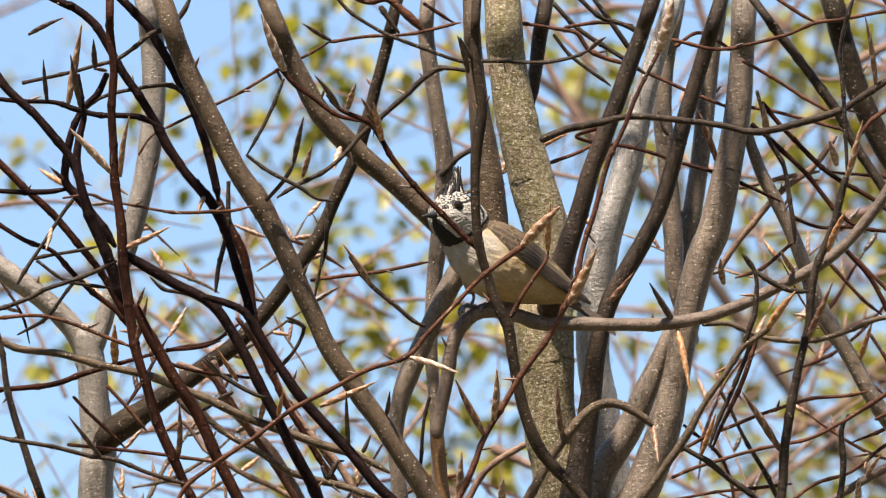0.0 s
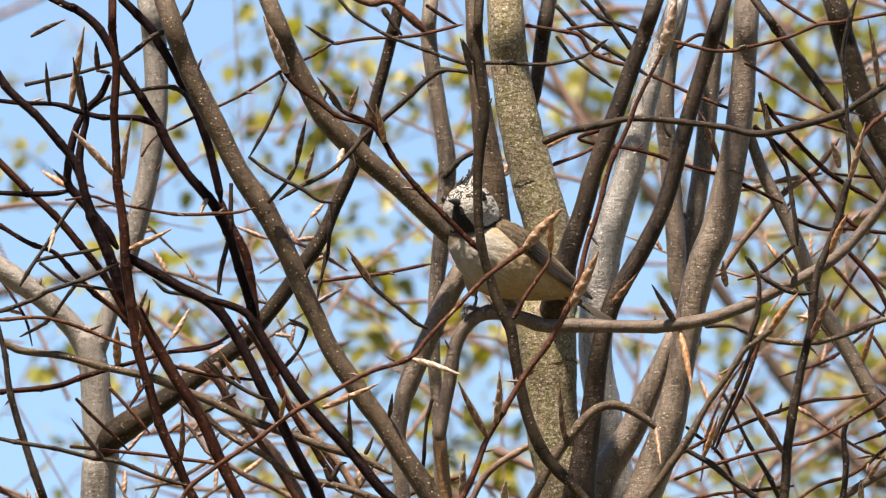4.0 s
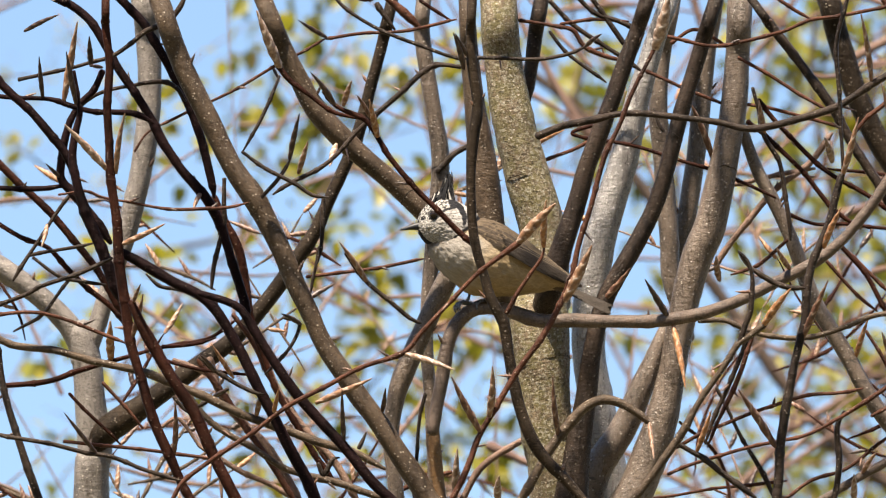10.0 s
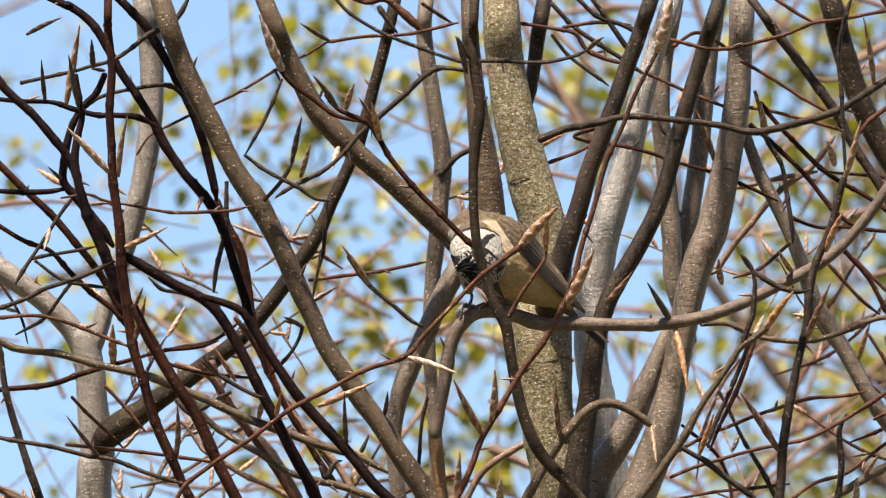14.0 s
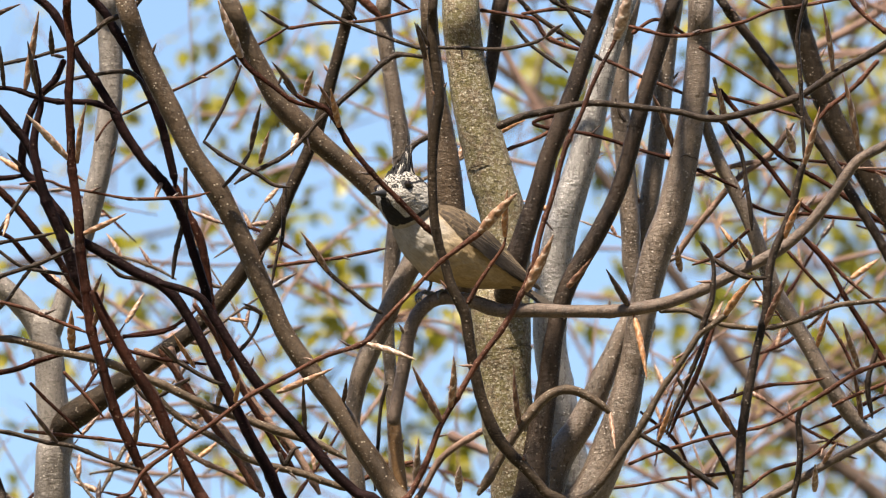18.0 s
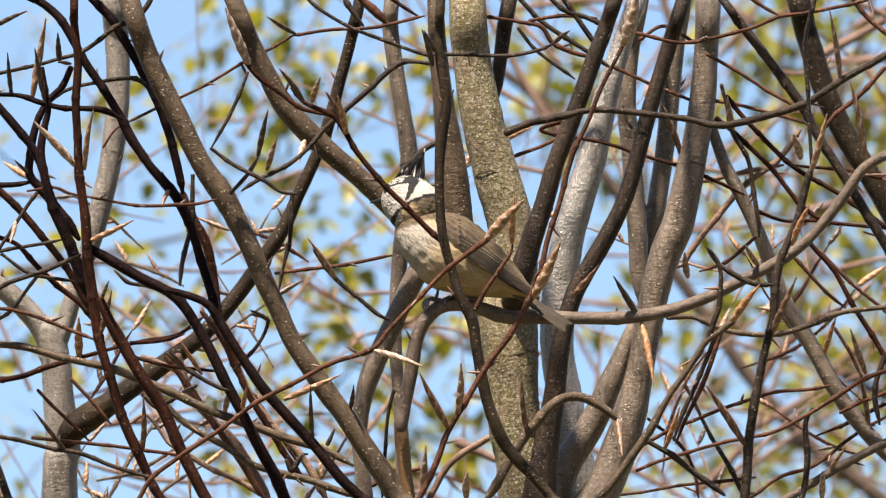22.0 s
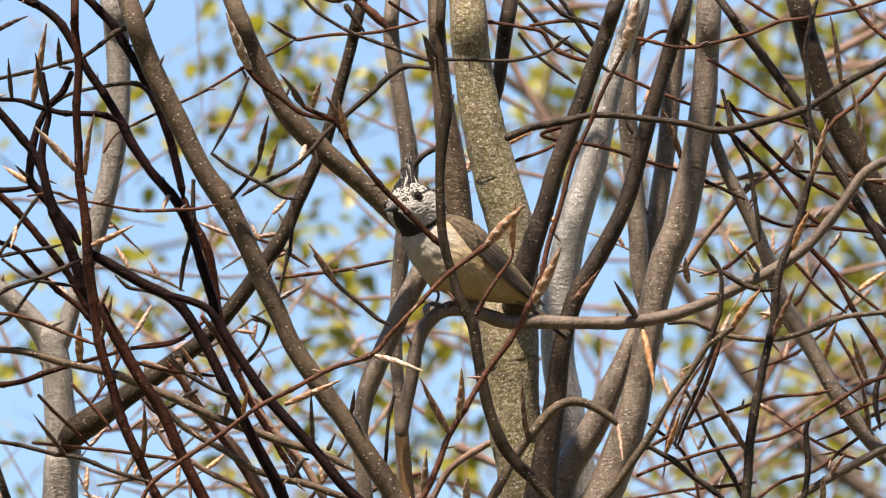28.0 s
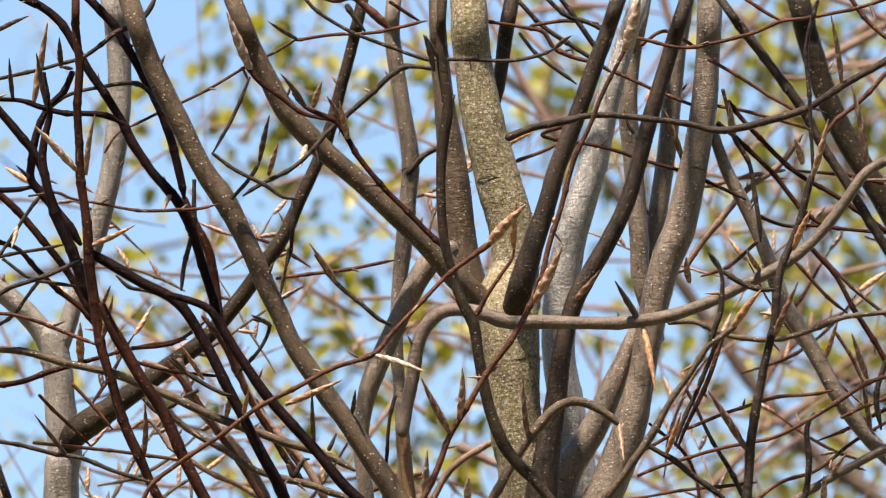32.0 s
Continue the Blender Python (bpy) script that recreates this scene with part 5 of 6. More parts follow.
bud(wood[78], tan_bud, (19.16, -4.36, 6.06), (19.96, -6.17, 8.8), 0.21)
bud(wood[93], orange_bud, (11.68, 6.49, -6.49), (12.44, 4.85, -4.56), 0.18)
bud(wood[81], orange_bud, (20.27, 13.31, -0.1), (20.96, 11.68, 1.81), 0.18)
bud(wood[81], red_bud, (22.72, 14.18, -4.18), (22.17, 12.32, -1.23), 0.18)
bud(wood[95], pale_bud, (20.1, 11.95, -8.12), (20.09, 10.47, -6.93), 0.21)
bud(wood[95], tan_bud, (20.49, 11.67, -6.79), (21.35, 10.21, -5.7), 0.15)
bud(wood[110], red_bud, (12.7, 10.14, 10.03), (11.36, 8.29, 12.95), 0.21)
bud(wood[15], tan_bud, (22.12, -1.58, 7.46), (21.23, -3.62, 11.25), 0.21)
bud(wood[82], tan_bud, (20.85, -0.48, 11.9), (20.22, -2.43, 15.27), 0.18)
bud(wood[83], dark_bud, (22.37, -0.38, 16.2), (22.57, -1.38, 15.17), 0.12)
bud(wood[46], tan_bud, (-11.52, 0.22, -5.85), (-11.15, -1.26, -4.64), 0.18)
bud(wood[51], orange_bud, (-19.54, 14.3, 0.04), (-19.54, 12.69, 1.87), 0.27)
bud(wood[63], dark_bud, (-13.53, -0.98, -0.2), (-13.22, -1.88, -1.75), 0.15)
bud(wood[22], red_bud, (-5.47, -0.08, 10.01), (-6.26, -1.53, 11.05), 0.15)
bud(wood[20], tan_bud, (-6.9, -6.09, 9.43), (-6.45, -7.54, 10.46), 0.18)
bud(wood[3], pale_bud, (-7.37, 2.14, 9.19), (-7.71, 1.21, 7.76), 0.21)
bud(wood[88], tan_bud, (15.29, 3.98, 10.15), (14.96, 2.43, 11.64), 0.18)
bud(wood[89], pale_bud, (18.98, 8.2, 9.54), (18.53, 6.74, 10.6), 0.24)
bud(wood[126], tan_bud, (22.57, 14.49, -0.85), (21.69, 12.81, 1.28), 0.21)
bud(wood[22], tan_bud, (-9.34, 0.5, 7.24), (-8.82, -1.03, 8.67), 0.18)
bud(wood[35], tan_bud, (-21.65, -1.27, 10.81), (-20.9, -3.31, 14.61), 0.24)
bud(wood[34], tan_bud, (-14.42, 1.67, 6.58), (-14.9, 0.73, 5.22), 0.15)
bud(wood[37], dark_bud, (-21.83, 0.55, 7.01), (-22.6, -0.78, 7.51), 0.12)
bud(wood[77], dark_bud, (14.42, -4.31, 1.06), (13.63, -5.7, 1.79), 0.15)
bud(wood[57], dark_bud, (-9.2, 3.14, -0.32), (-10.26, 1.84, -0.01), 0.15)
bud(wood[64], dark_bud, (-13.61, -2.23, -3.93), (-14.42, -3.59, -3.31), 0.15)
bud(wood[65], dark_bud, (-13.93, 1.99, -4.53), (-12.96, 0.7, -4.25), 0.12)
bud(wood[31], orange_bud, (-10.62, -0.77, -5.99), (-10.3, -2.24, -4.84), 0.15)
bud(wood[101], tan_bud, (12.97, 9.51, 3.36), (12.77, 8.05, 4.44), 0.21)
bud(wood[5], red_bud, (6.31, 5.91, 1.08), (8.15, 4.28, 2.93), 0.21)
bud(wood[53], tan_bud, (-22.67, 3.99, 5.25), (-22.93, 3.07, 3.84), 0.15)
bud(wood[15], tan_bud, (16.49, -0.4, 1.89), (15.72, -1.82, 2.8), 0.18)
bud(wood[67], orange_bud, (-12.83, 6.66, -2.49), (-14, 5.1, -0.92), 0.15)



def scar(limb, at, along, r):
    """An old ring scar: a thin uneven lip of bark that runs round a limb."""
    at, along = Vector(at), Vector(along).normalized()
    side = along.orthogonal().normalized()
    up = along.cross(side)
    bm = bmesh.new()
    rows = []
    for i in range(41):
        a = 2 * math.pi * i / 40
        d = side * math.cos(a) + up * math.sin(a)
        wave = along * 0.16 * math.sin(2 * a + r) * r + along * 0.1 * noise.noise(d * 3)
        rows.append(np.array((*(at + d * (r * 1.0 + 0.05 * noise.noise(d * 1.4 + at)) + wave), 0.012 + 0.035 * abs(noise.noise(d * 3 + at)))))
    tube(bm, rows, 7, 0.2, cap=False)
    part("bark_ring", bm, umber_bark, limb)


scar(wood[1], (2.75, 7.37, 8.59), (-0.27, -0.20, 0.94), 1.20)
scar(wood[13], (-1.92, 14.13, 10.49), (0.08, -0.21, 0.98), 0.48)
scar(wood[3], (-3.62, 2.70, 6.52), (-0.73, -0.14, 0.67), 0.54)
scar(wood[7], (13.19, 10.21, 9.67), (-0.18, 0.21, -0.96), 0.77)
scar(wood[12], (-11.33, -1.06, 5.01), (0.48, 0.18, -0.86), 0.57)
scar(wood[5], (10.53, 4.02, 9.97), (-0.24, 0.20, -0.95), 0.44)
scar(wood[0], (3.46, 7.45, -1.39), (0.06, 0.21, -0.98), 1.53)

# ======== leafing birches behind ========
def leaf(bm, at, size, turn):
    """One ovate leaf, folded along its midrib."""
    pts = ((0, 0, 0), (0.34, 0.32, 0.1), (0.26, 0.7, 0.08), (0, 1.1, -0.06), (-0.26, 0.7, 0.08), (-0.34, 0.32, 0.1))
    v = [bm.verts.new(at + turn @ (Vector(p) * size)) for p in pts]
    bm.faces.new((v[0], v[1], v[2], v[3])), bm.faces.new((v[0], v[3], v[4], v[5]))


def any_turn(rng):
    return Euler((rng.uniform(-1.9, 0.6), rng.uniform(-0.9, 0.9), rng.uniform(0, 6.28))).to_matrix()


def spray(leaves, sticks, at, spread, count, rng):
    """A drooping shoot with young leaves, at a place in metres."""
    reach = Vector((rng.uniform(-1, 1), rng.uniform(-0.6, 0.6), rng.uniform(0.2, 1.0))).normalized() * spread * 1.6
    rows = [np.array((*((at + reach * (s - 0.5) + Vector((0, 0, -0.25 * spread * (2 * s - 1) ** 2))) * 100), 0.16 * (1.15 - s))) for s in (0, 0.25, 0.5, 0.75, 1.0)]
    tube(sticks, rows, 5, 0.0, cap=False)
    for i in range(count):
        q = at + reach * rng.uniform(-0.5, 0.5) + Vector([rng.gauss(0, spread * 0.3) for _ in range(3)])
        leaf(leaves, q, rng.uniform(0.016, 0.032), any_turn(rng))


def birch(place, high, near, seed, label):
    """A birch: leaning trunk, limbs, thin reddish twigs and a loose young crown. near: sprays given by place."""
    rng = random.Random(seed)
    tree = thing("birch_tree", place, label, "tree", "birches behind")
    bm = bmesh.new()
    lean = Vector((rng.uniform(-0.3, 0.3), rng.uniform(-0.2, 0.2), high))
    trunk = [np.array((*(lean * s * 100 + Vector((8 * math.sin(5 * s), 6 * math.sin(7 * s), 0))), 13 * (1.05 - s))) for s in np.linspace(0, 1, 26)]
    tube(bm, trunk, 14, 0.1, cap=True)
    part("trunk", bm, far_bark, tree)
    leaves, sticks, ends = bmesh.new(), bmesh.new(), []
    for i in range(22):
        s = 0.3 + 0.68 * i / 22
        ang = i * 2.4 + rng.uniform(-0.4, 0.4)
        base = lean * s
        out = Vector((math.cos(ang), math.sin(ang), rng.uniform(0.5, 1.0))) * (1.9 - 1.3 * s)
        rows = []
        for u in np.linspace(0, 1, 9):
            q = base + out * u + Vector((0, 0, -0.35 * u * u)) + Vector((0.08 * math.sin(6 * u + i), 0.08 * math.cos(5 * u + i), 0))
            rows.append(np.array((*(q * 100), 3.2 * (1.08 - u) * (1.2 - s))))
            if u > 0.25:
                ends.append(q)
        b = bmesh.new()
        tube(b, rows, 8, 0.1, cap=True)
        part("limb", b, far_bark, tree)
    for q in ends:
        for _ in range(2):
            at = q + Vector([rng.gauss(0, 0.28) for _ in range(3)])
            spray(leaves, sticks, at, rng.uniform(0.10, 0.22), rng.randint(8, 16), rng)
    for at in near:
        spray(leaves, sticks, Vector(at) - Vector(place), rng.uniform(0.06, 0.12), rng.randint(14, 24), rng)
    tagged(part("brushwood", sticks, far_twig, tree), kind="stuff")
    tagged(part("foliage", leaves, birch_leaf, tree, "young yellow-green birch leaves", smooth=False), kind="stuff")
    return tree


def clumps(depth, *spots):
    """Leaf clumps that show between the stems: (across, up) in centimetres from the perch's line, carried back to a depth in metres."""
    k = depth / 7.0
    out = []
    for x, z in spots:
        way = Vector((PERCH.x + x * CM, PERCH.y, PERCH.z + z * CM)) - Vector(CAM_EYE)
        out.append(Vector(CAM_EYE) + way * k)
        if x > 4:
            # the crown is denser on this side
            out.append(Vector(CAM_EYE) + way * (k * 1.06) + Vector((0.09, 0.0, -0.07)))
    return out


near_left = clumps(13.2,
    (-6.8, 14.1), (-9.2, 13.5), (-11.8, 13.2), (-4.7, 9.1), (-7.1, 5.1), (-5.9, 1.6),
    (-5, -0.4), (-9.2, 9.4), (-10.4, 6.5), (-14.5, -1.9), (-10.6, -0.4), (-15.4, 0.7),
    (-13, 10.6), (-1.7, 12.9), (0, 11.5), (-2.9, 6.2), (-4.4, -2.8), (-10.1, -8),
    (-12.1, -8.6), (-19.8, -7.4), (-1.5, -6.5), (1.2, -6.2), (-7.7, -4.2), (-16.6, 2.2),
    (-22.8, -1.6), (-21.6, -9.1), (-24.6, 8.8), (-17, 9.1), (-6.8, 10.6), (-8.6, 15.2),
    (-3.2, -1.9), (-2.5, -6.4), (-3.2, -8.8), (-0.7, -2.8), (-0.4, -8.8), (1.2, -1.6),
    (-3.8, 2.2), (-5.6, -8))
near_right = clumps(14.2,
    (5.1, 10.3), (6.3, 11), (4.5, 14.9), (16, 12.9), (18.1, 14.1), (19.6, 11.5),
    (22.3, 14.1), (21.1, 2.2), (17.5, -0.4), (14.6, -0.4), (16, -2.2), (12.8, -5.1),
    (18.1, -6.8), (21.7, -8.8), (13.4, -8.8), (16.3, -8.6), (3.3, -8.8), (15.2, 2.8),
    (20.5, 6.5), (22.9, 8.3), (17.5, 6.2), (14, 4.8), (22.3, 11.2), (14.9, 15.2),
    (7.4, -0.4), (22.6, -2.2), (20.8, -4.5), (5.4, 8.3), (19, 1.9), (8.6, -8.8),
    (17.2, 15.2), (20.5, 13.2), (21.1, 15.5), (16.6, 10.6), (21.1, 10), (18.7, 8.6),
    (22.9, 5.9), (14.3, 8.3))
birch((-1.3, 13.6, 0), 7.2, near_left, 3, "slender birch coming into leaf, blurred far behind the beech")
birch((1.35, 14.6, 0), 7.8, near_right, 8, "taller birch with loose yellow-green young leaves")
birch((-2.4, 19.5, 0), 8.5, (), 14, "distant birch with thin reddish twigs")
birch((2.9, 21.0, 0), 9.0, (), 21, "distant birch with thin reddish twigs")
birch((-1.9, 25.5, 0), 9.5, (), 33, "distant birch with thin reddish twigs")

# thin reddish shoots of the hedge between the beech and the birches
hedge = thing("hedge_shrub", (0.0, 8.9, 0.0), "bare reddish-brown shrub with thin crossing shoots behind the beech", "shrub")
rng = random.Random(5)
for i in range(9):
    b = bmesh.new()
    x0 = rng.uniform(-0.5, 0.5)
    rows = [np.array((x0 * 100 * (4.2 * s - 2.4) + 14 * math.sin(5 * s + i), 20 * math.sin(i), 470 * s, 0.17 * (1.1 - s))) for s in np.linspace(0, 1, 24)]
    tube(b, rows, 7, 0.05)
    part("shoot", b, far_twig, hedge)
b = bmesh.new()
for i in range(230):
    x, z, y = rng.uniform(-0.62, 0.62) * 100, rng.uniform(2.75, 4.4) * 100, rng.uniform(-55, 160)
    ang = rng.choice((rng.uniform(0.2, 1.3), rng.uniform(1.8, 2.9), rng.uniform(-0.3, 0.3)))
    n = rng.uniform(9, 26)
    rows = [np.array((x + n * s * math.cos(ang) + 1.2 * math.sin(3 * s + i), y + 5 * s, z + n * s * math.sin(ang) + 0.9 * math.cos(4 * s + i), 0.13 * (1.3 - s))) for s in np.linspace(0, 1, 7)]
    tube(b, rows, 5, 0.0)
tagged(part("brushwood", b, far_twig, hedge), kind="stuff")

# further bare shoots of the beech itself, deeper in its crown
rng = random.Random(17)


def shoot(across, up, back, long, ang, r, skin):
    """A thin shoot with one bud at its tip; centimetres from the perch."""
    c, s = math.cos(ang), math.sin(ang)
    sag = rng.uniform(-0.12, 0.12) * long
    pts = [(across + long * u * c - sag * math.sin(math.pi * u) * s, back + 0.2 * long * u, up + long * u * s + sag * math.sin(math.pi * u) * c, r * (0.45, 1.05, 0.8, 0.55)[k]) for k, u in enumerate((0, 0.3, 0.65, 1.0))]
    twig = stem(beech, "twig", skin, *pts)
    wood.append(twig)
    tip = Vector(pts[-1][:3])
    bud(twig, rng.choice((tan_bud, red_bud, orange_bud, dark_bud)), tip, tip + Vector((c, 0.2, s)) * rng.uniform(1.3, 2.2), rng.uniform(0.15, 0.22))
    for u in (0.3, 0.65):
        base = Vector(pts[1 if u < 0.5 else 2][:3])
        a = ang + rng.choice((-0.7, 0.7))
        bud(twig, rng.choice((tan_bud, red_bud, dark_bud)), base, base + Vector((math.cos(a), 0.1, math.sin(a))) * rng.uniform(1.0, 1.7), rng.uniform(0.12, 0.18))


for _ in range(15):
    shoot(rng.uniform(12, 24), rng.uniform(-10, 15), rng.uniform(16, 60), rng.uniform(5, 11), rng.choice((rng.uniform(0.3, 1.2), rng.uniform(1.9, 2.8), rng.uniform(-0.2, 0.3))), rng.uniform(0.07, 0.12), rng.choice((red_bark, red_bark, pink_bark)))
for _ in range(14):
    shoot(rng.uniform(-26, -6), rng.uniform(-10, 0), rng.uniform(14, 50), rng.uniform(5, 10), rng.choice((rng.uniform(0.2, 1.1), rng.uniform(2.0, 2.9))), rng.uniform(0.09, 0.15), rng.choice((red_bark, brown_bark)))
for _ in range(10):
    shoot(rng.uniform(-26, 4), rng.uniform(2, 15), rng.uniform(20, 55), rng.uniform(4, 8), rng.choice((rng.uniform(0.2, 1.1), rng.uniform(2.0, 2.9))), rng.uniform(0.07, 0.11), rng.choice((red_bark, brown_bark)))

for _ in range(26):
    # pale reddish shoots deep in the crown, out of focus
    back = rng.uniform(110, 260)
    k = 1 + back / 700
    shoot(rng.uniform(-25, -2) * k, rng.uniform(-10.5, 0) * k + 0.208 * back, back, rng.uniform(7, 15), rng.choice((rng.uniform(0.2, 1.2), rng.uniform(1.9, 2.9), rng.uniform(-0.2, 0.2))), rng.uniform(0.10, 0.17), rng.choice((pink_bark, pink_bark, ruddy_bark)))
for _ in range(10):
    back = rng.uniform(110, 260)
    k = 1 + back / 700
    shoot(rng.uniform(6, 25) * k, rng.uniform(-10.5, 14) * k + 0.208 * back, back, rng.uniform(7, 15), rng.choice((rng.uniform(0.2, 1.2), rng.uniform(1.9, 2.9))), rng.uniform(0.10, 0.16), rng.choice((pink_bark, ruddy_bark)))

# brown brushwood of the wide tree, out of focus
rng = random.Random(29)
b = bmesh.new()
for i in range(140):
    x, z, y = rng.uniform(-6, 42), rng.uniform(-22, 42), rng.uniform(150, 480)
    ang = rng.choice((rng.uniform(0.3, 1.3), rng.uniform(1.8, 2.8), rng.uniform(-0.5, 0.2)))
    n, k = rng.uniform(10, 30), 1 + y / 700
    rows = [np.array((x * k + n * s * math.cos(ang) + 1.5 * math.sin(3 * s + i), y, (z + 0.21 * y / k) * k + n * s * math.sin(ang) + 1.2 * math.cos(4 * s + i), rng.uniform(0.10, 0.32) * (1.3 - s))) for s in np.linspace(0, 1, 7)]
    tube(b, rows, 5, 0.0)
tagged(part("brushwood", b, far_twig, far_tree), kind="stuff")

# ======== the bird ========
def blend(t, a, b):
    t = min(1.0, max(0.0, t))
    t = t * t * (3 - 2 * t)
    return tuple(x + (y - x) * t for x, y in zip(a, b))


BUFF, BELLY, BROWN, SOOT, CREAM = (0.315, 0.238, 0.136), (0.295, 0.275, 0.243), (0.085, 0.063, 0.039), (0.010, 0.010, 0.012), (0.36, 0.35, 0.33)


def mantle(p):
    """The brown of the back, in soft streaks along the feathers."""
    k = 0.95 + 0.45 * noise.noise(Vector((p.x * 1.1, p.y * 5, p.z * 5))) + 0.25 * noise.noise(Vector((p.x * 3, p.y * 12, p.z * 12)))
    return tuple(c * k for c in BROWN)


def body_tint(p):
    """Olive-brown above, buff flanks, whitish breast. Centimetres in the bird's own space."""
    w = 0.25 * noise.noise(p * 1.3) + 0.12 * noise.noise(p * 4)
    front = min(1.0, max(0.0, (p.x + 0.35 + 2 * w) / 2.2)) * min(1.0, max(0.0, (0.75 - p.z + w) / 0.9))
    c = blend(front, BUFF, BELLY)
    return blend((p.z - 0.85 + w + 1.2 * max(0.0, p.x - 1.35)) / 0.45, c, mantle(p))


NECK, NAPE = Vector((-0.75, 0, -0.66)), Vector((-0.66, 0, 0.75))     # from the head's middle into the body; to the hindneck
COLLAR = Vector((-0.617, 0, -0.787))     # across the plane of the black collar


def head_tint(p):
    """White face, scaly crown, black bib, eye stripe and ear crescent, collar; beyond the collar the body's colours."""
    x, y, z = p.x, abs(p.y), p.z
    w = 0.06 * noise.noise(p * 3) + 0.04 * noise.noise(p * 8)
    fleck = noise.noise(Vector((p.x * 7.5, p.y * 14.0, p.z * 11.0)))
    fine = noise.noise(Vector((p.x * 13, p.y * 22, p.z * 22)))
    c = CREAM
    # faint grey flecks on the face, fewer towards the ear
    if fine > 0.02 + 0.5 * max(0.0, 0.1 - x):
        c = (0.25, 0.24, 0.22) if fine < 0.26 else (0.16, 0.155, 0.145)
    # dark feathering round the eye and on the lores
    if y > 0.3 and (math.hypot(x - 0.72, z - 0.38) < 0.27 + w or (x > 0.72 and abs(z - 0.22) < 0.10 + w and fine > -0.1)):
        c = (0.03, 0.03, 0.03)
    # the scaly crown runs from the beak to the crest
    top = 0.46 + 0.20 * max(0.0, -x) + 1.5 * w
    if (z > top + 0.22 * y and x > -0.75) or (x > 0.95 and z > 0.12 + w):
        c = SOOT if fleck > 0.04 else (0.20, 0.195, 0.18) if fleck > -0.08 else CREAM
    # a stripe from the eye back to a crescent round the ear
    if y > 0.35 and -0.62 < x < 0.58 and abs(z - 0.42 - 0.30 * (0.6 - x) + w) < 0.055 + 0.06 * max(0.0, 0.25 - x):
        c = SOOT
    d, turn = math.hypot(x - 0.12, z - 0.22), math.atan2(z - 0.22, 0.12 - x)
    if y > 0.35 and x < 0.05 and -0.55 < turn < 1.3 and abs(d - 0.86 + w) < 0.05 + 0.15 * max(0.0, min(1.0, 0.55 + 0.7 * turn)):
        c = SOOT
    # bib under the beak, widening down the throat to the collar
    if x > -0.15 and z < -0.22 + w and y < 0.20 + 0.42 * max(0.0, -z - 0.2) + w:
        c = SOOT
    down = p.dot(COLLAR)
    line = 0.80 + 1.2 * w
    width = 0.085 + 0.09 * max(0.0, min(1.0, x + 0.2))
    if abs(down - line) < width and p.dot(NAPE) < 1.25:
        c = SOOT
    if down > line + width:
        c = blend((p.dot(NAPE) - 0.15 + 2 * w) / 0.4, blend((p.dot(NAPE) + 0.9) / 0.9, BELLY, BUFF), mantle(p))
    return c


def plumed(bm, tint):
    """Colours a mesh by its place."""
    lay = bm.verts.layers.float_color.new("plume")
    bm.normal_update()
    for v in bm.verts:
        v[lay] = (*tint(v.co / CM), 1)


def loft(rows, sides=40):
    """A closed body of ellipses: rows of (x, centre z, half width, half height) in centimetres."""
    bm = bmesh.new()
    rings = []
    for x, zc, ry, rz in rows:
        rings.append([bm.verts.new(Vector((x, ry * math.cos(a), zc + rz * math.sin(a))) * CM) for a in (2 * math.pi * k / sides for k in range(sides))])
    for r0, r1 in zip(rings, rings[1:]):
        for k in range(sides):
            bm.faces.new((r0[k], r0[(k + 1) % sides], r1[(k + 1) % sides], r1[k]))
    bm.faces.new(rings[0][::-1]), bm.faces.new(rings[-1])
    return bm


def blade(bm, lay, root, tip, width, up, dark, pale, pointed=False):
    """One long feather with a raised shaft; dark vane, pale outer edge."""
    root, tip, up = Vector(root), Vector(tip), Vector(up).normalized()
    way = tip - root
    side = way.cross(up).normalized()
    rows = []
    for i in range(9):
        s = i / 8
        w = width * min(1.0, 0.35 + 2.2 * s) * math.sqrt(max(0.0, 1 - max(0.0, s - 0.72) ** 2 / 0.085))
        if pointed:
            w = width * min(1.0, 0.5 + 2.0 * s) * (1.02 - s)
        c = root + way * s
        ring = []
        for u, h, col in ((-1, -0.02, pale), (-0.78, 0.01, dark), (0, 0.05, dark), (1, -0.03, dark)):
            v = bm.verts.new((c + side * w * u + up * h) * CM)
            v[lay] = (*col, 1)
            ring.append(v)
        rows.append(ring)
    for a, b in zip(rows, rows[1:]):
        for k in range(3):
            bm.faces.new((a[k], a[k + 1], b[k + 1], b[k]))


bird = thing("crested_tit", PERCH + Vector((0.0104, 0, 0.0235)), "small buff songbird with speckled crest and black bib, perched", "bird")
BODY = [(-4.5, 0.66, 0.3, 0.26), (-3.9, 0.6, 0.64, 0.52), (-2.9, 0.42, 1.15, 1.05), (-1.5, 0.12, 1.68, 1.62), (0, -0.1, 1.97, 2.02),
        (1.1, -0.1, 1.87, 1.86), (1.9, -0.22, 1.60, 1.56), (2.5, -0.28, 1.26, 1.22), (3.0, -0.3, 0.88, 0.88), (3.28, -0.3, 0.42, 0.42)]
bm = loft(spline(BODY, 0.09), 110)
for v in bm.verts:
    q = v.co / CM
    out = Vector((0, q.y, q.z)).normalized()
    tuft = 0.045 * noise.noise(Vector((q.x * 1.6, q.y * 3.2, q.z * 3.2))) + 0.055 * noise.noise(Vector((q.x * 4, q.y * 9, q.z * 9)))
    v.co += out * tuft * CM
plumed(bm, body_tint)
part("body", bm, feather, bird, "buff flanks, whitish breast, olive-brown back")


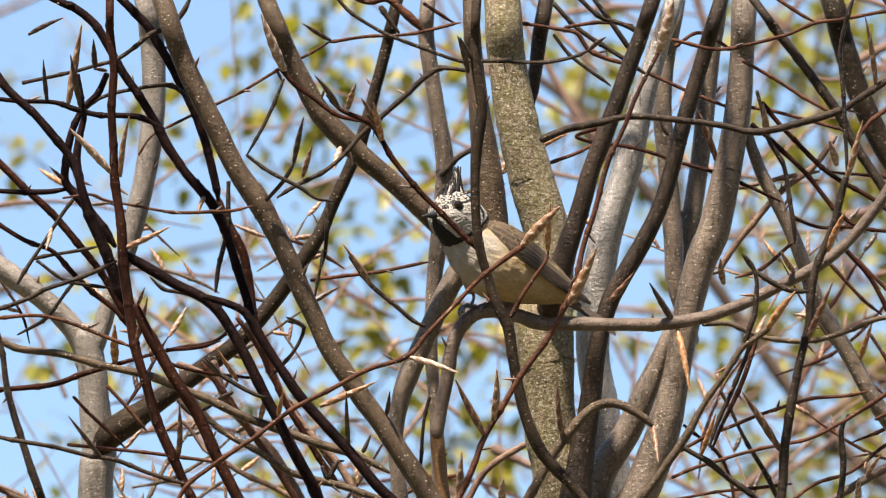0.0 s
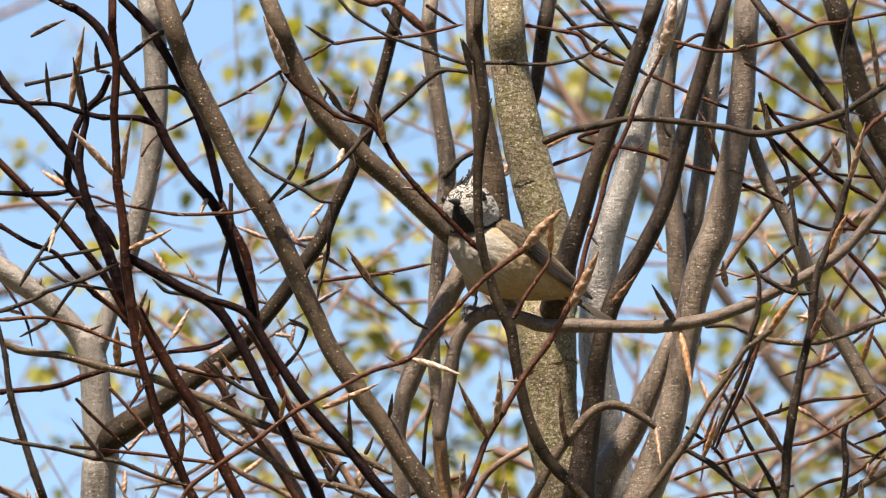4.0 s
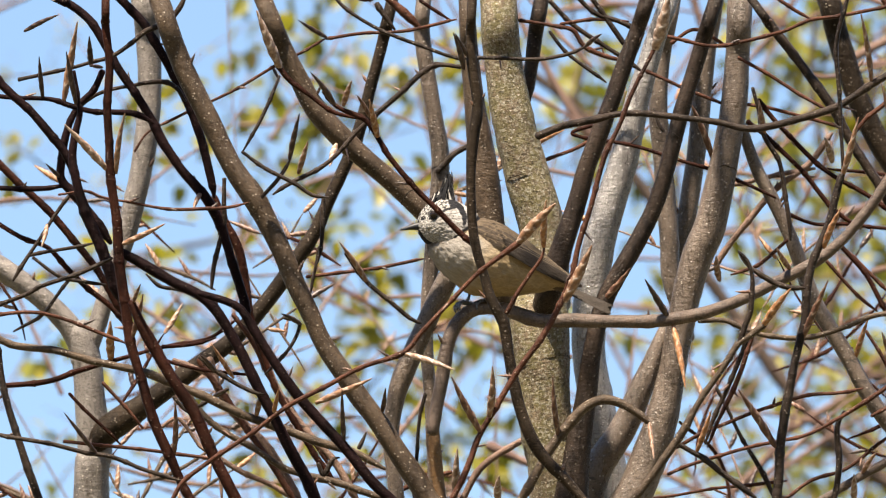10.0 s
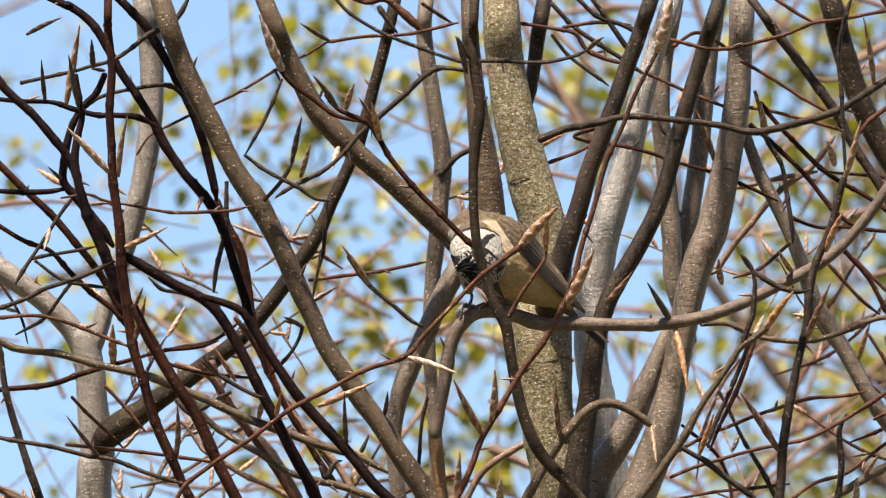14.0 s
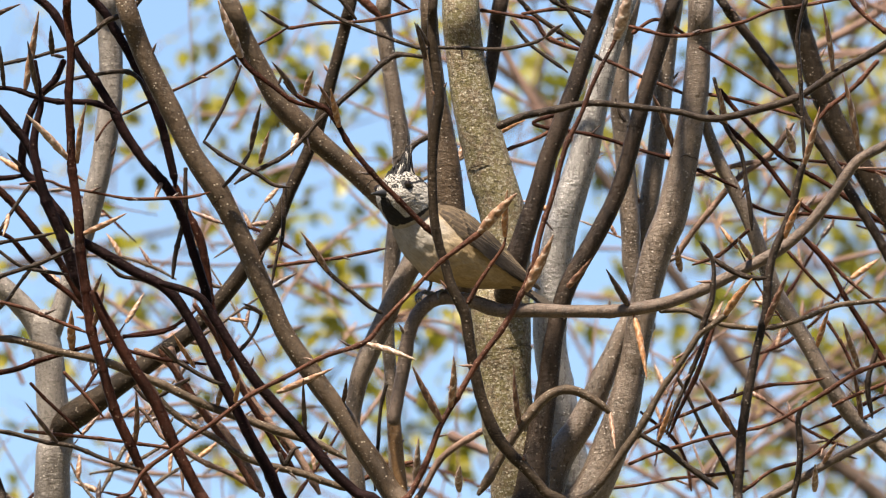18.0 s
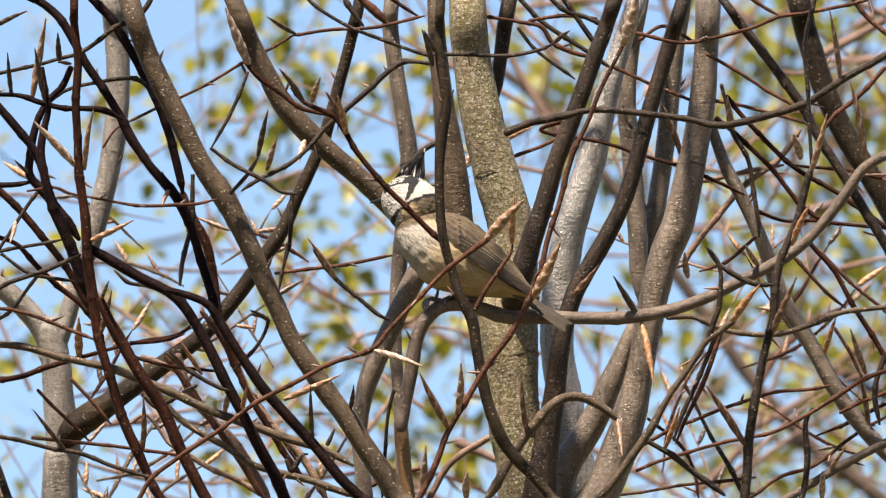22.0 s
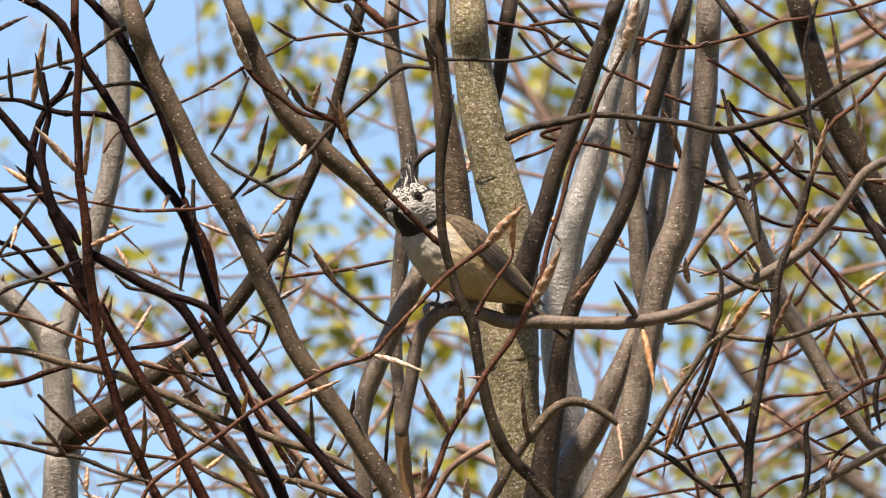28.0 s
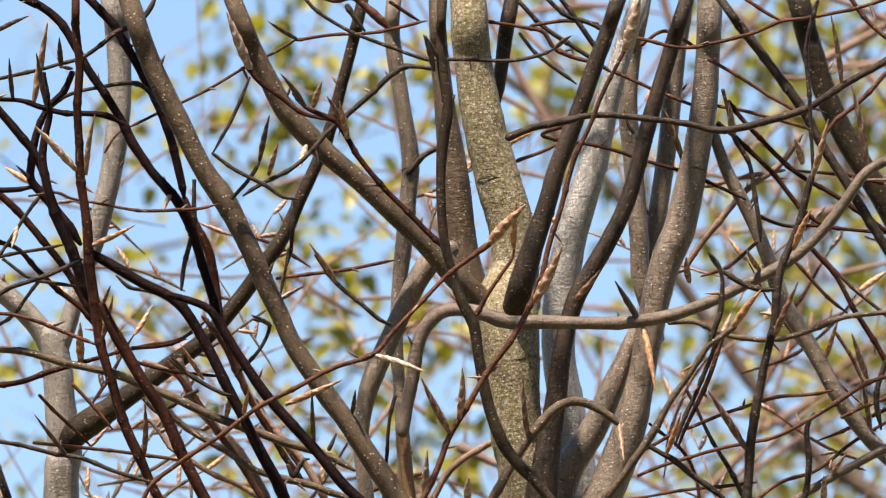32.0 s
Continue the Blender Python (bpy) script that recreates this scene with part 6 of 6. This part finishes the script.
def flank(x, z):
    """The body's half width at a place along it and a height, in centimetres."""
    xs = [r[0] for r in BODY]
    zc, ry, rz = (float(np.interp(x, xs, [r[k] for r in BODY])) for k in (1, 2, 3))
    return max(0.35, ry * math.sqrt(max(0.0, 1 - ((z - zc) / rz) ** 2)))


def wing_tint(p):
    """Brown coverts with dark centres and paler fringes."""
    lane = p.z * 3.6 + 0.25 * noise.noise(p * 2.0)
    cell = (p.x * 2.3 + 0.5 * (math.floor(lane) % 2) + 0.2 * noise.noise(p * 1.3)) % 1.0
    side = abs(lane % 1.0 - 0.5) * 2
    fringe = max((0.14 - cell) / 0.14, (side - 0.78) / 0.22)
    c = blend(0.6 - 0.5 * side + 0.4 * noise.noise(p * 6), (0.068, 0.050, 0.033), (0.018, 0.014, 0.010))
    c = blend(fringe * 0.6, c, (0.20, 0.15, 0.092))
    # the mantle above the coverts is plain
    return blend((p.z + 0.42 + 0.25 * noise.noise(p * 2.2) + 0.16 * p.x) / 0.4 - 0.5, c, mantle(p))


# folded wings that lie on the flanks: coverts, then long flight feathers
SHOULDER = Vector((1.9, 1.3, 0.9))
wings = []
for s in (1, -1):
    home = Vector((SHOULDER.x, SHOULDER.y * s, SHOULDER.z))
    bm = bmesh.new()
    grid = []
    for i in range(47):
        u = i / 46
        x = 2.05 - 3.9 * u
        half = 0.74 * math.sin(math.pi * (0.06 + 0.86 * u)) ** 0.7
        mid = 1.0 - 0.42 * u
        row = []
        for k in range(41):
            v = k / 40 * 2 - 1
            z = mid + half * v
            y = flank(x, min(z, 1.5)) + 0.05 + 0.2 * (1 - v * v) * math.sin(math.pi * min(1, u * 1.1 + 0.05)) ** 0.5
            row.append(bm.verts.new((Vector((x, y * s, z)) - home) * CM))
        grid.append(row)
    for a, b in zip(grid, grid[1:]):
        for k in range(40):
            bm.faces.new((a[k], a[k + 1], b[k + 1], b[k]) if s < 0 else (a[k], b[k], b[k + 1], a[k + 1]))
    plumed(bm, wing_tint)
    wing = part("wing", bm, feather, bird, "folded brown wing")
    wing.location = home * CM
    wings.append((wing, s))
    for i in range(8):
        b = bmesh.new()
        lay = b.verts.layers.float_color.new("plume")
        t = i / 7
        x0, z0 = 0.8 - 1.2 * t, 1.35 - 1.25 * t
        x1, z1 = -3.0 - 2.1 * (1 - abs(t - 0.7)), 1.05 - 0.42 * t
        blade(b, lay, Vector((x0, (flank(x0, min(z0, 1.4)) + 0.14 + 0.04 * i) * s, z0)) - home, Vector((x1, (0.55 - 0.15 * t + 0.045 * i) * s, z1)) - home,
              0.27, (0.05, s, 0.3), (0.028, 0.021, 0.015), (0.24, 0.185, 0.12))
        part("flight_feather", b, feather, wing)

tail = part("tail", loft([(0.5, 0.02, 0.5, 0.22), (0, 0, 0.48, 0.2), (-1.0, -0.02, 0.34, 0.12), (-1.4, -0.02, 0.1, 0.04)], 16), feather, bird, "narrow notched grey-brown tail")
col = tail.data.attributes.new("plume", "FLOAT_COLOR", "POINT")
for d in col.data:
    d.color = (0.10, 0.075, 0.05, 1)
tail.location = Vector((-3.9, 0, 0.42)) * CM
tail.rotation_euler = (radians(-48), radians(3), 0)
for i in range(10):
    b = bmesh.new()
    lay = b.verts.layers.float_color.new("plume")
    u = (i - 4.5) / 4.5
    blade(b, lay, (0.2, 0.16 * u, 0.08 - 0.012 * abs(i - 4.5)), (-3.0 - 0.25 * abs(u), 0.40 * u, 0.05 - 0.02 * abs(i - 4.5)), 0.16, (0, 0, 1), (0.045, 0.037, 0.029), (0.19, 0.16, 0.125))
    part("tail_feather", b, feather, tail)

# head, in its own space: beak along +x
bm = bmesh.new()
bmesh.ops.create_uvsphere(bm, u_segments=220, v_segments=160, radius=1.0)
for v in bm.verts:
    n = v.co.copy()
    grow = 1.30 * (1 + 0.50 * max(0.0, n.dot(NECK)) ** 1.4) * (1 + 0.04 * max(0.0, n.x)) * (1 - 0.05 * max(0.0, n.z))
    tuft = 0.03 * noise.noise(Vector((n.x * 6, n.y * 11, n.z * 11))) + 0.018 * noise.noise(Vector((n.x * 14, n.y * 26, n.z * 26)))
    v.co = Vector((n.x, n.y * 0.95, n.z * 0.96)) * (grow + tuft) * CM
plumed(bm, head_tint)
head = part("head", bm, feather, bird, "white face with black bib and cheek crescent")
for s in (1, -1):
    b = bmesh.new()
    bmesh.ops.create_uvsphere(b, u_segments=20, v_segments=14, radius=0.19 * CM)
    eye = part("eye", b, eye_black, head)
    eye.location = Vector((0.72, 1.0 * s, 0.38)) * CM
b = loft(spline([(1.0, -0.02, 0.27, 0.25), (1.3, -0.03, 0.21, 0.2), (1.7, -0.08, 0.13, 0.13), (2.2, -0.17, 0.03, 0.035)], 0.1), 16)
part("beak", b, horn, head, "short dark grey pointed beak")
rng = random.Random(12)
for i in range(110):
    b = bmesh.new()
    lay = b.verts.layers.float_color.new("plume")
    u = i / 109
    y0 = rng.uniform(-0.5, 0.5) * (1 - 0.3 * u)
    x0 = 0.85 - 1.35 * u
    z0 = 1.22 * math.sqrt(max(0.05, 1 - (x0 / 1.4) ** 2 - (y0 / 1.3) ** 2))
    root, apex = Vector((x0, y0, z0 - 0.12)), Vector((-0.42, 0.0, 2.8))
    reach = rng.uniform(0.16, 0.30) + (0.62 * rng.random() * min(1.0, max(0.0, (u - 0.25) / 0.35)))
    tip = root + (apex - root) * reach + Vector([rng.uniform(-0.09, 0.09) for _ in range(3)])
    black = rng.random() < 0.76
    blade(b, lay, root, tip, 0.06 + 0.045 * rng.random(), (0.4, rng.uniform(-1.2, 1.2), 0.4), SOOT if black else CREAM, CREAM if black else (0.25, 0.25, 0.24), True)
    part("crest_feather", b, feather, head)
for ob in (head, *head.children):
    ob.data.transform(Matrix.Scale(1.1, 4))
    if ob is not head:
        ob.location *= 1.1

# legs and gripping toes
legs = []
for s in (1, -1):
    b = bmesh.new()
    tube(b, spline([(0.0, 0, 2.0, 0.3), (0.0, 0, 1.25, 0.13), (-0.18, 0, 0.6, 0.065), (0, 0, 0.1, 0.085)], 0.08), 10, 0.08, 0.3)
    leg = part("leg", b, scaly, bird, "thin blue-grey leg gripping the perch")
    legs.append((leg, s))
    b = loft(spline([(0.75, 0.0, 0.12, 0.12), (1.1, 0.0, 0.34, 0.32), (1.7, 0.0, 0.55, 0.5), (2.3, 0.0, 0.5, 0.45)], 0.12), 24)
    lay = b.verts.layers.float_color.new("plume")
    for v in b.verts:
        v.co = Vector((v.co.z, v.co.y, v.co.x)) * (1 + 0.05 * noise.noise(v.co * 700))
        v[lay] = (*blend((v.co.z / CM - 0.7) / 1.2, (0.24, 0.19, 0.13), BUFF), 1)
    part("thigh", b, feather, leg, "buff feathered thigh")
    for k, (dy, front) in enumerate(((-0.28, 1), (0.0, 1), (0.28, 1), (0.0, -1))):
        b = bmesh.new()
        tube(b, spline([(0, 0, 0.08, 0.085), (0.25 * front, dy * 0.5, 0.12, 0.085), (0.48 * front, dy, -0.02, 0.075), (0.55 * front, dy, -0.25, 0.06), (0.46 * front, dy, -0.44, 0.02)], 0.07), 8, 0.06, 0.22)
        part("toe", b, scaly, leg)


def motions():
    """The bird: the whole body on the perch, the head on the body, the legs held on the perch."""
    body_rows = [
        (0, 1.15, -0.72, 2.37, 17.9, 32, 0),
        (1, 1.1, -0.72, 2.38, 9, 26, 0),
        (2, 1.04, -0.73, 2.49, 10.1, 25.3, 0),
        (3, 1.2, -0.75, 2.6, 28, 28, 0),
        (5.5, 1.04, -0.7, 2.32, 14, 28, 0),
        (6, 0.6, -0.73, 2.5, 14.2, 24.5, 0),
        (6.5, 1.03, -0.71, 2.38, 10, 26, 0),
        (7, 0.97, -0.74, 2.5, 6, 28, 0),
        (8, 1.03, -0.74, 2.52, 6, 28, 0),
        (8.5, 1.01, -0.73, 2.47, 6, 28, 0),
        (9, 0.87, -0.71, 2.37, 12.8, 22.9, 0),
        (10, 0.64, -0.72, 2.43, 17, 23.6, 0),
        (11, 0.81, -0.72, 2.43, 13.1, 23.2, 0),
        (12, 0.64, -0.74, 2.52, 18.9, 24.2, 0),
        (12.5, 0.95, -0.72, 2.41, 14, 28, 0),
        (13, 0.94, -0.72, 2.44, 6, 28, 0),
        (13.5, 1.3, -0.74, 2.6, 18, 40, 0),
        (14, 1.35, -0.73, 2.65, 18, 42, 0),
        (14.5, 1.42, -0.66, 2.12, 32, 44, 0),
        (16.5, 1.06, -0.75, 2.55, 30, 44, 0),
        (17, 0.47, -0.69, 2.27, 42, 52, 0),
        (18, 0.75, -0.73, 2.5, 16, 33, 0),
        (19, 0.75, -0.74, 2.5, 16, 34, 0),
        (19.5, 0.95, -0.77, 2.65, 46, 54, 0),
        (20, 0.55, -0.77, 2.64, 42, 52, 0),
        (21, 0.89, -0.74, 2.46, 12.7, 35, 0),
        (22, 0.55, -0.75, 2.45, -1.2, 38, 0),
        (22.5, 0.69, -0.75, 2.55, 4, 40, 0),
        (23, 0.75, -0.78, 2.5, 8.1, 38, 0),
        (23.5, 0.64, -0.73, 2.49, 4, 40, 0),
        (24, 1.08, -0.89, 3.22, -20, 45, 0),
        (24.5, 0.53, -0.77, 2.65, 4, 40, 0),
        (25, 0.95, -0.71, 2.35, 8.8, 43.6, 0),
        (25.5, 0.73, -0.76, 2.61, 4, 41, 0),
        (27.5, 0.75, -0.75, 2.55, 12.7, 38, 0),
        (28, 0.75, -0.77, 2.55, 18, 37, 0),
        (29, 0.75, -0.77, 2.55, 18, 37, 0),
        (30, 0.75, -0.77, 2.55, 18, 37, 0),
        (31, 0.75, -0.77, 2.55, 18, 37, 0),
        (31.24, 1.04, -0.74, 2.51, 14, 44, 0),
        (31.3, 1.39, -0.74, 2.54, -30, 22, 0),
        (31.4, 1.81, -0.78, 2.71, -75, 15, 0),
        (31.5, -0.56, -0.81, 2.86, -160, 12, 0),
        (31.6, -0.71, -0.69, 2.28, -175, 10, 0),
        (31.7, -0.33, -0.57, 1.73, -170, 20, 0),
        (31.8, 15.15, -0.9, 3.29, -178, 6, 0),
        (31.9, 31.46, -1.15, 4.45, -178, 6, 0),
        (32, 47.77, -1.46, 5.9, -178, 6, 0),
    ]
    head_rows = [
        (0, -1.32, -2.16, 4.53, 44, -4, 0),
        (1, -1.52, -0.75, 4.73, -12, 1.9, -2.5),
        (2, -1.39, -1.44, 4.72, 18.5, -12.4, 5.7),
        (3, -1.11, -2.2, 4.74, 52, 6, 0),
        (3.5, -0.65, -2.22, 5.03, 62, 4, 0),
        (5.5, -1.45, -1.93, 4.79, 38, 2, 0),
        (6, -2.04, -1.6, 4.04, 24.9, -21, -0.2),
        (6.5, -1.58, -1.62, 4.25, 14, -12, 0),
        (7, -1.57, -1.02, 2.5, 166.5, -58.8, 159.8),
        (7.5, -1.55, -1.02, 2.5, 166.5, -58.8, 159.8),
        (8, -1.6, -1.06, 2.81, 76, -78, 26.8),
        (8.5, -1.56, -1.05, 2.77, 76, -78, 26.8),
        (9, -1.85, -1.34, 3.55, 26, -14, 0),
        (10, -1.6, -1.56, 4.09, 9.8, -5.1, -6.3),
        (11, -1.87, -1.47, 4.04, 16.2, -6.2, 1.3),
        (12, -1.92, -2.18, 4.11, 58, 9, 0),
        (12.5, -2.01, -1.78, 4.06, 20, 0, 0),
        (13, -2.08, -0.98, 2.45, 168.7, -51.9, 162.5),
        (13.5, -0.15, -2.44, 2.09, 157.4, -49.1, 143.3),
        (14, 0.05, -2.53, 2.13, -153.4, -55.1, 145.3),
        (14.5, -1.87, -2.72, 3.74, 65.7, -10.8, 11.3),
        (16.5, -1.83, -1.86, 3.88, 36.6, -17.1, 10.4),
        (17, -0.44, -3.04, 5.35, 80, 0, 0),
        (17.5, -0.86, -2.9, 4.92, 60, 0, 0),
        (18, -1.77, -2.2, 4.88, 46, -1.2, -1.8),
        (19, -1.63, -1.91, 4.56, 40.8, -4.9, 2.4),
        (19.5, -1, -3.36, 4.88, 60, 5, 0),
        (20, -0.86, -2.83, 4.76, 46, 2, 0),
        (20.5, -1.22, -2.71, 5.26, 55, 0, 0),
        (21, -1.74, -1.44, 4.56, 6, -3.5, -4.6),
        (22, -1.85, -0.32, 5.43, -32, 8, 2),
        (22.5, -2.48, -1.42, 4.74, -78.1, -8.8, -37.7),
        (23, -2, -1.04, 4.06, 6.9, -19.7, -1.4),
        (23.5, -2.85, -1.34, 4.39, -88.6, -34.5, -79.4),
        (24, -1.89, -0.06, 2.15, 149, -72.9, 147.3),
        (24.5, -2.97, -1.27, 4.03, -88.6, -34.5, -79.4),
        (25, -2.16, -1.35, 4.48, 12.1, -15.9, -4.3),
        (25.5, -2.65, -1.47, 4.97, -75.1, -61.3, -74.2),
        (27.5, -1.87, -1.62, 4.63, 36, -5.5, 4.7),
        (28, -1.66, -2.08, 4.91, 49.4, -8.7, 5.9),
        (28.5, -1.38, -2.48, 5.74, 52, 2, 0),
        (29, -1.45, -2.53, 5.43, 44, 2, 0),
        (29.5, -1.6, -2.39, 5.76, -8, 5, 0),
        (30, -1.5, -1.6, 5.5, -15, 8, 3),
        (30.5, -1.42, -2.12, 5.4, 36, 8, 0),
        (31, -1.5, -1.59, 5.05, 26, -2, 0),
        (31.24, -1.42, -2.02, 5.18, 18, 0, 0),
        (31.3, -1.57, 0.23, 4.87, -60, 0, 0),
        (31.4, -1.22, 1.46, 5.56, -105, 0, 0),
        (31.5, 2.49, 0, 3.76, -190, -2, 0),
        (31.6, 2.88, -0.62, 3.14, -190, -2, 0),
        (31.7, 3.32, -0.05, 1.66, -170, -20, 0),
        (31.8, 18.56, -0.84, 3.46, -178, 5, 0),
        (31.9, 34.87, -1.11, 4.77, -178, 5, 0),
        (32, 51.03, -1.42, 6.22, -178, 5, 0),
    ]

    def stance(row):
        x, y, z, yaw, pitch, roll = row
        return pose(x * CM, y * CM, z * CM, roll, -pitch, 180 + yaw)

    def at(rows, t):
        """The pose at a time: a bird holds still and then turns in a jerk."""
        for a, b in zip(rows, rows[1:]):
            if a[0] <= t < b[0]:
                room = b[0] - a[0]
                quick = min(room, 0.34)
                s = blend((t - a[0] - (room - quick) / 2) / quick, (0.0,), (1.0,))[0]
                return Matrix.Translation(PERCH) @ stance(a[1:]).lerp(stance(b[1:]), s)
        return Matrix.Translation(PERCH) @ stance(rows[-1][1:])

    def body_pose(t):
        return at(body_rows, t)

    def head_pose(t):
        return at(head_rows, t)

    times = [i / 10 for i in range(313)] + [31.25 + i / 30 for i in range(2, 23)]
    times = sorted({round(frame(t) - 1) / FPS for t in times if t <= 32.0})
    walk(bird, [(t, body_pose(t)) for t in times])
    walk(head, [(t, body_pose(t).inverted() @ head_pose(t)) for t in times])
    for leg, s in legs:
        grip = Matrix.Translation(PERCH + Vector(LEG_AT[s]) * CM) @ pose(0, 0, 0, 0, 0, 180 + 25)
        last = body_pose(31.2).inverted() @ grip
        walk(leg, [(t, body_pose(t).inverted() @ grip if t <= 31.3 else last) for t in times])
    for wing, s in wings:
        home = pose(*wing.location)
        up = pose(*wing.location, 8 * s, 78, 0)
        walk(wing, [(0, home), (31.6, home), (31.7, up), (31.8, pose(*wing.location, 0, 10, -60 * s)), (31.9, up), (32.0, home)])


LEG_AT = {1: (-0.50, -0.12, 0.05), -1: (0.42, 0.12, 0.14)}
motions()
